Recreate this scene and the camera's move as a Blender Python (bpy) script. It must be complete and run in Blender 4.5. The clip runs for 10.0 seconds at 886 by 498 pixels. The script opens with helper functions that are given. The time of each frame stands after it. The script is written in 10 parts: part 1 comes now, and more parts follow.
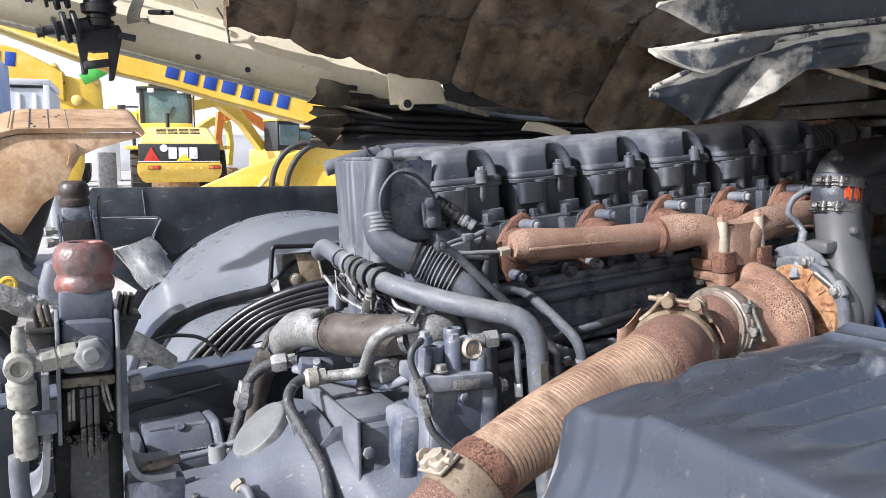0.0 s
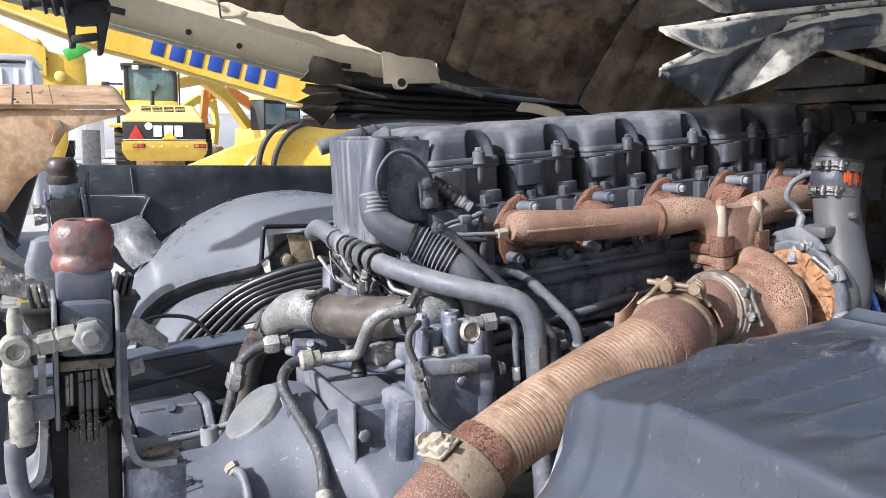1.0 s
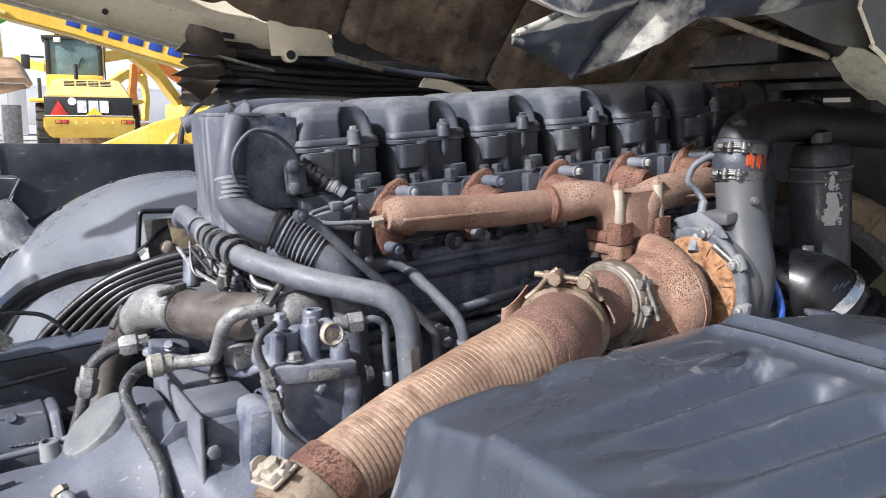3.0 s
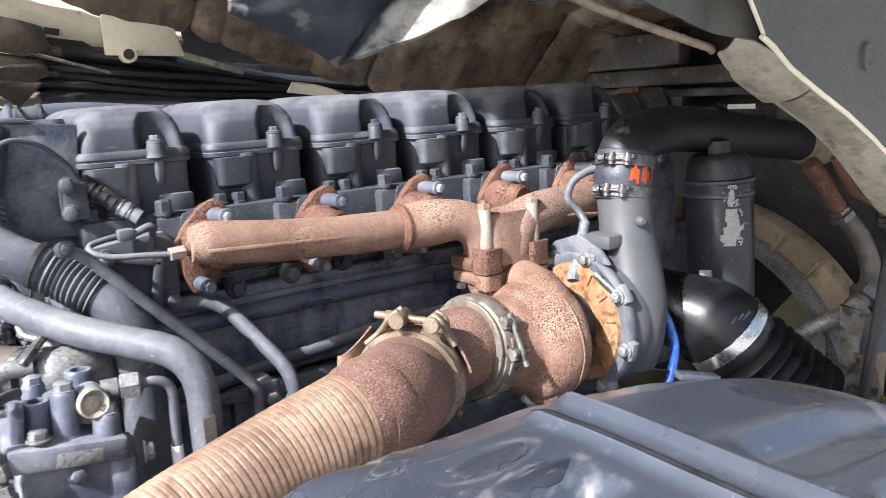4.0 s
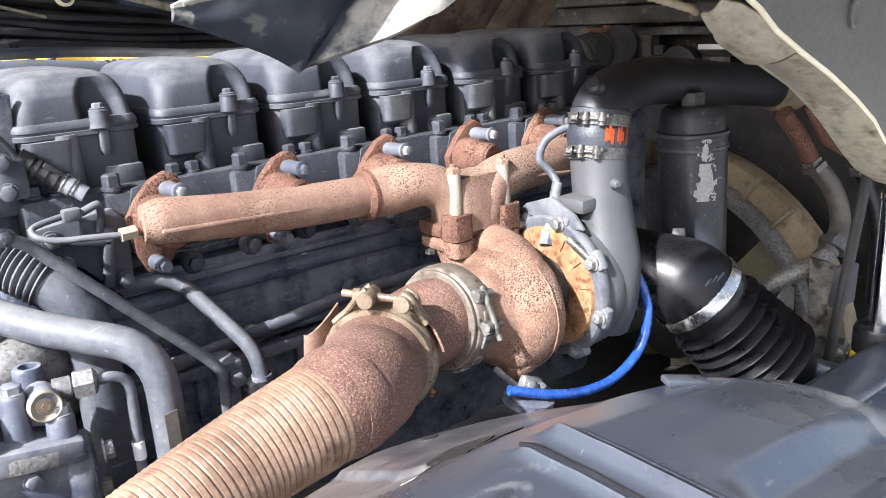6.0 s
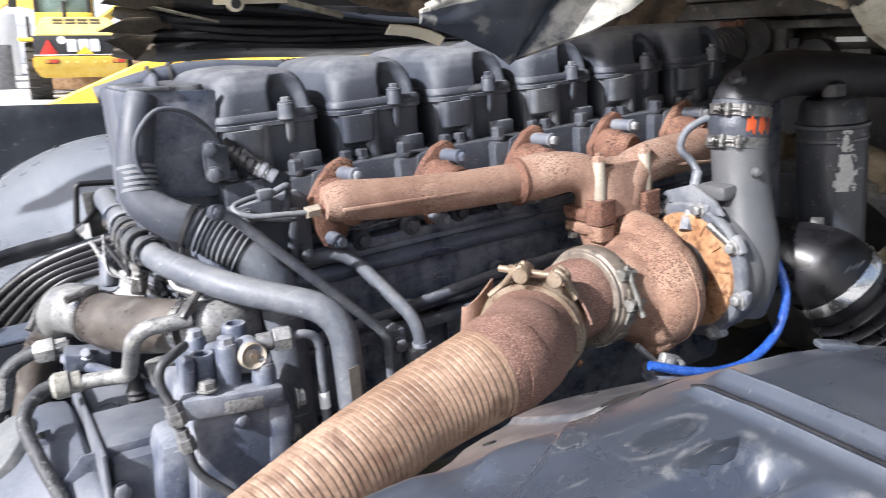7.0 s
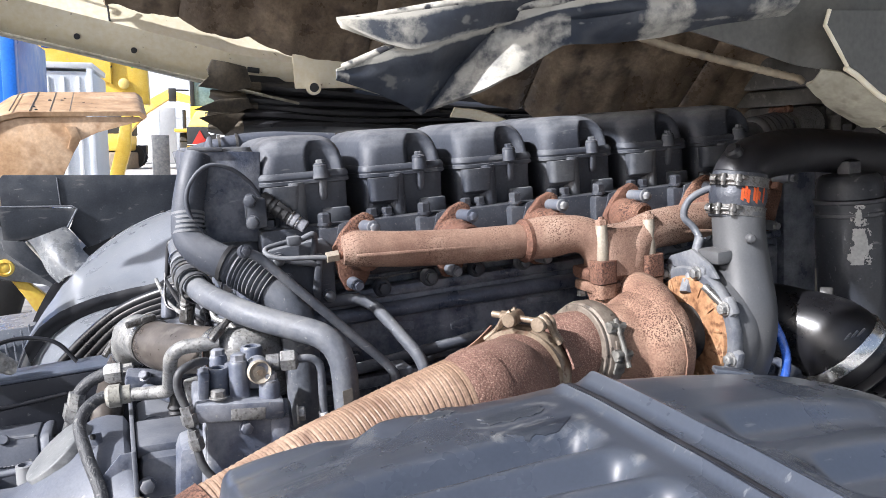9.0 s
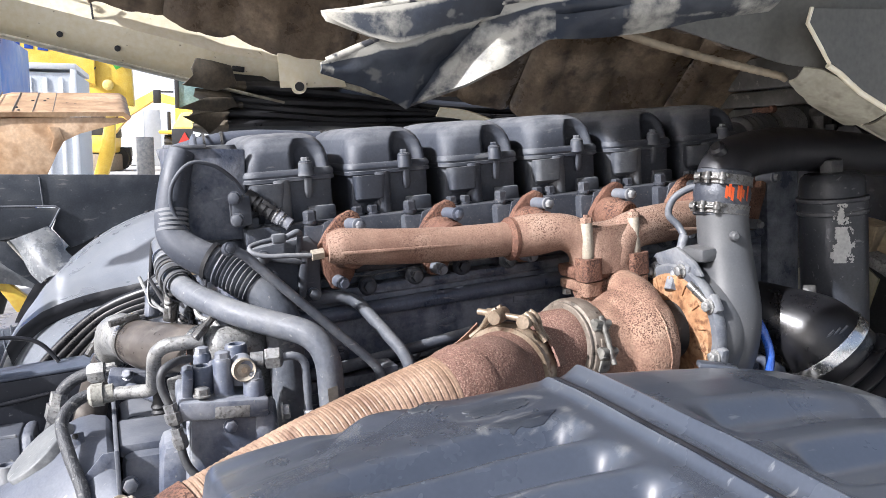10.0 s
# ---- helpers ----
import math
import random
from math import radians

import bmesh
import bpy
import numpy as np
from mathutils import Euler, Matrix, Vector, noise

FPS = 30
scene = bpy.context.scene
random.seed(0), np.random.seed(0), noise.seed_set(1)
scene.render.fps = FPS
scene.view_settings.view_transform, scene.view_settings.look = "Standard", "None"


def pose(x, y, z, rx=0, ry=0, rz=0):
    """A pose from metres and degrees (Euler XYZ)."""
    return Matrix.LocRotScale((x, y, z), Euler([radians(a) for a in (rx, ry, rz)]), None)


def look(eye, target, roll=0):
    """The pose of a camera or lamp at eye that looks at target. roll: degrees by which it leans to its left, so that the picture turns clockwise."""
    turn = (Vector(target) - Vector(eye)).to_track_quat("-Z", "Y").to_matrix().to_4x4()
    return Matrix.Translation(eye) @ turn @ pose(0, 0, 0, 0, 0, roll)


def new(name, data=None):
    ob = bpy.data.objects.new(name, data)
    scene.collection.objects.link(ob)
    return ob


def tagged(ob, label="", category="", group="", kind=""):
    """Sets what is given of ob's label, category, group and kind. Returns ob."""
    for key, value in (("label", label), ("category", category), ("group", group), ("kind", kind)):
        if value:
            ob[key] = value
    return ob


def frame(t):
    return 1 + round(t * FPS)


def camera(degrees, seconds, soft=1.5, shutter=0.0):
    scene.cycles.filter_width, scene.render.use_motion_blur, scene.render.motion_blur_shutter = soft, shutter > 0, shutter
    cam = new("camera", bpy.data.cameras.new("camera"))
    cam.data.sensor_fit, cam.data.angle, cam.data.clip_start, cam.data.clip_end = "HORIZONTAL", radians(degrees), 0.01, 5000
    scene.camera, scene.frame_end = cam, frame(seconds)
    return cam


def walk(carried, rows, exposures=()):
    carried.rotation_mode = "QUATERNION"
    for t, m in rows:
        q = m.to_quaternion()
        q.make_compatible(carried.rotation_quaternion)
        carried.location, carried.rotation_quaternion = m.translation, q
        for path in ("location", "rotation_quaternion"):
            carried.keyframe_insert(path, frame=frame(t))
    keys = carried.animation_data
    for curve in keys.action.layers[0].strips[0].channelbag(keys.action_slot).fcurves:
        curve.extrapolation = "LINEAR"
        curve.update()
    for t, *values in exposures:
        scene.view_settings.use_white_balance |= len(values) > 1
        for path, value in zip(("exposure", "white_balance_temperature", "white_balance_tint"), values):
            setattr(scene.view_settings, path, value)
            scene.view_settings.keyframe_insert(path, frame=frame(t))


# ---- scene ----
cam = camera(56.9, 10.0, 0.75, 0.25)
PATH = [
    (0, (-0.675, -1.24, 1.622), (0.188, 0.551, 1.405), -0.3),
    (0.5, (-0.678, -1.245, 1.622), (0.202, 0.534, 1.38), 0.0),
    (1, (-0.683, -1.216, 1.62), (0.208, 0.555, 1.358), 0.3),
    (1.5, (-0.675, -1.214, 1.623), (0.229, 0.548, 1.343), 0.5),
    (2, (-0.655, -1.213, 1.624), (0.277, 0.532, 1.331), 0.8),
    (3.5, (-0.427, -1.097, 1.619), (0.653, 0.559, 1.314), 0.7),
    (4, (-0.303, -1.041, 1.618), (0.844, 0.572, 1.332), 0.5),
    (4.5, (-0.232, -0.994, 1.651), (0.933, 0.575, 1.225), 0.0),
    (5, (-0.229, -0.985, 1.666), (0.96, 0.556, 1.207), 0.1),
    (6.5, (-0.334, -0.997, 1.671), (0.87, 0.526, 1.189), 0.2),
    (7, (-0.378, -1.03, 1.669), (0.611, 0.641, 1.192), -0.7),
    (7.5, (-0.373, -1.108, 1.666), (0.288, 0.72, 1.195), -1.2),
    (8, (-0.36, -1.18, 1.662), (0.192, 0.692, 1.226), -0.9),
    (8.5, (-0.312, -1.214, 1.646), (0.341, 0.657, 1.377), -0.3),
    (9, (-0.292, -1.221, 1.633), (0.447, 0.619, 1.379), 0.1),
    (9.5, (-0.293, -1.223, 1.629), (0.463, 0.612, 1.376), 0.1),
    (10, (-0.291, -1.221, 1.626), (0.48, 0.608, 1.378), 0.2),
]
walk(cam, [(t, look(eye, target, roll)) for t, eye, target, roll in PATH], exposures=[(0, 0.62, 5950, 13), (2, 0.57, 5950, 13), (3.5, 0.57, 5950, 13), (4, 1.14, 5950, 13), (4.5, 1.31, 5950, 13), (6.5, 1.34, 5950, 13), (7, 0.97, 5950, 13), (8, 0.52, 5950, 13), (8.5, 0.60, 5950, 13), (9, 0.82, 5950, 13), (10, 0.90, 5950, 13)])

# ---- daylight ----
SUN_TO = Vector((-0.82, -0.14, 0.55)).normalized()
world = bpy.data.worlds.new("sky")
scene.world = world
world.use_nodes = True
wn = world.node_tree.nodes
sky = wn.new("ShaderNodeTexSky")
sky.sky_type = "NISHITA"
sky.sun_disc = False
sky.sun_elevation = math.asin(SUN_TO.z)
sky.sun_rotation = math.atan2(SUN_TO.x, SUN_TO.y)
sky.dust_density = 4.5
wn["Background"].inputs["Strength"].default_value = 0.112
haze = wn.new("ShaderNodeHueSaturation")
haze.inputs["Saturation"].default_value = 0.7
world.node_tree.links.new(sky.outputs[0], haze.inputs["Color"])
world.node_tree.links.new(haze.outputs[0], wn["Background"].inputs[0])
sun_data = bpy.data.lights.new("sun", "SUN")
sun_data.energy = 5.6
sun_data.angle = radians(0.8)
sun_data.color = (1.0, 0.965, 0.91)
sun = new("sun", sun_data)
sun.matrix_world = look((0, 0, 30), Vector((0, 0, 30)) - SUN_TO)

# ---- building kit ----
E = pose(0, 0, 1.6, 0, -4.4, 0)  # the engine's frame: x along the crankshaft, rising to the front
BASE = {}


def material(name, colours, rough=0.5, metal=0.0, scale=30.0, fine=250.0, bump=0.15, rough_var=0.15, speck=None, speck_scale=160.0,
             speck_at=0.62, streak=None, coat=0.0, vary=0.0, flow=1.0, dust_lit=None, dust_lit_at=(0.45, 1.0), scuff_glint=None, worn=None, grain=0.35, relief=0.0, soft=0.035, cluster=False):
    """Procedural surface: two noises mix the colours, an optional speckle and streak, and fine relief."""
    m = bpy.data.materials.new(name)
    m.use_nodes = True
    n, lk = m.node_tree.nodes, m.node_tree.links
    b = n["Principled BSDF"]
    tc = n.new("ShaderNodeTexCoord")
    big = n.new("ShaderNodeTexNoise")
    big.inputs["Scale"].default_value, big.inputs["Detail"].default_value, big.inputs["Roughness"].default_value = scale, 6, 0.65
    small = n.new("ShaderNodeTexNoise")
    small.inputs["Scale"].default_value, small.inputs["Detail"].default_value = fine, 4
    if flow != 1.0:
        mp = n.new("ShaderNodeMapping")
        mp.inputs["Scale"].default_value = (1, 1, flow)
        lk.new(tc.outputs["Object"], mp.inputs[0])
        src = mp.outputs[0]
    else:
        src = tc.outputs["Object"]
    lk.new(src, big.inputs["Vector"])
    lk.new(src, small.inputs["Vector"])
    ramp = n.new("ShaderNodeValToRGB")
    el = ramp.color_ramp.elements
    while len(el) < len(colours):
        el.new(0.5)
    for i, c in enumerate(colours):
        el[i].position = 0.32 + 0.36 * i / max(1, len(colours) - 1)
        el[i].color = (*c, 1)
    lk.new(big.outputs["Fac"], ramp.inputs[0])
    col = ramp.outputs[0]
    mix = n.new("ShaderNodeMixRGB")
    mix.blend_type = "OVERLAY"
    mix.inputs[0].default_value = grain
    lk.new(col, mix.inputs[1])
    lk.new(small.outputs["Fac"], mix.inputs[2])
    col = mix.outputs[0]
    if speck:
        sp = n.new("ShaderNodeTexNoise")
        sp.inputs["Scale"].default_value, sp.inputs["Detail"].default_value = speck_scale, 3
        lk.new(src, sp.inputs["Vector"])
        th = n.new("ShaderNodeMapRange")
        th.inputs[1].default_value, th.inputs[2].default_value = speck_at - soft, speck_at + soft
        lk.new(sp.outputs["Fac"], th.inputs[0])
        mx = n.new("ShaderNodeMixRGB")
        mx.inputs[2].default_value = (*speck, 1)
        amount = th.outputs[0]
        if cluster:
            # specks gather where a coarser noise is low
            cn = n.new("ShaderNodeTexNoise")
            cn.inputs["Scale"].default_value, cn.inputs["Detail"].default_value = scale * 0.9, 3
            lk.new(src, cn.inputs["Vector"])
            cm = n.new("ShaderNodeMapRange")
            cm.inputs[1].default_value, cm.inputs[2].default_value, cm.inputs[3].default_value = 0.40, 0.58, 0.10
            lk.new(cn.outputs["Fac"], cm.inputs[0])
            cu = n.new("ShaderNodeMath")
            cu.operation = "MULTIPLY"
            lk.new(th.outputs[0], cu.inputs[0])
            lk.new(cm.outputs[0], cu.inputs[1])
            amount = cu.outputs[0]
        lk.new(amount, mx.inputs[0])
        lk.new(col, mx.inputs[1])
        col = mx.outputs[0]
    if streak:
        mp2 = n.new("ShaderNodeMapping")
        mp2.inputs["Scale"].default_value = (60, 60, 4)
        lk.new(tc.outputs["Object"], mp2.inputs[0])
        st = n.new("ShaderNodeTexNoise")
        st.inputs["Scale"].default_value = 1.0
        lk.new(mp2.outputs[0], st.inputs["Vector"])
        th2 = n.new("ShaderNodeMapRange")
        th2.inputs[1].default_value, th2.inputs[2].default_value = 0.5, 0.75
        lk.new(st.outputs["Fac"], th2.inputs[0])
        mx2 = n.new("ShaderNodeMixRGB")
        mx2.inputs[2].default_value = (*streak, 1)
        lk.new(th2.outputs[0], mx2.inputs[0])
        lk.new(col, mx2.inputs[1])
        col = mx2.outputs[0]
    if scuff_glint:
        # thin pale scratches: a stretched noise cut at its peak
        mp3 = n.new("ShaderNodeMapping")
        mp3.inputs["Scale"].default_value = (22, 160, 90)
        mp3.inputs["Rotation"].default_value = (0.2, 0.35, 0.5)
        lk.new(tc.outputs["Object"], mp3.inputs[0])
        sc = n.new("ShaderNodeTexNoise")
        sc.inputs["Scale"].default_value, sc.inputs["Detail"].default_value = 1.0, 5
        lk.new(mp3.outputs[0], sc.inputs["Vector"])
        th3 = n.new("ShaderNodeMapRange")
        th3.inputs[1].default_value, th3.inputs[2].default_value, th3.inputs[4].default_value = 0.66, 0.72, 0.75
        lk.new(sc.outputs["Fac"], th3.inputs[0])
        mx3 = n.new("ShaderNodeMixRGB")
        mx3.inputs[2].default_value = (*scuff_glint, 1)
        lk.new(th3.outputs[0], mx3.inputs[0])
        lk.new(col, mx3.inputs[1])
        col = mx3.outputs[0]
        # sharp edges taken pale in places: rubbed paint and painted-in edge highlights
        gp = n.new("ShaderNodeNewGeometry")
        pt = n.new("ShaderNodeMapRange")
        pt.inputs[1].default_value, pt.inputs[2].default_value = 0.535, 0.62
        lk.new(gp.outputs["Pointiness"], pt.inputs[0])
        pm = n.new("ShaderNodeMapRange")
        pm.inputs[1].default_value, pm.inputs[2].default_value, pm.inputs[4].default_value = 0.42, 0.60, 0.8
        lk.new(big.outputs["Fac"], pm.inputs[0])
        pp = n.new("ShaderNodeMath")
        pp.operation = "MULTIPLY"
        lk.new(pt.outputs[0], pp.inputs[0])
        lk.new(pm.outputs[0], pp.inputs[1])
        mx6 = n.new("ShaderNodeMixRGB")
        mx6.inputs[2].default_value = (*[min(1.0, 1.35 * c) for c in scuff_glint], 1)
        lk.new(pp.outputs[0], mx6.inputs[0])
        lk.new(col, mx6.inputs[1])
        col = mx6.outputs[0]
    if dust_lit:
        # patchy dust on faces that look up, which also paints in their brighter light
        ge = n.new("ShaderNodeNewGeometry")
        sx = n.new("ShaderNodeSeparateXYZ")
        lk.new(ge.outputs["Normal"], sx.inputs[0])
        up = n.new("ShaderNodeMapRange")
        up.inputs[1].default_value, up.inputs[2].default_value = dust_lit_at
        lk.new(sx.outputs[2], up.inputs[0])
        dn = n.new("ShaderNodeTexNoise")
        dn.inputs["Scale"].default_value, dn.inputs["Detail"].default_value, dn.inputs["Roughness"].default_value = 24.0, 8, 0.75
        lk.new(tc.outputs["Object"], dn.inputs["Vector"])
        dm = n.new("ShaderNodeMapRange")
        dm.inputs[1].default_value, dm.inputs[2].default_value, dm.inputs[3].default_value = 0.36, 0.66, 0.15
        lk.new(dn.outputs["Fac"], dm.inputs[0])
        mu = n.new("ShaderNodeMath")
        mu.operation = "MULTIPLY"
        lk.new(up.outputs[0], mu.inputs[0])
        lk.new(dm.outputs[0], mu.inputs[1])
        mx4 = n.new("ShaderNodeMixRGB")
        mx4.inputs[2].default_value = (*dust_lit, 1)
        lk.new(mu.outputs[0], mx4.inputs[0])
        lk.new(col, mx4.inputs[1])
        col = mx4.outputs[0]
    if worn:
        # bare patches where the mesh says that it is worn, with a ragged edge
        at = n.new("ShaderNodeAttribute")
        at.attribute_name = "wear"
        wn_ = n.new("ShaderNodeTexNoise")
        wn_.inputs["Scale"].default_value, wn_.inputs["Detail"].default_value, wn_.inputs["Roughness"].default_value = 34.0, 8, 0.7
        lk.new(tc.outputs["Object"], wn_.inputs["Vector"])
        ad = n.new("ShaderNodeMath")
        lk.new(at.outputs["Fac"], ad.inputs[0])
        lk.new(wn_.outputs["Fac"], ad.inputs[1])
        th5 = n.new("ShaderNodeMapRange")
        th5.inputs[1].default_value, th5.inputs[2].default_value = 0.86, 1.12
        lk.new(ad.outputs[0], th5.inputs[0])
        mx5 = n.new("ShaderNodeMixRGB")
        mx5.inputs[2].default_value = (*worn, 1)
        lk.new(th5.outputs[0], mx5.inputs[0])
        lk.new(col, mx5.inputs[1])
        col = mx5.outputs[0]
    if vary:
        oi = n.new("ShaderNodeObjectInfo")
        hs = n.new("ShaderNodeHueSaturation")
        mr = n.new("ShaderNodeMapRange")
        mr.inputs[3].default_value, mr.inputs[4].default_value = 1 - vary, 1 + vary
        lk.new(oi.outputs["Random"], mr.inputs[0])
        lk.new(mr.outputs[0], hs.inputs["Value"])
        lk.new(col, hs.inputs["Color"])
        col = hs.outputs[0]
    lk.new(col, b.inputs["Base Color"])
    rr = n.new("ShaderNodeMapRange")
    rr.inputs[1].default_value, rr.inputs[2].default_value = 0.3, 0.7
    rr.inputs[3].default_value, rr.inputs[4].default_value = max(0.02, rough - rough_var), min(1, rough + rough_var)
    lk.new(big.outputs["Fac"], rr.inputs[0])
    lk.new(rr.outputs[0], b.inputs["Roughness"])
    b.inputs["Metallic"].default_value = metal
    if coat:
        b.inputs["Coat Weight"].default_value = coat
        b.inputs["Coat Roughness"].default_value = 0.22
    if bump:
        bp = n.new("ShaderNodeBump")
        bp.inputs["Strength"].default_value, bp.inputs["Distance"].default_value = bump, 0.002
        height = small.outputs["Fac"]
        if relief:
            hm = n.new("ShaderNodeMath")
            hm.operation = "MULTIPLY_ADD"
            hm.inputs[1].default_value = relief
            lk.new(big.outputs["Fac"], hm.inputs[0])
            lk.new(small.outputs["Fac"], hm.inputs[2])
            height = hm.outputs[0]
        lk.new(height, bp.inputs["Height"])
        lk.new(bp.outputs[0], b.inputs["Normal"])
    return m


GREY = material("engine_paint", [(0.031, 0.036, 0.049), (0.041, 0.047, 0.062), (0.056, 0.063, 0.079)], 0.60, 0, 8, 240, 0.14, speck=(0.11, 0.112, 0.115), speck_scale=190, speck_at=0.715, dust_lit=(0.215, 0.220, 0.232), dust_lit_at=(0.34, 1.02), scuff_glint=(0.13, 0.135, 0.14), relief=0.8)
GREY_BOLT = material("engine_fastener_paint", [(0.032, 0.036, 0.048), (0.044, 0.049, 0.062), (0.066, 0.072, 0.084)], 0.48, 0.1, 30, 260, 0.3, speck=(0.13, 0.12, 0.11), speck_scale=260, speck_at=0.68, dust_lit=(0.11, 0.11, 0.112), dust_lit_at=(0.5, 1.2))
GRIMY_GREY = material("grimy_grey_metal", [(0.038, 0.037, 0.035), (0.085, 0.083, 0.079), (0.17, 0.167, 0.160)], 0.5, 0.1, 18, 200, 0.5, speck=(0.045, 0.042, 0.038), speck_scale=40, speck_at=0.60, soft=0.12)
WALL_GRIME = material("oily_brown_metal", [(0.018, 0.0165, 0.014), (0.043, 0.040, 0.035), (0.092, 0.086, 0.077)], 0.5, 0, 9, 120, 0.5, speck=(0.15, 0.14, 0.125), speck_scale=46, speck_at=0.67, soft=0.06)
SHINY_RUBBER = material("shiny_black_rubber", [(0.006, 0.006, 0.007), (0.011, 0.011, 0.013)], 0.33, 0, 20, 240, 0.06)
GREY_DARK = material("dark_engine_paint", [(0.048, 0.057, 0.084), (0.070, 0.082, 0.114), (0.100, 0.114, 0.150)], 0.36, 0, 22, 200, 0.4, speck=(0.15, 0.15, 0.16), speck_scale=130, speck_at=0.69, dust_lit=(0.12, 0.125, 0.14), scuff_glint=(0.26, 0.26, 0.27), relief=2.5)
CAST = material("rough_cast_paint", [(0.050, 0.058, 0.080), (0.066, 0.075, 0.099), (0.094, 0.104, 0.130)], 0.54, 0, 7, 260, 0.14, speck=(0.22, 0.215, 0.20), speck_scale=75, speck_at=0.73, dust_lit=(0.148, 0.153, 0.165), dust_lit_at=(0.5, 1.4), scuff_glint=(0.20, 0.20, 0.195), relief=0.6)
PIPE = material("pipe_paint", [(0.066, 0.073, 0.090), (0.088, 0.096, 0.113), (0.125, 0.130, 0.140)], 0.56, 0, 25, 160, 0.3, speck=(0.20, 0.20, 0.20), speck_scale=140, speck_at=0.72, dust_lit=(0.20, 0.20, 0.195), dust_lit_at=(0.3, 1.2), scuff_glint=(0.22, 0.22, 0.22))
RUST = material("rusty_cast_iron", [(0.088, 0.038, 0.025), (0.145, 0.070, 0.045), (0.22, 0.125, 0.084)], 0.85, 0, 24, 300, 0.9, speck=(0.048, 0.021, 0.014), speck_scale=330, speck_at=0.53, grain=0.5, relief=1.5, soft=0.06, cluster=True)
RUST_PALE = material("pale_rust", [(0.165, 0.090, 0.062), (0.245, 0.153, 0.111), (0.325, 0.230, 0.174)], 0.8, 0, 13, 380, 0.38, speck=(0.092, 0.045, 0.030), speck_scale=430, speck_at=0.560, grain=0.45, relief=0.8, soft=0.05, cluster=True)
RUST_TURBO = material("turbine_rust", [(0.145, 0.075, 0.050), (0.235, 0.140, 0.096), (0.33, 0.222, 0.158)], 0.9, 0, 15, 330, 0.8, speck=(0.080, 0.038, 0.025), speck_scale=430, speck_at=0.535, grain=0.5, relief=1.5, soft=0.05, cluster=True)
RUST_PIPE = material("pipe_rust", [(0.095, 0.046, 0.033), (0.132, 0.068, 0.050), (0.17, 0.095, 0.072)], 0.8, 0, 20, 300, 0.8, speck=(0.27, 0.175, 0.132), speck_scale=520, speck_at=0.585, grain=0.5, relief=0.8, soft=0.07)
FLEX = material("flex_hose_steel", [(0.17, 0.106, 0.070), (0.25, 0.165, 0.112), (0.33, 0.230, 0.162)], 0.55, 0.1, 9, 260, 0.25, speck=(0.13, 0.075, 0.048), speck_scale=34, speck_at=0.60, grain=0.6, soft=0.10)
RUST_ORANGE = material("orange_rust", [(0.19, 0.085, 0.036), (0.31, 0.165, 0.080), (0.44, 0.285, 0.165)], 0.75, 0, 28, 150, 0.4, speck=(0.12, 0.05, 0.02), speck_scale=90, speck_at=0.60, soft=0.08)
BRASS = material("tarnished_band", [(0.155, 0.115, 0.080), (0.225, 0.175, 0.125), (0.29, 0.235, 0.175)], 0.45, 0.3, 18, 260, 0.3, speck=(0.12, 0.070, 0.045), speck_scale=120, speck_at=0.64, soft=0.07)
STEEL = material("zinc_steel", [(0.115, 0.114, 0.112), (0.20, 0.197, 0.19)], 0.38, 0.55, 70, 400, 0.25, speck=(0.075, 0.065, 0.055), speck_scale=280, speck_at=0.58, soft=0.1)
SHINY = material("polished_steel", [(0.60, 0.60, 0.60), (0.75, 0.75, 0.74)], 0.22, 0.95, 60, 300, 0.05)
SPACER = material("pale_spacer", [(0.28, 0.245, 0.19), (0.36, 0.32, 0.26)], 0.55, 0.2, 60, 300, 0.25)
ALU = material("dusty_aluminium", [(0.15, 0.153, 0.160), (0.235, 0.235, 0.230), (0.33, 0.325, 0.305)], 0.48, 0.3, 40, 260, 0.4, speck=(0.09, 0.085, 0.078), speck_scale=220, speck_at=0.62, soft=0.1)
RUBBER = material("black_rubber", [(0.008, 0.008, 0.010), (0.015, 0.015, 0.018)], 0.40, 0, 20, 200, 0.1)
RUBBER_DUSTY = material("dusty_rubber", [(0.03, 0.032, 0.036), (0.06, 0.062, 0.066), (0.11, 0.108, 0.10)], 0.6, 0, 16, 200, 0.2)
HOSE_BROWN = material("brown_rubber", [(0.055, 0.05, 0.045), (0.10, 0.09, 0.08), (0.16, 0.145, 0.125)], 0.5, 0, 14, 180, 0.1)
PLASTIC = material("black_plastic", [(0.012, 0.012, 0.015), (0.02, 0.021, 0.025)], 0.32, 0, 15, 300, 0.08)
DUCT = material("black_duct", [(0.014, 0.014, 0.017), (0.026, 0.026, 0.03)], 0.42, 0, 15, 300, 0.05)
FENDER = material("grey_plastic_fender", [(0.030, 0.036, 0.049), (0.038, 0.045, 0.060), (0.049, 0.057, 0.073)], 0.30, 0, 5, 340, 0.012, grain=0.18, coat=0.8, speck=(0.14, 0.145, 0.15), speck_scale=170, speck_at=0.765, dust_lit=(0.062, 0.067, 0.078), dust_lit_at=(0.80, 1.35), rough_var=0.10, worn=(0.165, 0.168, 0.168), scuff_glint=(0.12, 0.125, 0.132))
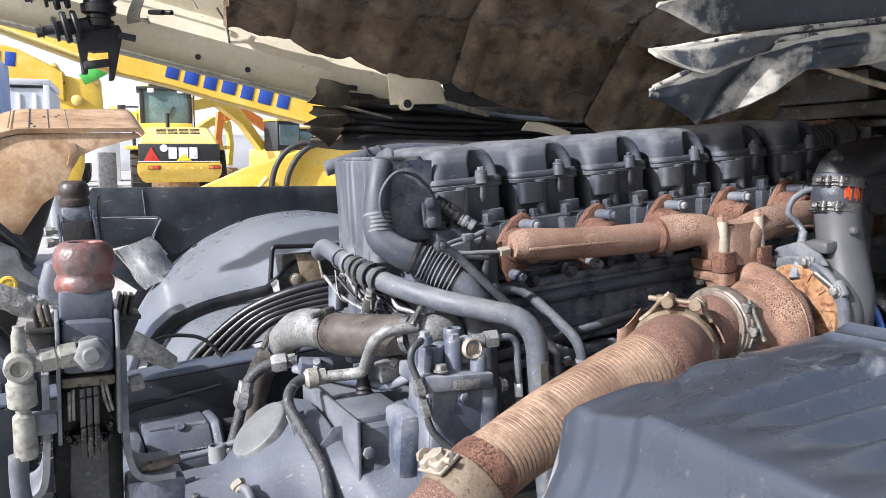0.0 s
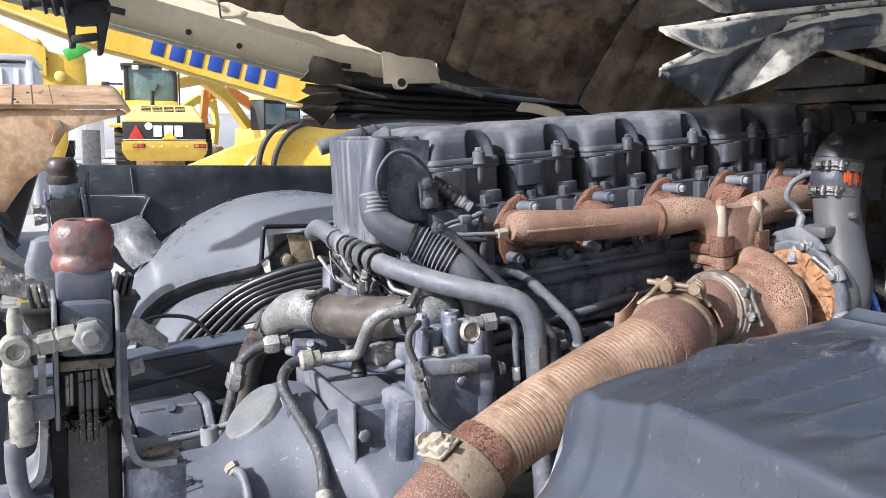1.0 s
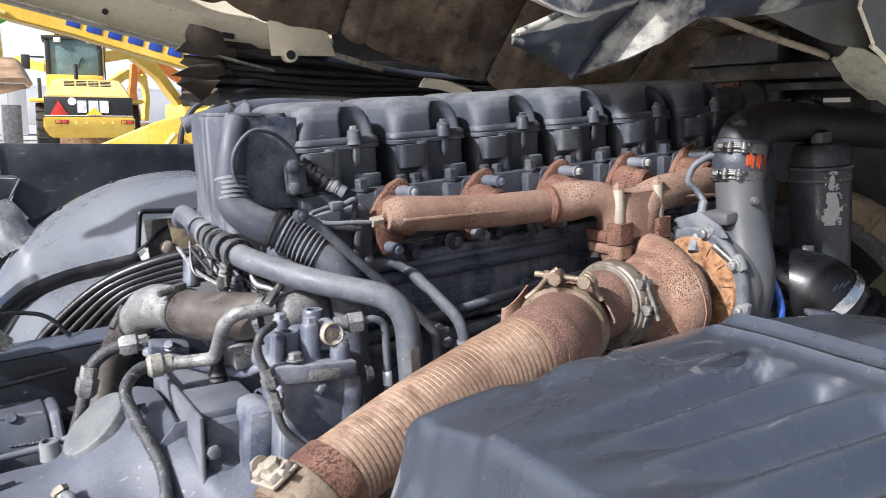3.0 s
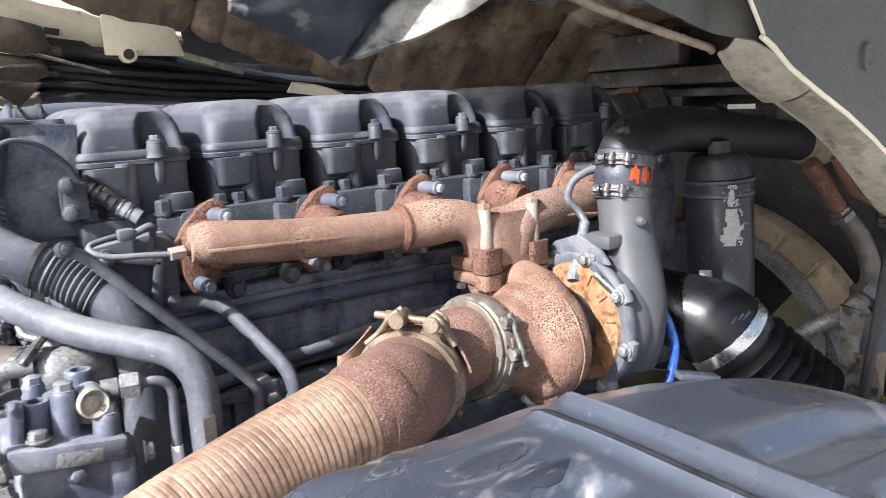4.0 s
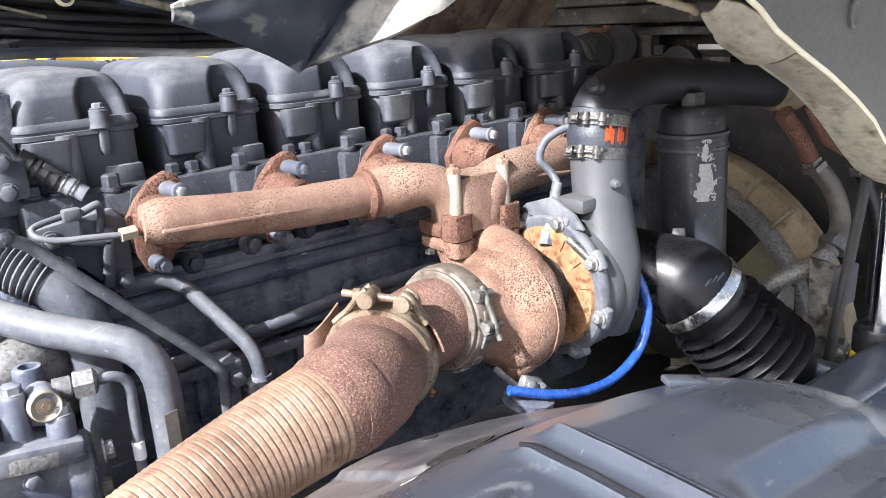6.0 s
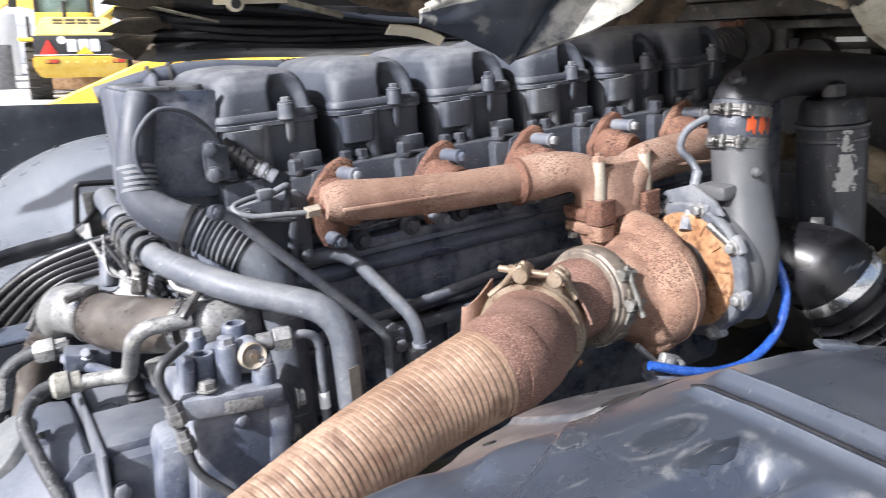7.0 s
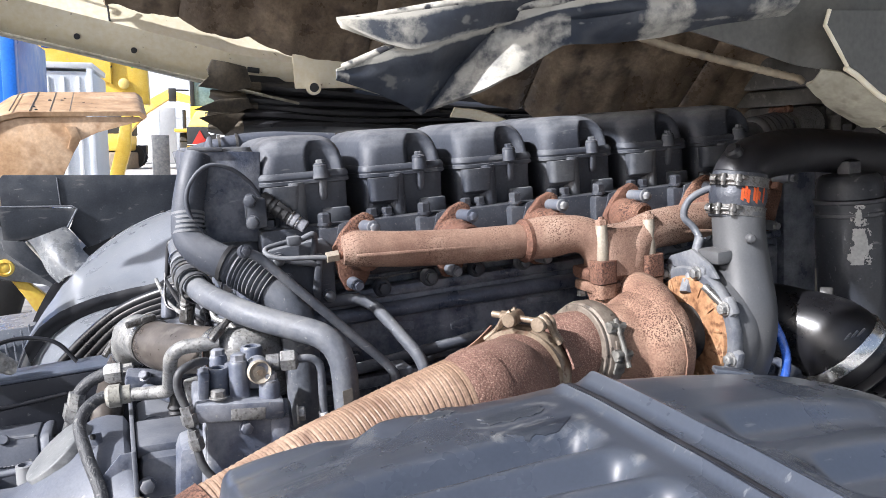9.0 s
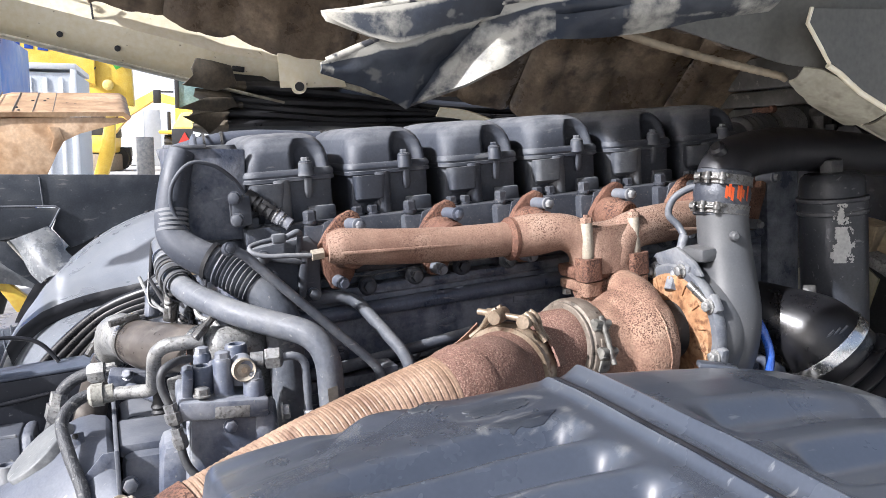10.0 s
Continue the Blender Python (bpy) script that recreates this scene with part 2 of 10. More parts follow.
COMPRESSOR = material("compressor_grey", [(0.062, 0.064, 0.069), (0.072, 0.074, 0.078), (0.086, 0.087, 0.090)], 0.42, 0, 9, 320, 0.05, speck=(0.13, 0.13, 0.13), speck_scale=210, speck_at=0.735, dust_lit=(0.13, 0.128, 0.124), dust_lit_at=(0.4, 1.3), grain=0.2)
BRAID = material("braided_hose_cover", [(0.020, 0.021, 0.024), (0.038, 0.040, 0.045), (0.065, 0.066, 0.068)], 0.5, 0, 60, 420, 0.8, speck=(0.15, 0.148, 0.142), speck_scale=150, speck_at=0.64, soft=0.06)
BROWN_RUBBER = material("old_brown_rubber", [(0.022, 0.016, 0.014), (0.042, 0.030, 0.026), (0.065, 0.05, 0.044)], 0.55, 0, 40, 200, 0.3)
# FENDER's plastic taken paler, for dust and for the sun on the far arch
ARCH_GREY = material("sunlit_arch_plastic", [(0.112, 0.123, 0.144), (0.135, 0.146, 0.167), (0.160, 0.170, 0.188)], 0.33, 0, 4, 260, 0.04, speck=(0.28, 0.28, 0.28), speck_scale=70, speck_at=0.745, scuff_glint=(0.22, 0.22, 0.225), dust_lit=(0.190, 0.195, 0.202), dust_lit_at=(0.55, 1.2))
FLAPDARK = material("dark_mudflap", [(0.018, 0.021, 0.029), (0.030, 0.035, 0.044), (0.045, 0.05, 0.058)], 0.42, 0, 9, 240, 0.12, speck=(0.10, 0.10, 0.10), speck_scale=70, speck_at=0.72, scuff_glint=(0.12, 0.12, 0.12), relief=1.0)
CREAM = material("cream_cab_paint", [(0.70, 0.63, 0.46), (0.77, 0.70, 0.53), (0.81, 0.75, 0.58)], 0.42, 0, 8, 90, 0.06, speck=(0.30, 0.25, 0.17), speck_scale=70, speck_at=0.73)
# dirty cream whose base is also taken darker to stand in for shade
CREAM_DIRTY_SHADED = material("dirty_shaded_cream", [(0.222, 0.206, 0.154), (0.312, 0.293, 0.226), (0.384, 0.360, 0.282)], 0.48, 0, 5, 120, 0.1, speck=(0.09, 0.075, 0.05), speck_scale=26, speck_at=0.66, soft=0.06, streak=(0.17, 0.155, 0.115))
TAUPE = material("tarnished_band", [(0.105, 0.085, 0.070), (0.165, 0.138, 0.112), (0.235, 0.205, 0.170)], 0.48, 0.25, 30, 260, 0.3, speck=(0.050, 0.040, 0.032), speck_scale=90, speck_at=0.64)
WEATHERED = material("weathered_steel", [(0.085, 0.080, 0.070), (0.15, 0.145, 0.13), (0.25, 0.24, 0.22)], 0.5, 0.2, 26, 240, 0.4, speck=(0.035, 0.030, 0.026), speck_scale=60, speck_at=0.60, soft=0.07, relief=1.0)
CHROME = material("polished_chrome", [(0.52, 0.53, 0.55), (0.60, 0.61, 0.63)], 0.12, 1.0, 20, 300, 0.02)
# grey-cream paint, with the side panel's shade also taken into the base colour
PANEL_CREAM = material("shaded_cream_panel", [(0.078, 0.075, 0.066), (0.092, 0.089, 0.078), (0.110, 0.106, 0.092)], 0.45, 0, 4, 160, 0.05, speck=(0.14, 0.125, 0.09), speck_scale=22, speck_at=0.74, soft=0.05)
QUILT = material("grimy_quilted_insulation", [(0.058, 0.040, 0.026), (0.135, 0.098, 0.064), (0.29, 0.222, 0.152)], 0.33, 0, 7, 130, 0.40, relief=6.0, speck=(0.045, 0.032, 0.024), speck_scale=24, speck_at=0.64, soft=0.10)
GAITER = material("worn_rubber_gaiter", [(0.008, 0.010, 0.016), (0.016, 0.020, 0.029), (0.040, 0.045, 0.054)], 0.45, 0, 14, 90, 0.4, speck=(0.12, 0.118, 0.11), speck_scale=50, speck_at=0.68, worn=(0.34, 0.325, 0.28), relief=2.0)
BLACKRUB = material("gaiter_rubber", [(0.012, 0.012, 0.014), (0.03, 0.03, 0.032)], 0.38, 0, 20, 180, 0.1)
BELLOWTIP = material("brown_gaiter_edge", [(0.03, 0.027, 0.024), (0.09, 0.075, 0.055), (0.13, 0.105, 0.075)], 0.6, 0, 20, 160, 0.2)
REDRUB = material("red_brown_rubber", [(0.085, 0.062, 0.060), (0.14, 0.100, 0.095), (0.20, 0.058, 0.046), (0.24, 0.20, 0.19)], 0.42, 0, 34, 260, 0.35, speck=(0.065, 0.045, 0.042), speck_scale=70, speck_at=0.62, soft=0.14, relief=1.2)
LATCH = material("dusty_dark_steel", [(0.040, 0.040, 0.038), (0.065, 0.064, 0.062), (0.10, 0.098, 0.092)], 0.42, 0.25, 40, 300, 0.3, speck=(0.15, 0.14, 0.12), speck_scale=220, speck_at=0.66)
OILY = material("oily_steel", [(0.012, 0.011, 0.010), (0.030, 0.028, 0.025), (0.085, 0.078, 0.070)], 0.16, 0.35, 90, 420, 0.7, speck=(0.22, 0.20, 0.17), speck_scale=380, speck_at=0.64, relief=2.0)
TAN_DIRT = material("rust_stained_steel", [(0.050, 0.042, 0.032), (0.11, 0.092, 0.066), (0.19, 0.165, 0.125)], 0.55, 0.1, 50, 280, 0.4, speck=(0.03, 0.025, 0.02), speck_scale=160, speck_at=0.6)
COVER_DUST = material("dust_grey_cover", [(0.095, 0.100, 0.104), (0.120, 0.125, 0.127), (0.155, 0.157, 0.155)], 0.6, 0, 30, 200, 0.12, speck=(0.12, 0.125, 0.13), speck_scale=60, speck_at=0.62, soft=0.1, scuff_glint=(0.27, 0.27, 0.265), relief=0.4)
FITTING = material("ivory_plastic", [(0.215, 0.210, 0.182), (0.305, 0.298, 0.262)], 0.5, 0, 60, 260, 0.2, speck=(0.13, 0.12, 0.10), speck_scale=200, speck_at=0.60, soft=0.1)
BLUE = material("blue_hose", [(0.015, 0.05, 0.22), (0.03, 0.10, 0.40)], 0.25, 0, 60, 300, 0.05, coat=0.3)
ORANGE = material("orange_marker", [(0.62, 0.09, 0.02), (0.75, 0.16, 0.04)], 0.6, 0, 80, 200, 0.05)
FOIL = material("foil_sleeve", [(0.20, 0.195, 0.18), (0.42, 0.41, 0.38), (0.60, 0.59, 0.55)], 0.5, 0.35, 55, 190, 0.9)
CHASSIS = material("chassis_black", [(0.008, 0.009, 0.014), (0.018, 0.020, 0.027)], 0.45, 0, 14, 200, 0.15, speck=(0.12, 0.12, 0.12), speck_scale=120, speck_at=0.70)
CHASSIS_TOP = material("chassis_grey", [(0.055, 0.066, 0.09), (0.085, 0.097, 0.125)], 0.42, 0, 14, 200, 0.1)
SHROUD = material("beige_fan_shroud", [(0.20, 0.155, 0.098), (0.27, 0.215, 0.14), (0.33, 0.275, 0.19)], 0.6, 0, 12, 160, 0.25, speck=(0.12, 0.095, 0.065), speck_scale=40, speck_at=0.64, soft=0.1)
GRIME = material("grimy_black_metal", [(0.010, 0.009, 0.009), (0.022, 0.021, 0.020), (0.048, 0.046, 0.043)], 0.5, 0, 16, 140, 0.5, speck=(0.10, 0.095, 0.085), speck_scale=60, speck_at=0.70, soft=0.06, relief=2.0)
CHIPPED = material("chipped_grey", [(0.34, 0.34, 0.33), (0.45, 0.45, 0.44)], 0.6, 0.2, 40, 200, 0.2)
YELLOW = material("machine_yellow", [(0.70, 0.44, 0.050), (0.76, 0.51, 0.075), (0.80, 0.58, 0.14)], 0.4, 0, 3, 40, 0.05, speck=(0.56, 0.40, 0.15), speck_scale=9, speck_at=0.72, soft=0.08)
YELLOW_PALE = material("faded_yellow", [(0.74, 0.54, 0.14), (0.80, 0.62, 0.24)], 0.45, 0, 3, 40, 0.05)
MBLACK = material("machine_black", [(0.015, 0.015, 0.016), (0.03, 0.03, 0.032)], 0.6, 0, 8, 60, 0.1)
TYRE = material("tyre_rubber", [(0.022, 0.021, 0.02), (0.05, 0.047, 0.043)], 0.85, 0, 6, 50, 0.3)
BUCKET = material("worn_bucket_steel", [(0.32, 0.185, 0.09), (0.42, 0.27, 0.15), (0.52, 0.37, 0.24)], 0.5, 0.1, 4, 60, 0.3, speck=(0.26, 0.15, 0.075), speck_scale=9, speck_at=0.60, soft=0.12)
TRACKSTEEL = material("dry_mud_track", [(0.24, 0.185, 0.125), (0.36, 0.29, 0.21)], 0.85, 0, 8, 60, 0.5)
CONTAINER = material("container_blue", [(0.010, 0.12, 0.52), (0.018, 0.16, 0.62)], 0.4, 0, 3, 60, 0.05)
CONT_WHITE = material("white_coating", [(0.74, 0.75, 0.76), (0.82, 0.83, 0.84)], 0.45, 0, 4, 50, 0.05, speck=(0.5, 0.48, 0.44), speck_scale=14, speck_at=0.70)
PANELGREY = material("grey_steel_panel", [(0.52, 0.56, 0.60), (0.62, 0.65, 0.68)], 0.5, 0.05, 3, 40, 0.05)
GREEN = material("green_paint", [(0.06, 0.36, 0.05), (0.09, 0.45, 0.08)], 0.5, 0, 3, 40, 0.05)
REDP = material("red_paint", [(0.50, 0.03, 0.02), (0.60, 0.06, 0.04)], 0.5, 0, 3, 40, 0.05)
ORANGEP = material("orange_paint", [(0.58, 0.16, 0.02), (0.68, 0.24, 0.05)], 0.5, 0, 3, 40, 0.05)
LOGOBLUE = material("blue_lettering", [(0.015, 0.05, 0.30), (0.02, 0.07, 0.36)], 0.5, 0, 3, 40, 0.0)
GLASS = material("machine_glass", [(0.10, 0.16, 0.16), (0.19, 0.27, 0.27)], 0.06, 0.0, 1.2, 20, 0.0, coat=0.5)
LABELYEL = material("yellow_label", [(0.72, 0.58, 0.03), (0.78, 0.64, 0.05)], 0.5, 0, 30, 200, 0.0)
INK = material("black_print", [(0.01, 0.01, 0.01), (0.015, 0.015, 0.015)], 0.6, 0, 30, 200, 0.0)
GROUND = material("yard_ground", [(0.32, 0.31, 0.295), (0.40, 0.39, 0.37), (0.47, 0.46, 0.435)], 0.85, 0, 0.8, 14, 0.3)
PAVER = material("concrete_paver", [(0.20, 0.19, 0.175), (0.28, 0.265, 0.245)], 0.85, 0, 4, 60, 0.3, vary=0.15)


def thing(name, label, category, at=(0, 0, 0), group="", kind="", frame_m=None):
    """A top-level thing: an Empty at its base, under which its parts hang."""
    ob = new(name)
    m = E if frame_m is None else frame_m
    ob.matrix_world = m @ Matrix.Translation(at)
    ob.empty_display_size = 0.05
    BASE[ob.name] = Vector(at)
    return tagged(ob, label, category, group, kind)


def finish(bm, name, mat, angle=38.0):
    bmesh.ops.recalc_face_normals(bm, faces=bm.faces)
    me = bpy.data.meshes.new(name)
    bm.to_mesh(me)
    bm.free()
    me.materials.append(mat)
    me.shade_smooth()
    me.set_sharp_from_angle(angle=radians(angle))
    return me


def part(name, bm, mat, parent, label="", angle=38.0):
    """Links a bmesh, in the frame of its thing, as one mesh under a thing or a part."""
    base = BASE[parent.name]
    bmesh.ops.translate(bm, vec=-base, verts=bm.verts)
    ob = new(name, finish(bm, name, mat, angle))
    ob.parent = parent
    BASE[ob.name] = base
    if label:
        ob["label"] = label
    return ob


def single(name, bm, mat, label, category, at=(0, 0, 0), group="", kind="", frame_m=None, angle=38.0):
    """A top-level thing of one mesh."""
    bmesh.ops.translate(bm, vec=-Vector(at), verts=bm.verts)
    ob = new(name, finish(bm, name, mat, angle))
    ob.matrix_world = (E if frame_m is None else frame_m) @ Matrix.Translation(at)
    BASE[ob.name] = Vector(at)
    return tagged(ob, label, category, group, kind)


def B():
    return bmesh.new()


def ring_faces(bm, rings, closed=True, caps=True):
    for a, b in zip(rings, rings[1:]):
        k = len(a)
        for i in range(k if closed else k - 1):
            j = (i + 1) % k
            bm.faces.new((a[i], a[j], b[j], b[i]))
    if caps and closed:
        bm.faces.new(list(reversed(rings[0])))
        bm.faces.new(rings[-1])


def smooth_path(pts, sub=6):
    """Catmull-Rom through the points; each may carry more values (a radius)."""
    p = [np.array(q, float) for q in pts]
    p = [2 * p[0] - p[1]] + p + [2 * p[-1] - p[-2]]
    out = []
    for i in range(1, len(p) - 2):
        for s in range(sub):
            t = s / sub
            out.append(0.5 * (2 * p[i] + (p[i + 1] - p[i - 1]) * t + (2 * p[i - 1] - 5 * p[i] + 4 * p[i + 1] - p[i + 2]) * t * t
                              + (3 * p[i] - p[i - 1] - 3 * p[i + 1] + p[i + 2]) * t ** 3))
    out.append(p[-2])
    return out


def bent(pts, rad, sub=6):
    """A polyline whose corners are rounded off."""
    p = [np.array(q, float) for q in pts]
    out = [p[0]]
    for a, b, c in zip(p, p[1:], p[2:]):
        la, lc = np.linalg.norm(a - b), np.linalg.norm(c - b)
        r = min(rad, la * 0.49, lc * 0.49)
        s, e = b + (a - b) / la * r, b + (c - b) / lc * r
        for i in range(sub + 1):
            t = i / sub
            out.append((1 - t) ** 2 * s + 2 * t * (1 - t) * b + t * t * e)
    out.append(p[-1])
    return out


def sweep(bm, path, r, seg=14, caps=True, squash=1.0):
    """A round tube along a path; r: one radius, or one for each point."""
    path = [Vector(q[:3]) for q in path]
    n = len(path)
    rr = r if isinstance(r, (list, tuple)) else [r] * n
    tang = [(path[min(i + 1, n - 1)] - path[max(i - 1, 0)]).normalized() for i in range(n)]
    up = Vector((0, 0, 1)) if abs(tang[0].z) < 0.9 else Vector((0, 1, 0))
    side = tang[0].cross(up).normalized()
    rings = []
    for i in range(n):
        side = (side - tang[i] * side.dot(tang[i])).normalized()
        nrm = tang[i].cross(side)
        rings.append([bm.verts.new(path[i] + rr[i] * (math.cos(a) * side + squash * math.sin(a) * nrm))
                      for a in (2 * math.pi * k / seg for k in range(seg))])
    ring_faces(bm, rings, True, caps)
    return bm


def wear_sheet(bm, f, nu, nv, thick, wear):
    """A sheet whose mesh also says, from 0 to 1, how worn it is at u, v."""
    sheet(bm, f, nu, nv, thick)
    lay = bm.verts.layers.float.new("wear")
    bm.verts.ensure_lookup_table()
    for k, v in enumerate(bm.verts):
        i, j = k // (2 * (nv + 1)), (k % (2 * (nv + 1))) // 2
        v[lay] = max(0.0, min(1.0, wear(i / nu, j / nv)))
    return bm


def tube(pts, r=None, seg=14, sub=6, rad=None, caps=True):
    """A new bmesh: a tube through the points (with radii as a fourth value, where r is None)."""
    bm = B()
    path = bent(pts, rad) if rad else smooth_path(pts, sub)
    return sweep(bm, path, [float(q[3]) for q in path] if r is None else r, seg, caps)


def frame_of(axis):
    z = Vector(axis).normalized()
    x = z.orthogonal().normalized()
    return x, z.cross(x), z


def rev(bm, profile, origin, axis, seg=24, caps=True, phase=0.0):
    """A turned shape: (height along the axis, radius) pairs."""
    x, y, z = frame_of(axis)
    o = Vector(origin)
    rings = [[bm.verts.new(o + z * h + r * (math.cos(a) * x + math.sin(a) * y)) for a in (phase + 2 * math.pi * k / seg for k in range(seg))]
             for h, r in profile]
    ring_faces(bm, rings, True, caps)
    return bm


def box(bm, c, s, bevel=0.0, rot=None, seg=2):
    """A box with its edges rounded. rot: Euler degrees or a matrix."""
    m = Matrix.Translation(c)
    if rot is not None:
        m = m @ (rot if isinstance(rot, Matrix) else pose(0, 0, 0, *rot))
    got = bmesh.ops.create_cube(bm, size=1.0, matrix=m @ Matrix.Diagonal((*s, 1)))
    if bevel:
        edges = {e for v in got["verts"] for e in v.link_edges}
        bmesh.ops.bevel(bm, geom=list(edges), offset=bevel, segments=seg, affect="EDGES", profile=0.5)
    return bm


def hexbolt(bm, p, axis, r=0.008, h=0.008, washer=1.35, shank=0.0):
    """A hexagon head on a washer, pointing along axis; shank: a sleeve below it."""
    a = Vector(axis).normalized()
    p = Vector(p)
    if shank:
        rev(bm, [(-shank, r * 0.95), (0, r * 0.95)], p, a, 14)
    rev(bm, [(0, r * washer), (h * 0.28, r * washer), (h * 0.3, r * washer * 0.95)], p, a, 16)
    rev(bm, [(h * 0.3, r * 1.1), (h * 1.2, r * 1.1), (h * 1.35, r * 0.85)], p, a, 6, phase=0.3)
    return bm


def ring_band(bm, c, axis, r, w, t=0.003, seg=32, gap=0.0):
    """A flat band round an axis."""
    return rev(bm, [(-w / 2, r), (-w / 2, r + t), (w / 2, r + t), (w / 2, r), (-w / 2, r)], c, axis, seg, caps=False)


def plate(bm, outline, normal_axis, at, thick, bevel=0.0):
    """A flat plate: an outline in the plane across an axis ('x', 'y', 'z'), set at a place on it."""
    i = "xyz".index(normal_axis)

    def p3(q, d):
        v = [q[0], q[1]]
        v.insert(i, at + d)
        return bm.verts.new(v)
    a, b = [p3(q, 0) for q in outline], [p3(q, thick) for q in outline]
    ring_faces(bm, [a, b])
    if bevel:
        bmesh.ops.bevel(bm, geom=[e for e in bm.edges if all(v in set(a) | set(b) for v in e.verts)], offset=bevel, segments=2, affect="EDGES", profile=0.5)
    return bm


def sheet(bm, f, nu, nv, thick):
    """A sheet with thickness: f(u, v) for u, v in 0..1; a negative thickness goes the other way."""
    pts = [[Vector(f(i / nu, j / nv)) for j in range(nv + 1)] for i in range(nu + 1)]
    top, bot = [], []
    for i in range(nu + 1):
        rt, rb = [], []
        for j in range(nv + 1):
            du = pts[min(i + 1, nu)][j] - pts[max(i - 1, 0)][j]
            dv = pts[i][min(j + 1, nv)] - pts[i][max(j - 1, 0)]
            nn = du.cross(dv).normalized()
            rt.append(bm.verts.new(pts[i][j]))
            rb.append(bm.verts.new(pts[i][j] - nn * thick))
        top.append(rt)
        bot.append(rb)
    for i in range(nu):
        for j in range(nv):
            bm.faces.new((top[i][j], top[i + 1][j], top[i + 1][j + 1], top[i][j + 1]))
            bm.faces.new((bot[i][j], bot[i][j + 1], bot[i + 1][j + 1], bot[i + 1][j]))
    rim = [(i, 0) for i in range(nu)] + [(nu, j) for j in range(nv)] + [(i, nv) for i in range(nu, 0, -1)] + [(0, j) for j in range(nv, 0, -1)]
    for (a, b), (c, d) in zip(rim, rim[1:] + rim[:1]):
        bm.faces.new((top[a][b], bot[a][b], bot[c][d], top[c][d]))
    return bm


def loft(bm, rings, caps=True):
    """Skins a list of rings of points."""
    ring_faces(bm, [[bm.verts.new(p) for p in r] for r in rings], True, caps)
    return bm


def rrect(cx, cy, hx, hy, r, z, k=4):
    """A rounded rectangle, level at z."""
    out = []
    for sx, sy, a0 in ((1, 1, 0), (-1, 1, 90), (-1, -1, 180), (1, -1, 270)):
        for i in range(k + 1):
            a = radians(a0 + 90 * i / k)
            out.append((cx + sx * (hx - r) + r * math.cos(a), cy + sy * (hy - r) + r * math.sin(a), z))
    return out


def lerp_table(table, x):
    """A value read off a table of (place, value) pairs."""
    return float(np.interp(x, [a for a, _ in table], [b for _, b in table]))


def ease(t):
    t = min(1.0, max(0.0, t))
    return t * t * (3 - 2 * t)


def bell(d):
    return math.exp(-d * d)


# ---- engine ----
PITCH = 0.16


def dense_rect(cx, cy, hx, hy, r, z, count=88):
    """A rounded rectangle with points evenly along its edge."""
    out = []
    straight_x, straight_y, arc = 2 * (hx - r), 2 * (hy - r), math.pi * r / 2
    total = 2 * straight_x + 2 * straight_y + 4 * arc
    for i in range(count):
        s = total * i / count
        legs = ((straight_y, "v", 1), (arc, "a", 0), (straight_x, "h", -1), (arc, "a", 90), (straight_y, "v", -1), (arc, "a", 180), (straight_x, "h", 1), (arc, "a", 270))
        px, py = hx, -(hy - r)
        centre = {0: (hx - r, hy - r), 90: (-(hx - r), hy - r), 180: (-(hx - r), -(hy - r)), 270: (hx - r, -(hy - r))}
        for length, kind, v in legs:
            step = min(s, length)
            if kind == "v":
                py += v * step
            elif kind == "h":
                px += v * step
            else:
                a = radians(v + 90 * step / arc)
                px, py = centre[v][0] + r * math.cos(a), centre[v][1] + r * math.sin(a)
            s -= step
            if s <= 1e-9:
                break
        out.append((cx + px, cy + py, z))
    return out


def rocker_cover(x):
    """A domed valve cover with a recess for its front bolt; x: the bolt's place."""
    bm = B()
    cx, cy = x - 0.024, 0.156
    levels = [(-0.010, 0.0675, 0.144, 0.022), (0.006, 0.0665, 0.143, 0.026), (0.020, 0.0645, 0.140, 0.030), (0.031, 0.0605, 0.134, 0.033), (0.039, 0.054, 0.126, 0.034),
              (0.0445, 0.044, 0.114, 0.032), (0.0475, 0.030, 0.098, 0.024), (0.0485, 0.014, 0.08, 0.012)]
    rings = []
    zs = [-0.010, -0.004, 0.002, 0.008, 0.0125, 0.017, 0.0205, 0.024, 0.027, 0.030, 0.0325, 0.035, 0.037, 0.039, 0.0408, 0.0423, 0.0435, 0.0446, 0.0456, 0.0466, 0.0476, 0.0483, 0.0485]
    for z in zs:
        hx, hy, r = (lerp_table([(lv[0], lv[k]) for lv in levels], z) for k in (1, 2, 3))
        ring = []
        for px, py, pz in dense_rect(cx, cy, hx, hy, r, z, 300):
            near = max(0.0, 1 - max(0.0, py - 0.02) / 0.06)
            near = near * near * (3 - 2 * near)
            # a scoop with a round head that leaves room for the bolt
            dx = (px - (x + 0.001)) / (0.022 if px < x else 0.034)
            d = math.sqrt(dx * dx + (max(0.0, z - 0.010) / 0.031) ** 2)
            w = min(1.0, max(0.0, (1.10 - d) / 0.62))
            dip = w * w * (3 - 2 * w) * near
            left = max(0.0, 1 - abs(px - (x - 0.066)) / 0.05) * near
            ring.append((px, py + 0.017 * dip + 0.006 * left * max(0, z) / 0.05, pz))
        rings.append(ring)
    return loft(bm, rings)


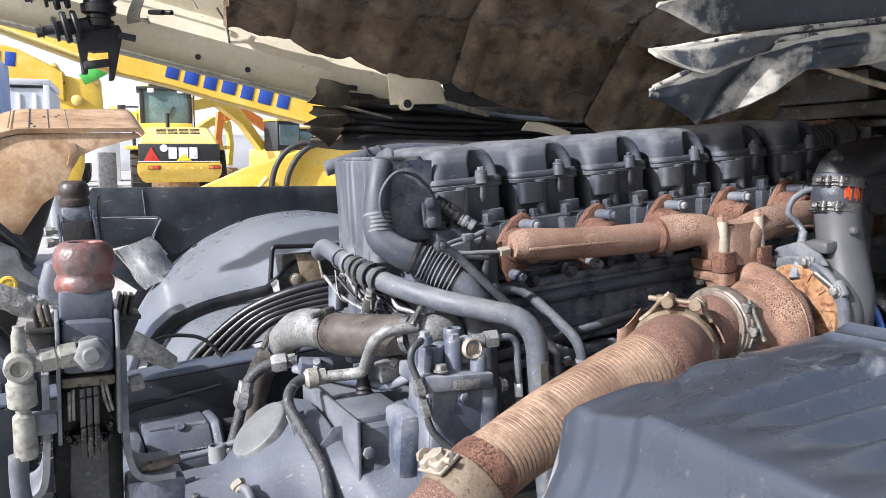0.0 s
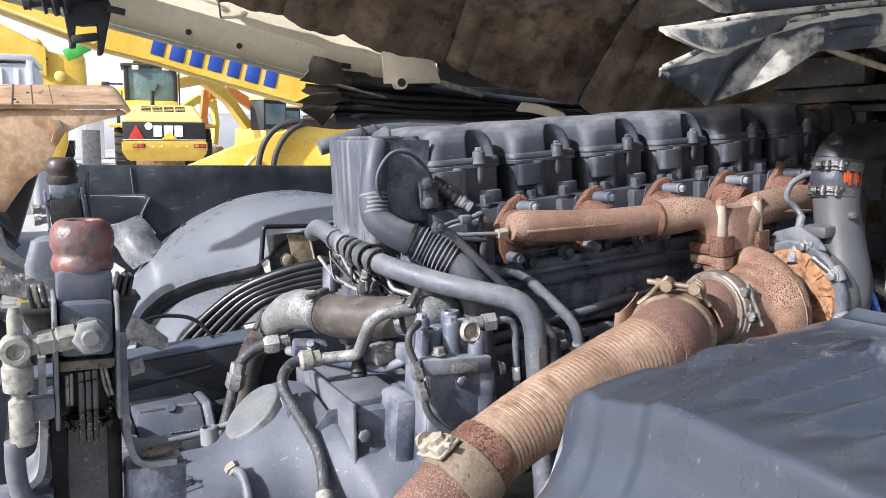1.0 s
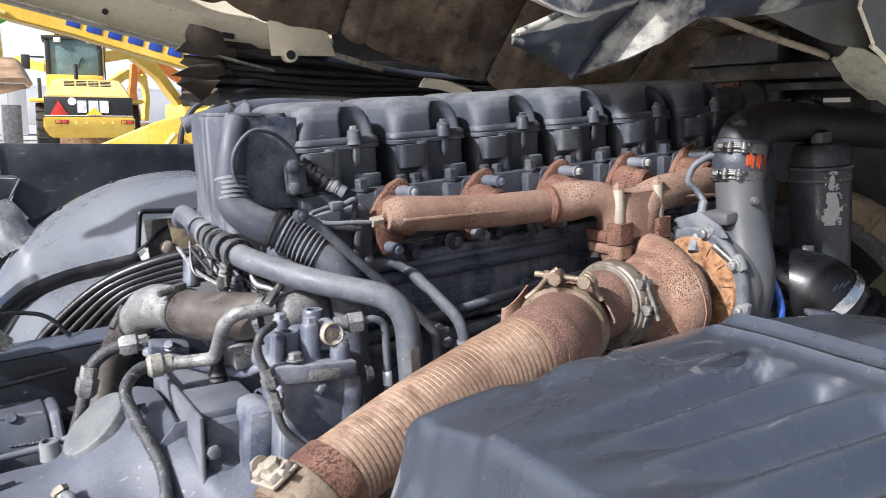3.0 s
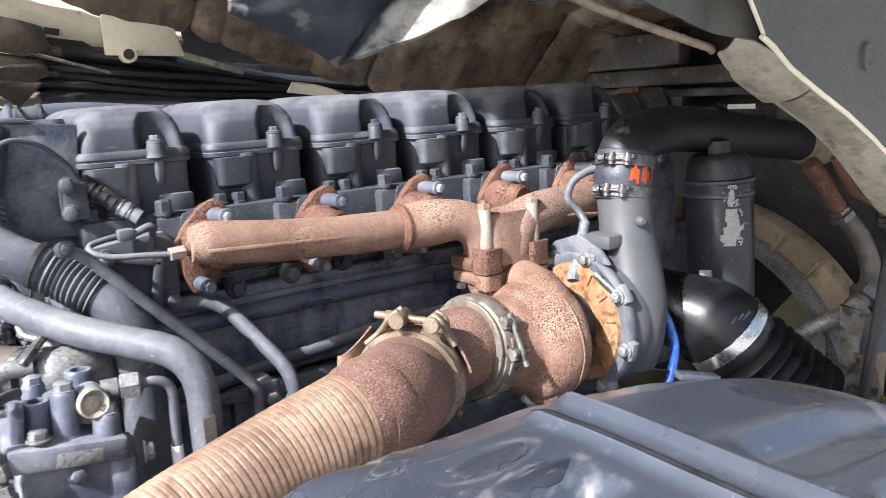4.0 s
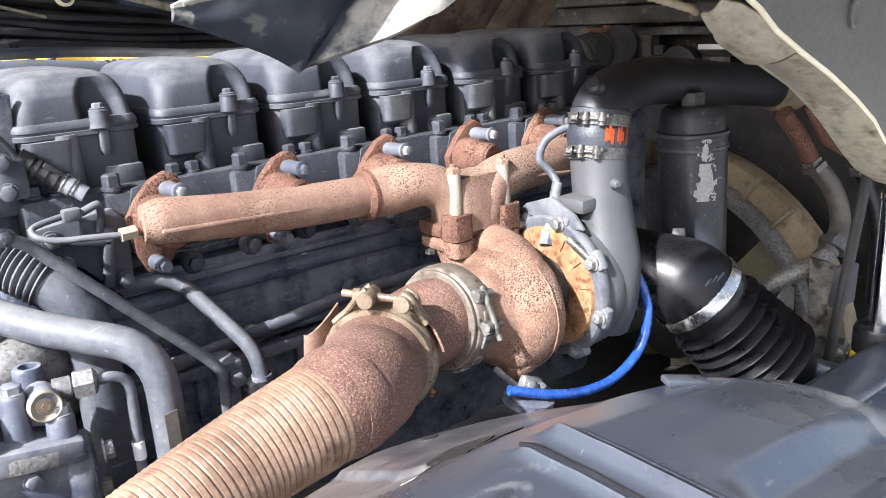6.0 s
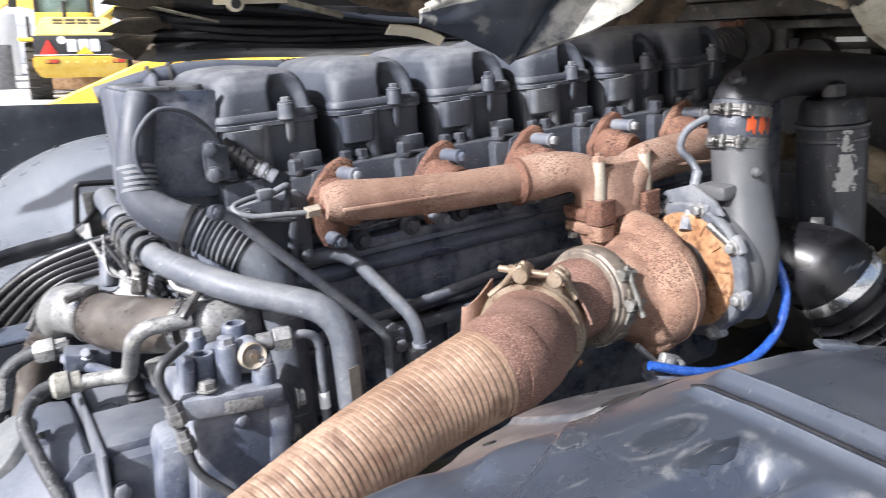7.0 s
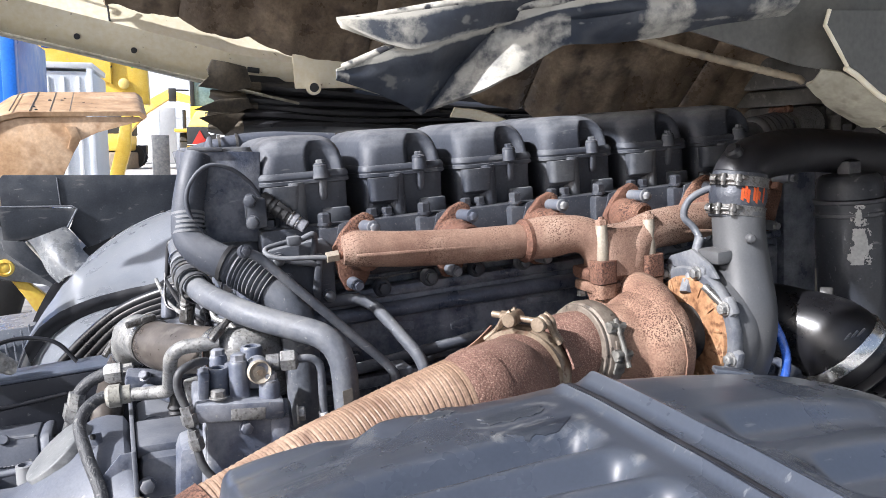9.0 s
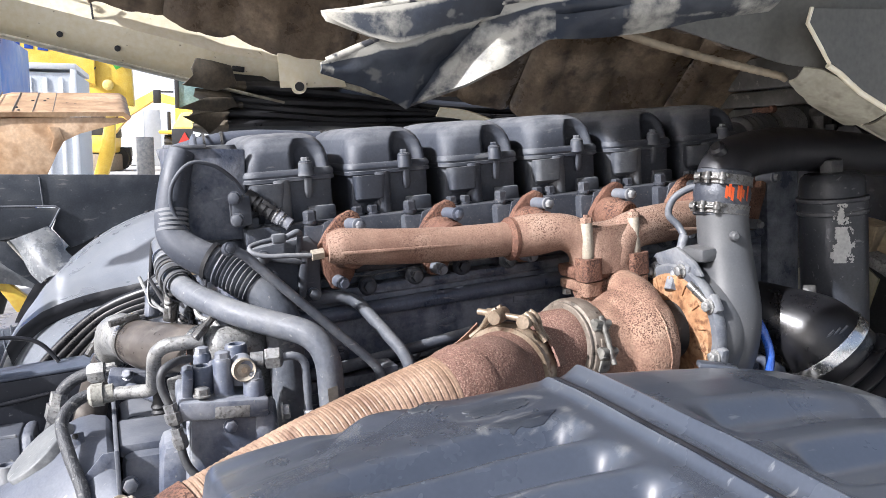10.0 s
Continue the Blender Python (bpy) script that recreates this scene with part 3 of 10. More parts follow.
def head_flange(x):
    bm = B()
    cx, cy = x - 0.024, 0.156
    loft(bm, [dense_rect(cx, cy, 0.0685, 0.146, 0.02, -0.026), dense_rect(cx, cy, 0.0715, 0.149, 0.02, -0.0245), dense_rect(cx, cy, 0.0715, 0.149, 0.02, -0.0195),
              dense_rect(cx, cy, 0.0706, 0.1478, 0.02, -0.0188), dense_rect(cx, cy, 0.0706, 0.1478, 0.02, -0.0172), dense_rect(cx, cy, 0.0715, 0.149, 0.02, -0.0155),
              dense_rect(cx, cy, 0.0712, 0.1486, 0.02, -0.0115), dense_rect(cx, cy, 0.0690, 0.1455, 0.02, -0.0070)])
    return bm


def head_body(x):
    bm = B()
    cx, cy = x - 0.024, 0.158
    loft(bm, [dense_rect(cx, cy, 0.064, 0.141, 0.012, -0.105), dense_rect(cx, cy, 0.066, 0.143, 0.012, -0.07), dense_rect(cx, cy, 0.0675, 0.144, 0.016, -0.022)])
    # the tub that bulges out on the near side, the rib below the bolt and the step beside it
    loft(bm, [rrect(x - 0.060, 0.022, 0.020, 0.014, 0.008, -0.068), rrect(x - 0.060, 0.018, 0.0245, 0.018, 0.010, -0.062), rrect(x - 0.060, 0.016, 0.026, 0.018, 0.010, -0.026)])
    loft(bm, [rrect(x + 0.002, 0.014, 0.004, 0.004, 0.003, -0.052), rrect(x + 0.002, 0.012, 0.006, 0.006, 0.004, -0.045), rrect(x + 0.002, 0.010, 0.006, 0.006, 0.004, -0.022)])
    box(bm, (x + 0.020, 0.014, -0.078), (0.044, 0.014, 0.026), 0.004)
    rev(bm, [(-0.10, 0.015), (0, 0.015)], (x - 0.040, 0.016, -0.022), (0, 0, 1), 16)
    return bm


engine = thing("engine", "six-cylinder truck diesel engine painted dull blue-grey", "engine", (0.35, 0.15, -0.62))

bm = B()
box(bm, (0.375, 0.165, -0.30), (1.02, 0.30, 0.30), 0.012)
box(bm, (0.375, 0.165, -0.53), (0.98, 0.26, 0.18), 0.02)
block = part("cylinder_block", bm, GREY_DARK, engine)

# deck on which the heads stand: one slab per cylinder, with the joint showing
for k in range(6):
    x = k * PITCH
    bm = B()
    box(bm, (x - 0.024, 0.15, -0.131), (0.157, 0.325, 0.088), 0.006)
    box(bm, (x + 0.012, -0.015, -0.128), (0.066, 0.03, 0.074), 0.005)
    deck = part("cylinder_head", bm, GREY_BOLT, engine)
    part("head_casting", head_body(x), GREY, deck)
    bm = B()
    hexbolt(bm, (x - 0.007, -0.018, -0.088), (0, 0, 1), 0.0095, 0.014, 1.2, 0.075)
    part("head_bolt", bm, GREY_BOLT, deck)
    for dx in (-0.085, -0.060):
        bm = B()
        hexbolt(bm, (x + dx, 0.006, -0.087), (0, 0, 1), 0.0085, 0.011, 1.3)
        part("head_bolt", bm, GREY_BOLT, deck)
    cover = part("rocker_cover", rocker_cover(x), GREY, engine, "domed grey valve cover, dusty on top")
    part("cover_flange", head_flange(x), GREY, cover)
    bm = B()
    rev(bm, [(-0.018, 0.0130), (-0.010, 0.0116), (0.000, 0.0104), (0.0015, 0.0096)], (x, 0.009, 0), (0, 0, 1), 20)
    rev(bm, [(0.0005, 0.0108), (0.0020, 0.0108), (0.0026, 0.0092), (0.0042, 0.0092), (0.0048, 0.007)], (x, 0.009, 0), (0, 0, 1), 20)
    rev(bm, [(0.004, 0.0062), (0.0090, 0.0062), (0.0098, 0.0052)], (x, 0.009, 0), (0, 0, 1), 6)
    part("cover_bolt", bm, GREY, cover)

# side covers and ribs of the block
bm = B()
box(bm, (0.40, 0.006, -0.262), (0.96, 0.03, 0.135), 0.010)
box(bm, (0.40, 0.000, -0.203), (0.96, 0.034, 0.018), 0.007)
side = part("side_cover", bm, GREY_DARK, engine, "dark grey side cover along the block")
bm = B()
sweep(bm, smooth_path([(-0.06, -0.012, -0.235), (0.2, -0.014, -0.232), (0.5, -0.014, -0.232), (0.86, -0.012, -0.235)]), 0.013, 12)
part("rib", bm, GREY_DARK, engine)
for bx, bz in ((0.075, -0.196), (0.155, -0.190), (0.237, -0.186), (0.322, -0.186), (0.47, -0.19), (0.64, -0.19), (0.80, -0.19), (0.30, -0.292), (0.02, -0.30), (0.14, -0.315), (0.56, -0.30)):
    bm = B()
    rev(bm, [(0, 0.016), (0.006, 0.0145), (0.008, 0.012)], (bx, -0.012, bz), (0, -1, 0), 18)
    hexbolt(bm, (bx, -0.019, bz), (0, -1, 0), 0.0082, 0.009, 1.3)
    part("side_bolt", bm, GREY, engine)
bm = B()
sweep(bm, [Vector((x, -0.010 - 0.004 * math.sin(x * 31), -0.1795 + 0.0012 * math.sin(x * 47) + 0.0008 * math.sin(x * 131))) for x in np.linspace(-0.02, 0.82, 120).tolist()], 0.0011, 6)
part("sealant_line", bm, ALU, engine, "thin pale line of sealant")
for bx, bz, ln, an in ((0.10, -0.262, 0.05, 8), (0.205, -0.275, 0.035, -12), (0.36, -0.258, 0.06, 4), (0.46, -0.272, 0.03, 20)):
    bm = B()
    box(bm, (bx, -0.0095, bz), (ln, 0.004, 0.012), 0.0018, (0, an, 0))
    part("cast_pad", bm, GREY_DARK, side)
# lower block: webs and the oil sump rail
for bx in np.linspace(-0.08, 0.82, 7):
    bm = B()
    box(bm, (float(bx), 0.012, -0.40), (0.018, 0.02, 0.13), 0.005)
    part("block_web", bm, GREY_DARK, engine)
bm = B()
box(bm, (0.375, 0.02, -0.475), (1.0, 0.05, 0.022), 0.006)
part("sump_rail", bm, GREY_DARK, engine)
bm = B()
box(bm, (0.36, -0.002, -0.345), (0.9, 0.026, 0.02), 0.006)
part("block_rail", bm, GREY_DARK, engine)
# rear plate behind the heads and front gear case
bm = B()
plate(bm, [(-0.04, -0.12), (0.33, -0.12), (0.36, -0.20), (0.38, -0.60), (-0.08, -0.60), (-0.08, -0.22)], "x", -0.145, 0.03, 0.004)
part("flywheel_housing", bm, GREY_DARK, engine)
bm = B()
box(bm, (0.925, 0.16, -0.28), (0.09, 0.36, 0.46), 0.02)
box(bm, (0.975, 0.20, -0.22), (0.05, 0.2, 0.22), 0.02)
part("gear_case", bm, GREY_DARK, engine)
# bracket at the rear corner of the head, with its ribs and bolts
bm = B()
plate(bm, [(-0.105, -0.115), (-0.015, -0.105), (0.0, -0.125), (-0.004, -0.205), (-0.020, -0.215), (-0.055, -0.165), (-0.100, -0.150)], "y", -0.035, 0.022, 0.003)
box(bm, (-0.052, -0.040, -0.136), (0.060, 0.012, 0.009), 0.003, (0, 14, 0))
box(bm, (-0.030, -0.040, -0.160), (0.012, 0.012, 0.070), 0.003, (0, 8, 0))
brk = part("corner_bracket", bm, GREY, engine)
for bx, bz in ((-0.075, -0.160), (-0.015, -0.192), (-0.100, -0.20), (-0.085, -0.128)):
    bm = B()
    hexbolt(bm, (bx, -0.036, bz), (0, -1, 0), 0.008, 0.009, 1.35)
    part("bracket_bolt", bm, GREY, brk)
# pressed coolant tube along the far side of the covers
top_pipe = thing("coolant_pipe", "grey coolant pipe behind the valve covers with hose clamps", "pipe", (0.0, 0.26, 0.0))
part("tube", tube([(-0.19, 0.285, 0.020), (-0.10, 0.27, 0.040), (-0.03, 0.262, 0.043), (0.05, 0.262, 0.036), (0.105, 0.262, 0.031), (0.2, 0.262, 0.022)], 0.0145, 16), CAST, top_pipe, "greyish brown dusty tube")
for dx in (-0.115, -0.085, 0.094, 0.104, 0.114):
    bm = B()
    ring_band(bm, (dx, 0.266 if dx < 0 else 0.262, 0.041 if dx < 0 else 0.031), (1, -0.06, 0), 0.0148, 0.0045, 0.0022)
    part("hose_clamp", bm, GRIME if dx > 0 else STEEL, top_pipe)

# ---- exhaust manifold ----
manifold = thing("exhaust_manifold", "rust-covered cast iron exhaust manifold bolted to the heads", "manifold", (0.3, -0.02, -0.15))


def port_flange(x, neck=True):
    bm = B()
    plate(bm, [(x + 0.062, -0.078), (x + 0.050, -0.072), (x + 0.030, -0.080), (x + 0.012, -0.098), (x - 0.004, -0.122), (x + 0.002, -0.165), (x + 0.012, -0.188), (x + 0.034, -0.190), (x + 0.048, -0.170), (x + 0.062, -0.125), (x + 0.068, -0.095)], "y", -0.044, 0.014, 0.003)
    # the neck that runs from the flange into the log
    if neck:
        sweep(bm, smooth_path([(x + 0.030, -0.04, -0.125), (x + 0.032, -0.07, -0.127), (x + 0.038, -0.095, -0.128)]), [0.029] * 6 + [0.026] * 6 + [0.022], 18)
    box(bm, (x + 0.046, -0.052, -0.098), (0.010, 0.018, 0.032), 0.003, (0, 28, 0))
    return bm


for k in range(6):
    fl = part("port_flange", port_flange(k * 0.158, k < 5), RUST, manifold)
    bm = B()
    x = 0.047 + 0.158 * k
    rev(bm, [(-0.026, 0.0092), (0.026, 0.0092), (0.027, 0.0088), (0.028, 0.0105), (0.031, 0.0105), (0.032, 0.0088)], (x, -0.050, -0.0926), (0.10, -1, 0.02), 20)
    rev(bm, [(0.030, 0.0068), (0.039, 0.0068), (0.040, 0.005)], (x, -0.050, -0.0926), (0.10, -1, 0.02), 6)
    part("flange_stud", bm, CAST, fl, "pale grey spacer sleeve with a bolt")
    bm = B()
    rev(bm, [(-0.004, 0.0095), (0.022, 0.0092), (0.023, 0.0085)], (x - 0.026, -0.046, -0.176), (0.08, -1, -0.02), 18)
    rev(bm, [(0.022, 0.0066), (0.030, 0.0066)], (x - 0.026, -0.046, -0.176), (0.08, -1, -0.02), 6)
    part("flange_stud", bm, CAST, fl)
    # gasket plate that shows between flange and head
    bm = B()
    plate(bm, [(x + 0.006, -0.078), (x - 0.036, -0.088), (x - 0.044, -0.115), (x - 0.044, -0.150), (x - 0.03, -0.150), (x - 0.012, -0.10)], "y", -0.032, 0.004, 0.001)
    part("gasket", bm, GREY_BOLT, fl)
# rear log
bm = B()
path = smooth_path([(0.000, -0.084, -0.119), (0.03, -0.088, -0.120), (0.10, -0.092, -0.128), (0.20, -0.094, -0.135), (0.288, -0.096, -0.138)], 7)
sweep(bm, path, [0.021 + 0.0055 * min(1, i / 5) for i in range(len(path))], 26)
box(bm, (0.14, -0.1185, -0.131), (0.26, 0.004, 0.005), 0.0015, (0, 3, 0))
part("rear_log", bm, RUST_PALE, manifold, "long rusty pipe section of the manifold")
bm = B()
rev(bm, [(0, 0.029), (0.006, 0.034), (0.012, 0.034), (0.016, 0.030)], (0.278, -0.096, -0.138), (1, -0.02, -0.03), 28)
part("slip_joint", bm, RUST, manifold)
# centre casting: two arms that come down to the turbine flange
bm = B()
path = smooth_path([(0.286, -0.096, -0.138, 0.031), (0.325, -0.105, -0.135, 0.033), (0.365, -0.120, -0.134, 0.029), (0.392, -0.128, -0.148, 0.030), (0.408, -0.132, -0.178, 0.031), (0.412, -0.134, -0.20, 0.034)], 6)
sweep(bm, path, [float(q[3]) for q in path], 24)
path = smooth_path([(0.645, -0.112, -0.137, 0.027), (0.585, -0.122, -0.139, 0.031), (0.54, -0.126, -0.140, 0.032), (0.495, -0.132, -0.142, 0.031), (0.464, -0.134, -0.155, 0.033), (0.450, -0.134, -0.18, 0.034), (0.444, -0.134, -0.20, 0.034)], 6)
sweep(bm, path, [float(q[3]) for q in path], 24)
sweep(bm, smooth_path([(0.37, -0.122, -0.138), (0.43, -0.130, -0.150), (0.50, -0.13, -0.140)]), 0.026, 18)
loft(bm, [rrect(0.428, -0.130, 0.046, 0.038, 0.022, -0.200), rrect(0.428, -0.130, 0.044, 0.036, 0.022, -0.165), rrect(0.430, -0.130, 0.046, 0.028, 0.020, -0.128)])
box(bm, (0.573, -0.155, -0.150), (0.09, 0.004, 0.006), 0.002, (0, 6, 0))
part("centre_casting", bm, RUST_PALE, manifold, "rusty forked middle casting")
bm = B()
path = smooth_path([(0.645, -0.112, -0.137), (0.675, -0.105, -0.136), (0.705, -0.088, -0.134), (0.722, -0.060, -0.132), (0.728, -0.030, -0.131)])
sweep(bm, path, 0.024, 22)
part("front_log", bm, RUST, manifold)
bm = B()
box(bm, (0.430, -0.126, -0.1985), (0.112, 0.072, 0.021), 0.005)
for lx, ly in ((0.389, -0.156), (0.474, -0.158)):
    loft(bm, [rrect(lx, ly, 0.0175, 0.0165, 0.008, z) for z in (-0.2085, -0.207, -0.176, -0.174)])
box(bm, (0.378, -0.116, -0.196), (0.012, 0.052, 0.016), 0.004)
for v in bm.verts:
    v.co += 0.0008 * Vector((noise.noise(v.co * 70), noise.noise(v.co * 70 + Vector((4, 0, 0))), noise.noise(v.co * 70 + Vector((0, 4, 0)))))
part("turbine_flange", bm, RUST, manifold)
for sx, sy, sz in ((0.389, -0.156, -0.175), (0.474, -0.158, -0.175)):
    bm = B()
    rev(bm, [(0, 0.0086), (0.0015, 0.0092), (0.054, 0.0090), (0.056, 0.0084)], (sx, sy, sz), (0.02, 0.05, 1), 22)
    sp = part("spacer_sleeve", bm, SPACER, manifold, "pale worn spacer sleeve under a nut")
    bm = B()
    rev(bm, [(0.0555, 0.0100), (0.062, 0.0100), (0.064, 0.008)], (sx, sy, sz), (0.02, 0.05, 1), 6)
    rev(bm, [(0.062, 0.0045), (0.068, 0.0045)], (sx, sy, sz), (0.02, 0.05, 1), 10)
    part("nut", bm, RUST_PALE, sp)
# pressure tap: brass nut and thin bent line
bm = B()
rev(bm, [(0, 0.0085), (0.017, 0.0085), (0.018, 0.007)], (-0.024, -0.0815, -0.127), (1, 0, 0.05), 6)
tap = part("tap_nut", bm, SPACER, manifold, "pale hexagonal union nut")
bm = B()
rev(bm, [(0.016, 0.0062), (0.024, 0.0062), (0.025, 0.0105), (0.032, 0.0105)], (-0.024, -0.0815, -0.127), (1, 0, 0.05), 18)
part("tap_stub", bm, RUST, tap)
part("sensing_line", tube([(-0.022, -0.081, -0.127), (-0.055, -0.078, -0.124), (-0.085, -0.07, -0.122), (-0.103, -0.06, -0.116), (-0.104, -0.05, -0.109), (-0.088, -0.045, -0.105), (-0.06, -0.04, -0.102)], 0.0036, 10), PIPE, tap)

# ---- turbocharger ----
AY, AZ = -0.212, -0.292
ROD_TOP = (0.537, -0.2000, -0.152)
turbo = thing("turbocharger", "turbocharger with rusty turbine housing and grey compressor", "turbocharger", (0.45, AY, AZ - 0.1))
TX = 0.414


def scroll_ring(h, r, lobe):
    """One section of the turbine scroll: round, but swelling towards its foot and its near side."""
    out = []
    for i in range(72):
        a = 2 * math.pi * i / 72
        swell = 1 + lobe * (0.095 * math.cos(a + 1.75) + 0.045 * math.cos(2 * a - 0.6))
        out.append((TX + h + 0.004 * lobe * math.sin(a - 0.5), AY + r * swell * math.cos(a), AZ + r * swell * math.sin(a)))
    return out


bm = B()
loft(bm, [scroll_ring(h, r, k) for h, r, k in ((-0.080, 0.050, 0), (-0.072, 0.0545, 0), (-0.058, 0.0590, 0.1), (-0.046, 0.0630, 0.3), (-0.036, 0.0655, 0.5), (-0.032, 0.0675, 0.6), (-0.028, 0.0735, 0.8), (-0.022, 0.0785, 1), (-0.012, 0.0830, 1), (0.000, 0.0860, 1), (0.010, 0.0872, 1), (0.020, 0.0865, 1),
                                                (0.029, 0.0835, 1), (0.036, 0.0780, 0.9), (0.041, 0.0700, 0.7), (0.0435, 0.0600, 0.4), (0.0455, 0.048, 0.2), (0.047, 0.030, 0))])
# neck that carries the inlet flange, and the lobe where it runs into the scroll
loft(bm, [rrect(0.428, -0.132, 0.048, 0.034, 0.022, -0.226), rrect(0.426, -0.140, 0.045, 0.036, 0.024, -0.238), rrect(0.420, -0.160, 0.040, 0.042, 0.026, -0.262), rrect(0.414, -0.180, 0.032, 0.040, 0.026, -0.300)])
path = smooth_path([(0.446, -0.140, -0.224, 0.030), (0.444, -0.176, -0.232, 0.033), (0.436, -0.212, -0.238, 0.033), (0.428, -0.248, -0.252, 0.029), (0.422, -0.270, -0.272, 0.020)], 6)
sweep(bm, path, [float(q[3]) for q in path], 24)
path = smooth_path([(0.418, -0.262, -0.352, 0.020), (0.412, -0.244, -0.372, 0.020), (0.405, -0.236, -0.388, 0.015)], 5)
sweep(bm, path, [float(q[3]) for q in path], 18)
# casting seam round the drum
sweep(bm, [Vector((TX + 0.012, AY + 0.0878 * (1 + 0.095 * math.cos(a + 1.75) + 0.045 * math.cos(2 * a - 0.6)) * math.cos(a), AZ + 0.0878 * (1 + 0.095 * math.cos(a + 1.75) + 0.045 * math.cos(2 * a - 0.6)) * math.sin(a))) for a in (radians(95 + 4 * i) for i in range(46))], 0.0016, 6)
for v in bm.verts:
    d = Vector((noise.noise(v.co * 60), noise.noise(v.co * 60 + Vector((9, 0, 0))), noise.noise(v.co * 60 + Vector((0, 9, 0)))))
    e = Vector((noise.noise(v.co * 22), noise.noise(v.co * 22 + Vector((9, 0, 0))), noise.noise(v.co * 22 + Vector((0, 9, 0)))))
    v.co += d * 0.0011 + e * 0.0018
turbine = part("turbine_housing", bm, RUST_TURBO, turbo, "pitted rusty turbine scroll", angle=55)
bm = B()
box(bm, (0.430, -0.126, -0.2195), (0.112, 0.072, 0.017), 0.005)
for lx, ly in ((0.389, -0.156), (0.474, -0.158)):
    loft(bm, [rrect(lx, ly, 0.0165, 0.0155, 0.008, z) for z in (-0.232, -0.230, -0.2115, -0.2105)])
part("inlet_flange", bm, RUST_TURBO, turbine)
for q in ((0.380, -0.104, -0.228), (0.389, -0.156, -0.232)):
    bm = B()
    rev(bm, [(0, 0.0078), (0.009, 0.0078), (0.010, 0.006)], q, (0, 0, -1), 6)
    part("flange_bolt", bm, STEEL, turbine)
bm = B()
rev(bm, [(-0.006, 0.034), (0.006, 0.036), (0.012, 0.044), (0.018, 0.044), (0.020, 0.040), (0.028, 0.040), (0.036, 0.046), (0.040, 0.046)], (0.462, AY, AZ), (1, 0, 0), 32)
part("centre_housing", bm, GRIME, turbo, "dark oily bearing housing")
bm = B()
rev(bm, [(0, 0.046), (0.001, 0.084), (0.008, 0.087), (0.009, 0.087)], (0.497, AY, AZ), (1, 0, 0), 44)
for i in range(14):
    a = 2 * math.pi * i / 14 + 0.2
    box(bm, (0.4965, AY - 0.074 * math.cos(a), AZ + 0.074 * math.sin(a)), (0.003, 0.018, 0.002), 0.0007, (math.degrees(-a), 0, 0))
part("back_plate", bm, RUST_ORANGE, turbo, "orange-rusted compressor back plate")
bm = B()
rev(bm, [(0, 0.083), (0.0, 0.098), (0.004, 0.101), (0.014, 0.101), (0.018, 0.098)], (0.503, AY, AZ), (1, 0, 0), 48)
for i in range(8):
    a = 2 * math.pi * i / 8 + 0.55
    box(bm, (0.510, AY - 0.099 * math.cos(a), AZ + 0.099 * math.sin(a)), (0.016, 0.03, 0.022), 0.006, (math.degrees(-a) + 90, 0, 0))
rim = part("compressor_rim", bm, PIPE, turbo)
for i in range(8):
    a = 2 * math.pi * i / 8 + 0.55
    bm = B()
    hexbolt(bm, (0.503, AY - 0.097 * math.cos(a), AZ + 0.097 * math.sin(a)), (-1, 0, 0), 0.0072, 0.008, 1.5)
    part("rim_bolt", bm, ALU, rim)
bm = B()
rev(bm, [(0.0, 0.093), (0.006, 0.095), (0.016, 0.099), (0.032, 0.0985), (0.050, 0.092), (0.068, 0.078), (0.082, 0.064), (0.094, 0.057), (0.125, 0.055)], (0.517, AY, AZ), (1, 0, 0), 48)
path = smooth_path([(0.566, AY - 0.046, AZ - 0.062, 0.036), (0.566, AY - 0.054, AZ - 0.02, 0.042), (0.568, AY - 0.054, AZ + 0.03, 0.0440), (0.573, AY - 0.042, AZ + 0.085, 0.0410), (0.577, AY - 0.030, AZ + 0.14, 0.0388), (0.580, AY - 0.024, AZ + 0.185, 0.0388)], 7)
sweep(bm, path, [float(q[3]) for q in path], 30)
bump_at = Vector((0.562, AY - 0.072, AZ + 0.145))
rev(bm, [(-0.004, 0.008), (0.003, 0.0065), (0.005, 0.004)], bump_at, (-0.25, -1, 0.1), 14)
box(bm, (0.54, AY - 0.03, AZ + 0.118), (0.05, 0.05, 0.022), 0.007)
part("compressor_housing", bm, COMPRESSOR, turbo, "smooth grey compressor scroll with upright outlet")
# wastegate actuator rod and its bracket
bm = B()
sweep(bm, [Vector((0.5045, -0.214, -0.214)), Vector(ROD_TOP)], 0.0078, 16)
rev(bm, [(-0.014, 0.0125), (0.006, 0.0125), (0.008, 0.009)], (0.5043, -0.2135, -0.219), Vector(ROD_TOP) - Vector((0.5045, -0.214, -0.214)), 6)
top = Vector(ROD_TOP)
sweep(bm, smooth_path([top, top + Vector((-0.002, 0.012, 0.016)), top + Vector((-0.012, 0.022, 0.034)), top + Vector((-0.004, 0.018, 0.058)), top + Vector((0.016, 0.006, 0.072)), top + Vector((0.034, -0.008, 0.076))]), 0.0056, 12)
part("oil_line", bm, PIPE, turbo)
bm = B()
plate(bm, [(AY + 0.060, AZ + 0.098), (AY + 0.046, AZ + 0.112), (AY - 0.004, AZ + 0.128), (AY - 0.046, AZ + 0.108), (AY - 0.062, AZ + 0.090), (AY - 0.030, AZ + 0.088), (AY + 0.020, AZ + 0.094)], "x", 0.507, 0.007, 0.0015)
part("mount_bracket", bm, PIPE, turbo, "flat grey bracket above the compressor rim")
bm = B()
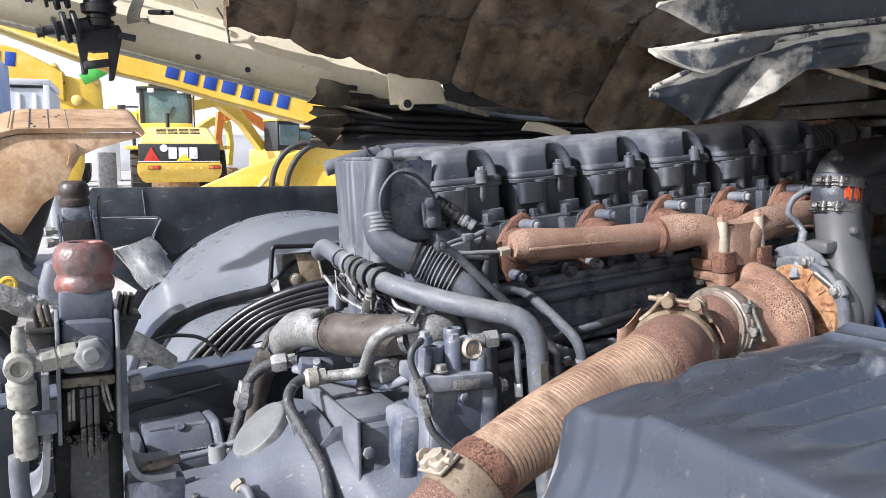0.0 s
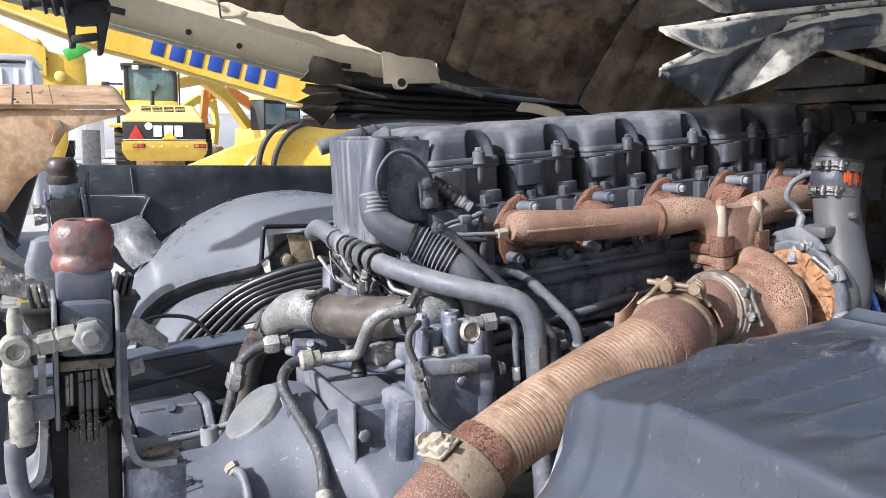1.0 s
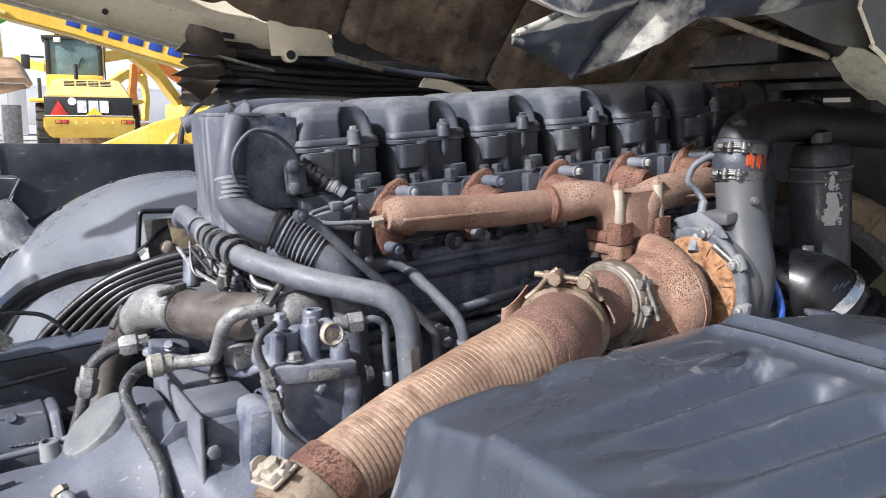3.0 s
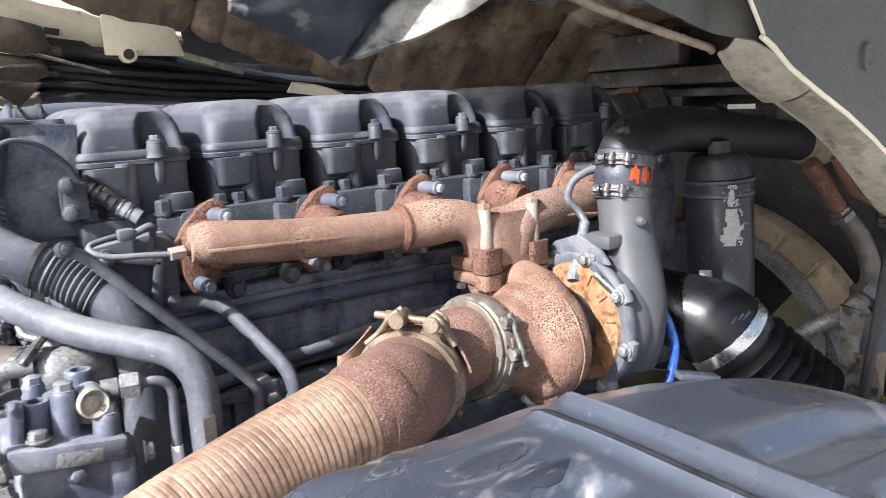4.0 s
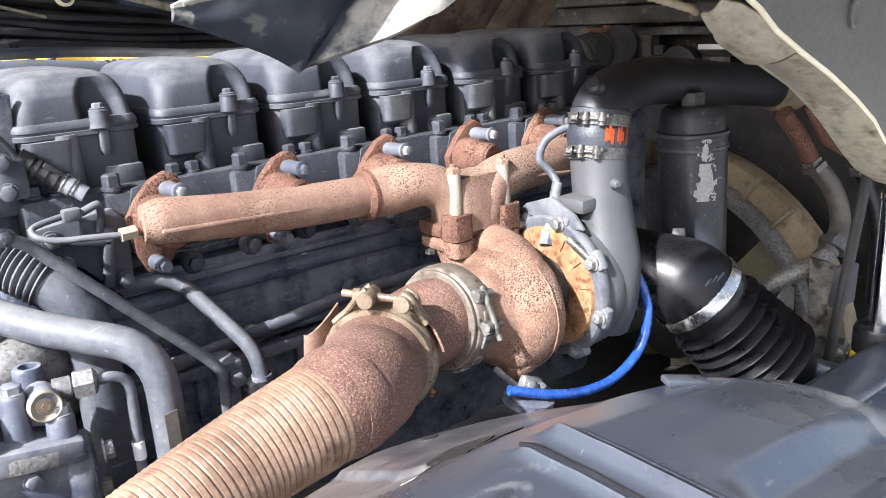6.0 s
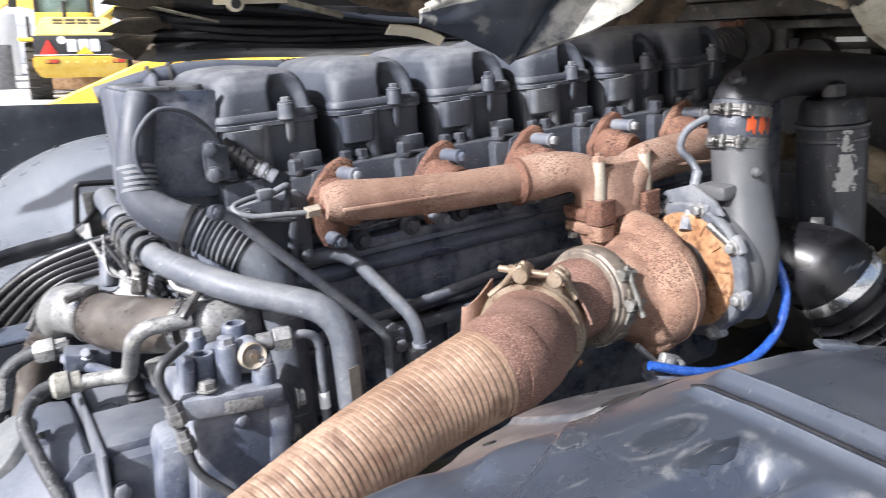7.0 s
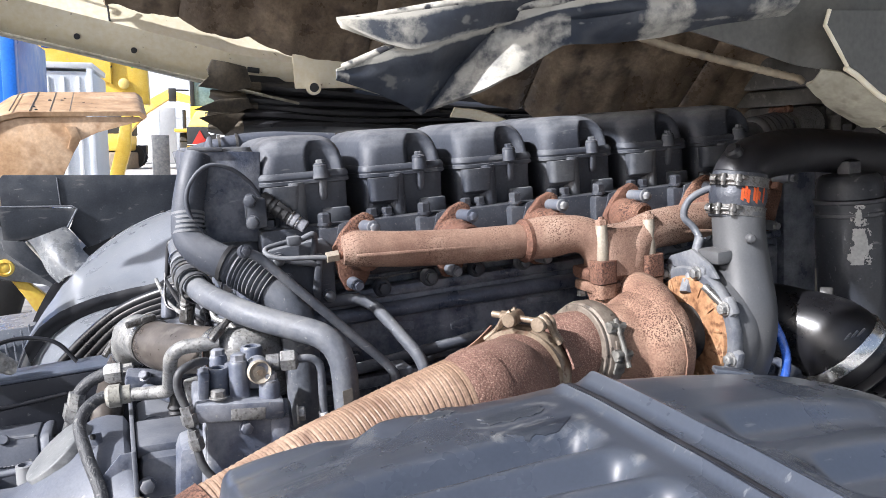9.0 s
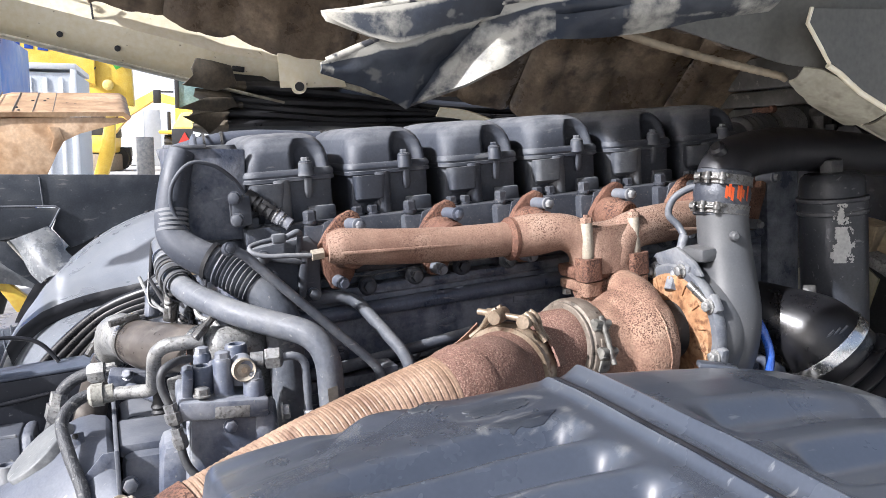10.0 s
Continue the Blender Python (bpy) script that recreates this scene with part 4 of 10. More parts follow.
sweep(bm, smooth_path([(0.498, AY - 0.045, AZ + 0.078), (0.505, AY - 0.075, AZ + 0.055)]), 0.006, 12)
for i in range(7):
    ring_band(bm, (0.501 + i * 0.001, AY - 0.056 - i * 0.003, AZ + 0.0695 - i * 0.0025), (0.2, -0.8, -0.6), 0.006, 0.0015, 0.001, 12)
part("drain_screw", bm, STEEL, turbo)
# compressor outlet coupling: sleeve, two bolted clamps, paint mark
coupling = thing("hose_coupling", "silicone coupling with two T-bolt clamps and an orange paint mark", "coupling", (0.577, AY - 0.022, AZ + 0.18))
cax = Vector((0.20, 0.04, 1)).normalized()
cup = Vector((0.584, AY - 0.020, AZ + 0.203))
cside = Vector((0, -1, 0)) - cax * Vector((0, -1, 0)).dot(cax)
cside.normalize()
cright = cside.cross(cax) * -1.0
if cright.x < 0:
    cright = -cright


def on_sleeve(a, r, h):
    """A point on the coupling: a degrees from the near side towards the front, h along it."""
    return cup + cside * (0.91 * r * math.cos(radians(a))) + cright * (0.91 * r * math.sin(radians(a))) + cax * h


bm = B()
rev(bm, [(-0.036, 0.0370), (-0.034, 0.0400), (-0.012, 0.0405), (-0.006, 0.0423), (0.004, 0.0423), (0.010, 0.0405), (0.034, 0.0400), (0.038, 0.0365)], cup, cax, 40)
sleeve = part("sleeve", bm, GREY_BOLT, coupling)
for dz, turn in ((-0.023, -62), (0.021, -58)):
    bm = B()
    ring_band(bm, cup + cax * dz, cax, 0.0407, 0.015, 0.0018, 44)
    ring_band(bm, cup + cax * (dz + 0.0066), cax, 0.0409, 0.0018, 0.0026, 44)
    ring_band(bm, cup + cax * (dz - 0.0066), cax, 0.0409, 0.0018, 0.0026, 44)
    band = part("clamp_band", bm, STEEL, coupling, "grey steel clamp band")
    bm = B()
    for da in (-14, 14):
        rev(bm, [(-0.0085, 0.0046), (0.0085, 0.0046)], on_sleeve(turn + da, 0.0495, dz), cax, 14)
        rev(bm, [(-0.0030, 0.0064), (0.0030, 0.0064)], on_sleeve(turn + da, 0.0505, dz), cax, 16)
        sweep(bm, [on_sleeve(turn + da * 2.1, 0.0475, dz + 0.004), on_sleeve(turn + da * 1.5, 0.0525, dz + 0.004)], 0.0032, 8)
    sweep(bm, [on_sleeve(turn - 32, 0.0585, dz), on_sleeve(turn + 19, 0.0515, dz)], 0.0026, 10)
    hexbolt(bm, on_sleeve(turn - 24, 0.0555, dz), on_sleeve(turn - 32, 0.0585, dz) - on_sleeve(turn + 19, 0.0515, dz), 0.0050, 0.007)
    part("t_bolt", bm, STEEL, band)
bm = B()
for i in range(9):
    if i in (3, 7):
        continue
    a0, a1 = -36 + 6 * i, -30.5 + 6 * i
    lo, hi = -0.007 + 0.003 * math.sin(i * 2.3), 0.009 + 0.004 * math.sin(i * 1.7)
    q = [bm.verts.new(on_sleeve(a_, 0.0472, h_)) for a_, h_ in ((a0, lo), (a1, lo - 0.002), (a1, hi), (a0, hi + 0.002))]
    bm.faces.new(q)
bmesh.ops.solidify(bm, geom=bm.faces[:], thickness=0.0006)
part("paint_mark", bm, ORANGE, coupling, "smeared orange marker paint")

# ---- exhaust downpipe ----
elbow = thing("exhaust_elbow", "rusty exhaust elbow clamped to the turbine outlet", "exhaust pipe", (0.25, -0.25, -0.36))
VC = Vector((0.317, -0.208, -0.288))  # turbine outlet clamp
VN = Vector((0.97, 0.20, -0.12)).normalized()
AX1 = Vector((0.199, -0.236, -0.300))  # clamp between elbow and flex hose
DIR1 = Vector((0.765, 0.640, -0.03)).normalized()
path = smooth_path([(*(VC + VN * 0.012), 0.0545), (*(VC - VN * 0.024), 0.0545), (0.262, -0.211, -0.292, 0.0548), (*(AX1 + DIR1 * 0.030), 0.0560), (*(AX1 + DIR1 * 0.014), 0.0575), (*AX1, 0.0590)], 6)
bm = B()
sweep(bm, path, [float(q[3]) for q in path], 36)
for v in bm.verts:
    v.co += 0.0009 * Vector((noise.noise(v.co * 55), noise.noise(v.co * 55 + Vector((9, 0, 0))), noise.noise(v.co * 55 + Vector((0, 9, 0)))))
part("bend", bm, RUST_PIPE, elbow)
bm = B()
rev(bm, [(-0.017, 0.0560), (-0.0175, 0.0610), (-0.0165, 0.0635), (-0.0140, 0.0640), (-0.0125, 0.0615), (-0.0105, 0.0625), (-0.009, 0.0665), (-0.004, 0.0690), (0.012, 0.0695), (0.018, 0.0680), (0.019, 0.0640), (0.019, 0.0570)], VC, VN, 56)
vb = part("v_band", bm, TAUPE, elbow, "tarnished V-band clamp")
vup = (Vector((0, -0.72, 0.45)) - VN * VN.dot(Vector((0, -0.72, 0.45)))).normalized()
vtan = VN.cross(vup)
if vtan.z > 0:
    vtan = -vtan
bm = B()
for s in (-0.004, 0.036):
    c = VC + vup * (0.073 - abs(s) * 0.18) + vtan * s
    box(bm, c - vup * 0.004 + VN * 0.004, (0.028, 0.018, 0.010), 0.003, Matrix((VN, vtan, vup)).transposed().to_4x4())
    rev(bm, [(-0.014, 0.0052), (0.014, 0.0052)], c + vup * 0.001 + VN * 0.004, VN, 14)
sweep(bm, [VC + VN * 0.004 + vup * 0.076 - vtan * 0.014, VC + VN * 0.004 + vup * 0.069 + vtan * 0.056], 0.0038, 12)
part("clamp_bolt", bm, WEATHERED, vb, "blue-grey corroded clamp bolt")
for k in range(5):
    a = radians(-20 - 26 * k)
    bm = B()
    radial = vup * math.cos(a) - vtan * math.sin(a)
    box(bm, VC + VN * 0.006 + radial * 0.0700, (0.020, 0.017, 0.004), 0.0015, Matrix((VN, VN.cross(radial), radial)).transposed().to_4x4())
    part("band_tab", bm, WEATHERED if k % 2 else TAUPE, vb)
bm = B()
sheet(bm, lambda u, v: (0.242 + 0.026 * u + 0.004 * v, -0.258 - 0.026 * (1 - u) * math.sin(1.6 * v) - 0.012 * v, -0.238 - 0.048 * v - 0.008 * u), 10, 8, 0.003)
part("gusset", bm, RUST_PIPE, elbow)
flex = thing("exhaust_flex_hose", "tan corrugated steel exhaust flex hose with clamps", "flex hose", (-0.05, -0.35, -0.40))
bm = B()
rev(bm, [(-0.013, 0.0585), (-0.0125, 0.0665), (-0.010, 0.0672), (-0.0085, 0.0640), (-0.006, 0.0632), (-0.004, 0.0665), (0.002, 0.0690), (0.012, 0.0690), (0.016, 0.0665), (0.0175, 0.0600)], AX1, DIR1, 56)
vb1 = part("v_band", bm, BRASS, flex, "tarnished V-band clamp with T-bolt")
upv = (Vector((0, 0, 1)) - DIR1 * DIR1.z).normalized()
sidev = DIR1.cross(upv)
tb = AX1 + upv * 0.0815 - DIR1 * 0.008 + sidev * 0.012
bm = B()
for s in (-0.016, 0.026):
    c = tb + sidev * s - upv * (0.004 if s > 0 else 0.0)
    rev(bm, [(-0.020, 0.0090), (-0.018, 0.0102), (0.014, 0.0102), (0.016, 0.0090)], c, DIR1, 20)
    for w in (-0.010, 0.008):
        sweep(bm, smooth_path([c + DIR1 * w + upv * 0.011, c + DIR1 * w + sidev * (0.011 if s > 0 else -0.011) + upv * 0.002, AX1 + DIR1 * (w * 0.6 + 0.003) + upv * 0.062 + sidev * (0.050 if s > 0 else -0.034), AX1 + DIR1 * (w * 0.6 + 0.003) + upv * 0.047 + sidev * (0.060 if s > 0 else -0.052)]), 0.0036, 8)
sweep(bm, [tb - sidev * 0.048 + upv * 0.004, tb + sidev * 0.036 - upv * 0.005], 0.0046, 14)
hexbolt(bm, tb - sidev * 0.026 + upv * 0.002, -sidev, 0.0066, 0.007, 1.1)
part("t_bolt", bm, BRASS, vb1, "tarnished T-bolt with pins")
bm = B()
hexbolt(bm, AX1 + sidev * 0.060 - upv * 0.036 - DIR1 * 0.004, sidev - 0.5 * upv, 0.0040, 0.004)
part("rivet", bm, RUST_ORANGE, vb1)
bm = B()
path = smooth_path([(*(AX1 + DIR1 * 0.004), 0.0600), (*(AX1 - DIR1 * 0.020), 0.0610), (*(AX1 - DIR1 * 0.050), 0.0612), (0.140, -0.296, -0.288, 0.0602), (0.108, -0.319, -0.283, 0.0585), (0.080, -0.331, -0.281, 0.0555), (0.060, -0.335, -0.283, 0.0525)], 8)
sweep(bm, path, [float(q[3]) for q in path], 44)
for v in bm.verts:
    v.co += 0.0007 * Vector((noise.noise(v.co * 50), noise.noise(v.co * 50 + Vector((9, 0, 0))), noise.noise(v.co * 50 + Vector((0, 9, 0)))))
cone = part("inlet_cone", bm, RUST_PIPE, flex, "dark rusty pipe cone")
spine = smooth_path([(0.088, -0.328, -0.281), (0.05, -0.337, -0.284), (-0.02, -0.347, -0.293), (-0.10, -0.365, -0.306), (-0.18, -0.384, -0.321), (-0.245, -0.400, -0.337)], 84)
dist, radii = 0.0, []
for i, q in enumerate(spine):
    if i:
        dist += float(np.linalg.norm(q[:3] - spine[i - 1][:3]))
    ph = (dist / 0.0072 + 0.10 * math.sin(dist * 61)) % 1.0
    radii.append(0.0436 + 0.0112 * (1 - i / (len(spine) - 1)) ** 1.5 + (-0.0014 if ph < 0.20 else (0.0005 if ph < 0.6 else 0.0001)) + 0.0006 * math.sin(dist * 37))
bm = B()
sweep(bm, spine, radii, 44)
part("corrugated_hose", bm, FLEX, flex, "tan ribbed flexible steel hose", angle=60)
bm = B()
rev(bm, [(-0.012, 0.0580), (-0.004, 0.0592), (0.004, 0.0580), (0.012, 0.0575), (0.020, 0.0550)], (0.090, -0.3275, -0.2815), (-0.93, -0.35, -0.02), 44)
part("rolled_collar", bm, RUST_PIPE, flex)
dl = Vector((-0.85, -0.22, -0.42)).normalized()
c0 = Vector((-0.240, -0.399, -0.334))
bm = B()
rev(bm, [(-0.010, 0.044), (0.010, 0.0465), (0.030, 0.046)], c0, dl, 40)
part("rolled_collar", bm, RUST, flex)
bm = B()
c1 = c0 + dl * 0.045
rev(bm, [(-0.022, 0.045), (-0.022, 0.048), (-0.014, 0.0485), (0.0, 0.0475), (0.014, 0.0485), (0.022, 0.048), (0.022, 0.045)], c1, dl, 40)
lc = part("lower_clamp", bm, BRASS, flex, "wide tan pipe clamp with bolt")
upl = (Vector((-0.25, 0.15, 1)) - dl * Vector((-0.25, 0.15, 1)).dot(dl)).normalized()
sdl = dl.cross(upl)
bm = B()
for s in (-0.012, 0.016):
    c = c1 + upl * 0.053 + sdl * s
    box(bm, c, (0.030, 0.014, 0.016), 0.004, Matrix((dl, sdl, upl)).transposed().to_4x4())
sweep(bm, [c1 + upl * 0.057 - sdl * 0.03, c1 + upl * 0.057 + sdl * 0.03], 0.004, 12)
hexbolt(bm, c1 + upl * 0.057 + sdl * 0.024, sdl, 0.008, 0.008)
hexbolt(bm, c1 + upl * 0.058 - sdl * 0.006, upl, 0.009, 0.008, 1.6)
box(bm, c1 + upl * 0.050 + sdl * 0.004 + dl * 0.0, (0.034, 0.05, 0.004), 0.0015, Matrix((dl, sdl, upl)).transposed().to_4x4())
part("clamp_bolt", bm, SPACER, lc, "pale bolted clamp lug")
bm = B()
sweep(bm, smooth_path([c1, c1 + dl * 0.08, c1 + dl * 0.2 + Vector((-0.02, 0, -0.04)), c1 + dl * 0.3 + Vector((-0.03, 0, -0.12))]), 0.043, 34)
part("tail_pipe", bm, RUST_PIPE, flex)
# small wing bracket behind the V-band
bm = B()
sheet(bm, lambda u, v: (0.133 + 0.052 * u * u + 0.004 * v, -0.172 - 0.022 * math.sin(2.2 * u) + 0.020 * u, -0.302 + (0.034 + 0.026 * u * u) * v), 14, 6, 0.0025)
single("heat_shield_tab", bm, RUST_PALE, "small bent rusty heat shield tab by the clamp", "bracket", (0.14, -0.2, -0.28))

# ---- pipes along the block ----
def pipe_thing(name, label, pts, r, mat, rad=0.03, seg=14, bands=()):
    top = thing(name, label, "pipe", pts[-1][:3])
    part("tube", tube(pts, r, seg, rad=rad), mat, top)
    for c, ax, rr, w, m in bands:
        bm = B()
        ring_band(bm, c, ax, rr, w, 0.002, 20)
        part("band", bm, m, top)
    return top


big_pipe = pipe_thing("coolant_pipe", "thick grey painted coolant pipe bent down beside the block", [(-0.195, 0.36, -0.150), (-0.203, 0.30, -0.130), (-0.206, 0.16, -0.146), (-0.205, 0.045, -0.156), (-0.194, -0.025, -0.166), (-0.142, -0.128, -0.187), (-0.046, -0.215, -0.214), (-0.046, -0.226, -0.62)], 0.0172, PIPE, 0.045, 22,
                      bands=(((-0.206, 0.185, -0.1435), (0, -1, -0.1), 0.0185, 0.008, GREY_DARK), ((-0.206, 0.135, -0.148), (0, -1, -0.09), 0.0195, 0.012, GREY), ((-0.206, 0.10, -0.151), (0, -1, -0.09), 0.0205, 0.016, RUBBER_DUSTY), ((-0.2055, 0.072, -0.1535), (0, -1, -0.09), 0.0215, 0.012, STEEL), ((-0.204, 0.040, -0.1565), (0.08, -1, -0.1), 0.022, 0.020, RUBBER_DUSTY), ((-0.200, 0.008, -0.161), (0.15, -1, -0.14), 0.0215, 0.012, RUBBER_DUSTY)))
bm = B()
plate(bm, [(-0.056, -0.275), (-0.043, -0.273), (-0.043, -0.345), (-0.056, -0.345)], "y", -0.2395, 0.001)
part("sticker", bm, HOSE_BROWN, big_pipe, "worn brown sticker")
pipe_thing("oil_pipe", "grey steel pipe bent over the block's side cover", [(-0.14, -0.005, -0.205), (-0.05, -0.024, -0.203), (0.045, -0.030, -0.204), (0.10, -0.120, -0.295), (0.100, -0.122, -0.37)], 0.0095, PIPE, 0.03, 14,
           bands=(((0.100, -0.122, -0.325), (0, 0, 1), 0.0105, 0.006, GREY_DARK),))
pipe_thing("oil_pipe", "thin grey pipe running diagonally down the block", [(-0.140, -0.104, -0.1010), (-0.124, -0.109, -0.1090), (0.040, -0.112, -0.285), (0.055, -0.113, -0.305), (0.055, -0.113, -0.38)], 0.0068, PIPE, 0.02, 12)
bm = B()
rev(bm, [(-0.006, 0.0095), (0.006, 0.0095)], (-0.140, -0.104, -0.1010), (0.2, -1, 0.2), 18)
hexbolt(bm, (-0.1405, -0.111, -0.0995), (0.2, -1, 0.2), 0.0060, 0.006)
single("pipe_eye", bm, GREY_BOLT, "grey pipe eye with its bolt", "fitting", (-0.140, -0.104, -0.110))
pipe_thing("fuel_rail", "long grey pipe along the block's foot", [(-0.14, -0.03, -0.325), (0.06, -0.05, -0.305), (0.26, -0.05, -0.285), (0.5, -0.05, -0.28)], 0.0095, GREY, 0.03, 12)
bm = B()
box(bm, (0.072, -0.085, -0.318), (0.024, 0.05, 0.034), 0.004)
box(bm, (0.098, -0.11, -0.345), (0.035, 0.035, 0.03), 0.006)
hexbolt(bm, (0.072, -0.111, -0.322), (0, -1, 0), 0.008, 0.008)
single("pipe_bracket", bm, GREY, "small grey bracket holding two pipes", "bracket", (0.08, -0.09, -0.34))

# ---- wiring at the rear corner ----
sensor = thing("injector_connector", "black cable connector plugged in at the cylinder head", "connector", (-0.06, -0.02, -0.07))
bm = B()
d = Vector((0.058, -0.028, -0.048)).normalized()
p0 = Vector((-0.094, 0.004, -0.040))
sweep(bm, [p0, p0 + d * 0.016], 0.0125, 14)
sweep(bm, [p0 + d * 0.014, p0 + d * 0.052], 0.0105, 14)
for i in range(3):
    ring_band(bm, p0 + d * (0.022 + 0.011 * i), d, 0.0105, 0.004, 0.002, 14)
box(bm, p0 + d * 0.035 + Vector((0.006, -0.012, 0.004)), (0.03, 0.004, 0.006), 0.001, (0, 40, 0))
part("plug", bm, MBLACK, sensor)
bm = B()
sweep(bm, [p0 + d * 0.052, p0 + d * 0.062], 0.0112, 14)
sweep(bm, [p0 + d * 0.062, p0 + d * 0.078], 0.0095, 14)
part("collar", bm, GREY_DARK, sensor)
bm = B()
ring_band(bm, p0 + d * 0.0525, d, 0.0115, 0.002, 0.001, 16)
ring_band(bm, p0 + d * 0.065, d, 0.0098, 0.002, 0.001, 16)
part("snap_ring", bm, SHINY, sensor)
bm = B()
box(bm, (-0.105, -0.004, -0.060), (0.03, 0.02, 0.045), 0.005)
hexbolt(bm, (-0.113, -0.015, -0.040), (-0.3, -1, 0), 0.008, 0.008, 1.3)
hexbolt(bm, (-0.112, -0.015, -0.072), (-0.3, -1, 0), 0.008, 0.008, 1.3)
part("mount", bm, GREY, sensor)
bm = B()
box(bm, (-0.062, -0.046, -0.102), (0.020, 0.014, 0.014), 0.003)
sweep(bm, smooth_path([(-0.052, -0.046, -0.102), (-0.034, -0.05, -0.095), (-0.030, -0.04, -0.108), (-0.034, -0.04, -0.128)]), 0.0045, 10)
part("small_plug", bm, GREY, sensor)
bm = tube([(-0.096, 0.0, -0.036), (-0.112, -0.008, -0.012), (-0.140, -0.018, 0.010), (-0.172, -0.022, 0.014), (-0.198, -0.022, -0.014), (-0.200, -0.022, -0.050), (-0.180, -0.022, -0.085), (-0.168, -0.02, -0.10)], 0.0031, 10)
cable = single("sensor_cable", bm, GREY, "thin looped grey cable to the connector", "cable", (-0.168, -0.02, -0.10))

# ---- control box and ventilation hose at the rear of the engine ----
cbox = thing("control_box", "upright grey plastic box with rain-streaked dusty face", "box", (-0.15, 0.12, -0.13))
STREAKED = material("streaked_plastic", [(0.052, 0.058, 0.074), (0.080, 0.087, 0.103)], 0.5, 0, 9, 160, 0.15, streak=(0.17, 0.174, 0.178), scuff_glint=(0.22, 0.22, 0.22))
bm = B()
loft(bm, [rrect(-0.148, 0.128, 0.052, 0.096, 0.012, -0.135), rrect(-0.146, 0.128, 0.050, 0.097, 0.014, -0.05), rrect(-0.144, 0.128, 0.050, 0.099, 0.014, 0.030), rrect(-0.144, 0.128, 0.048, 0.097, 0.014, 0.036)])
part("case", bm, STREAKED, cbox)
bm = B()
box(bm, (-0.1345, 0.022, -0.035), (0.086, 0.006, 0.135), 0.0025, (0, 5, 0))
part("front_plate", bm, GREY_DARK, cbox)
bm = B()
plate(bm, [(0.020, -0.010), (0.022, 0.050), (0.034, 0.056), (0.085, 0.047), (0.110, 0.034), (0.110, 0.020), (0.05, 0.010)], "x", -0.158, 0.005, 0.0012)
part("lid_fin", bm, STREAKED, cbox, "thin upright plastic fin with a pale edge")
bm = B()
box(bm, (-0.166, 0.090, 0.0375), (0.050, 0.150, 0.006), 0.002, (0, 3, 0))
part("lid", bm, STREAKED, cbox)
for yy in (0.06, 0.13, 0.20):
    bm = B()
    box(bm, (-0.1995, yy, -0.128), (0.004, 0.01, 0.02), 0.001)
    part("clip", bm, GREY_DARK, cbox)
vent = thing("ventilation_hose", "grey crankcase breather hose with a ribbed bend", "hose", (-0.09, -0.10, -0.45))
bm = B()
path = smooth_path([(-0.176, 0.022, 0.030, 0.019), (-0.188, 0.012, 0.0, 0.021), (-0.200, 0.002, -0.045, 0.022), (-0.204, -0.008, -0.08, 0.0225), (-0.194, -0.020, -0.100, 0.0235), (-0.172, -0.034, -0.117, 0.0245), (-0.146, -0.045, -0.130, 0.025)], 7)
sweep(bm, path, [float(q[3]) for q in path], 26)
part("upper_hose", bm, GREY, vent)
for i in range(5):
    bm = B()
    ring_band(bm, (-0.2005 - 0.0006 * i, 0.001 - 0.0022 * i, -0.052 - 0.0065 * i), (0.08, 0.3, 1), 0.0224, 0.0038, 0.0010, 26)
    part("rib", bm, GREY, vent)
spine = smooth_path([(-0.150, -0.043, -0.128), (-0.134, -0.053, -0.139), (-0.118, -0.066, -0.151), (-0.103, -0.077, -0.163)], 14)
dist, radii = 0.0, []
for i, q in enumerate(spine):
    if i:
        dist += float(np.linalg.norm(q - spine[i - 1]))
    radii.append(0.0268 + 0.0030 * math.cos(2 * math.pi * dist / 0.0070))
bm = B()
sweep(bm, spine, radii, 28)
part("bellows", bm, PIPE, vent, "grey ribbed rubber bend", angle=70)
bm = B()
sweep(bm, smooth_path([(-0.106, -0.075, -0.160), (-0.086, -0.088, -0.188), (-0.076, -0.092, -0.24), (-0.076, -0.094, -0.5)]), 0.0255, 26)
part("down_pipe", bm, PIPE, vent)
bm = B()
ring_band(bm, (-0.159, -0.040, -0.1235), (-0.8, 0.45, 0.45), 0.0258, 0.006, 0.002, 26)
part("cable_tie", bm, MBLACK, vent)

# ---- gearbox and what sits on it ----
gearbox = thing("gearbox", "blue-grey cast gearbox housing with ribs and bolted covers", "gearbox", (-0.42, 0.0, -0.75))
bm = B()
# bell housing, tapering to the rear
def bell_ring(x, hy, hz, cy, k):
    angles = (2 * math.pi * i / 48 for i in range(48))
    return [(x, cy + hy * math.copysign(abs(math.cos(a)) ** k, math.cos(a)), -0.62 + hz * math.copysign(abs(math.sin(a)) ** k, math.sin(a))) for a in angles]


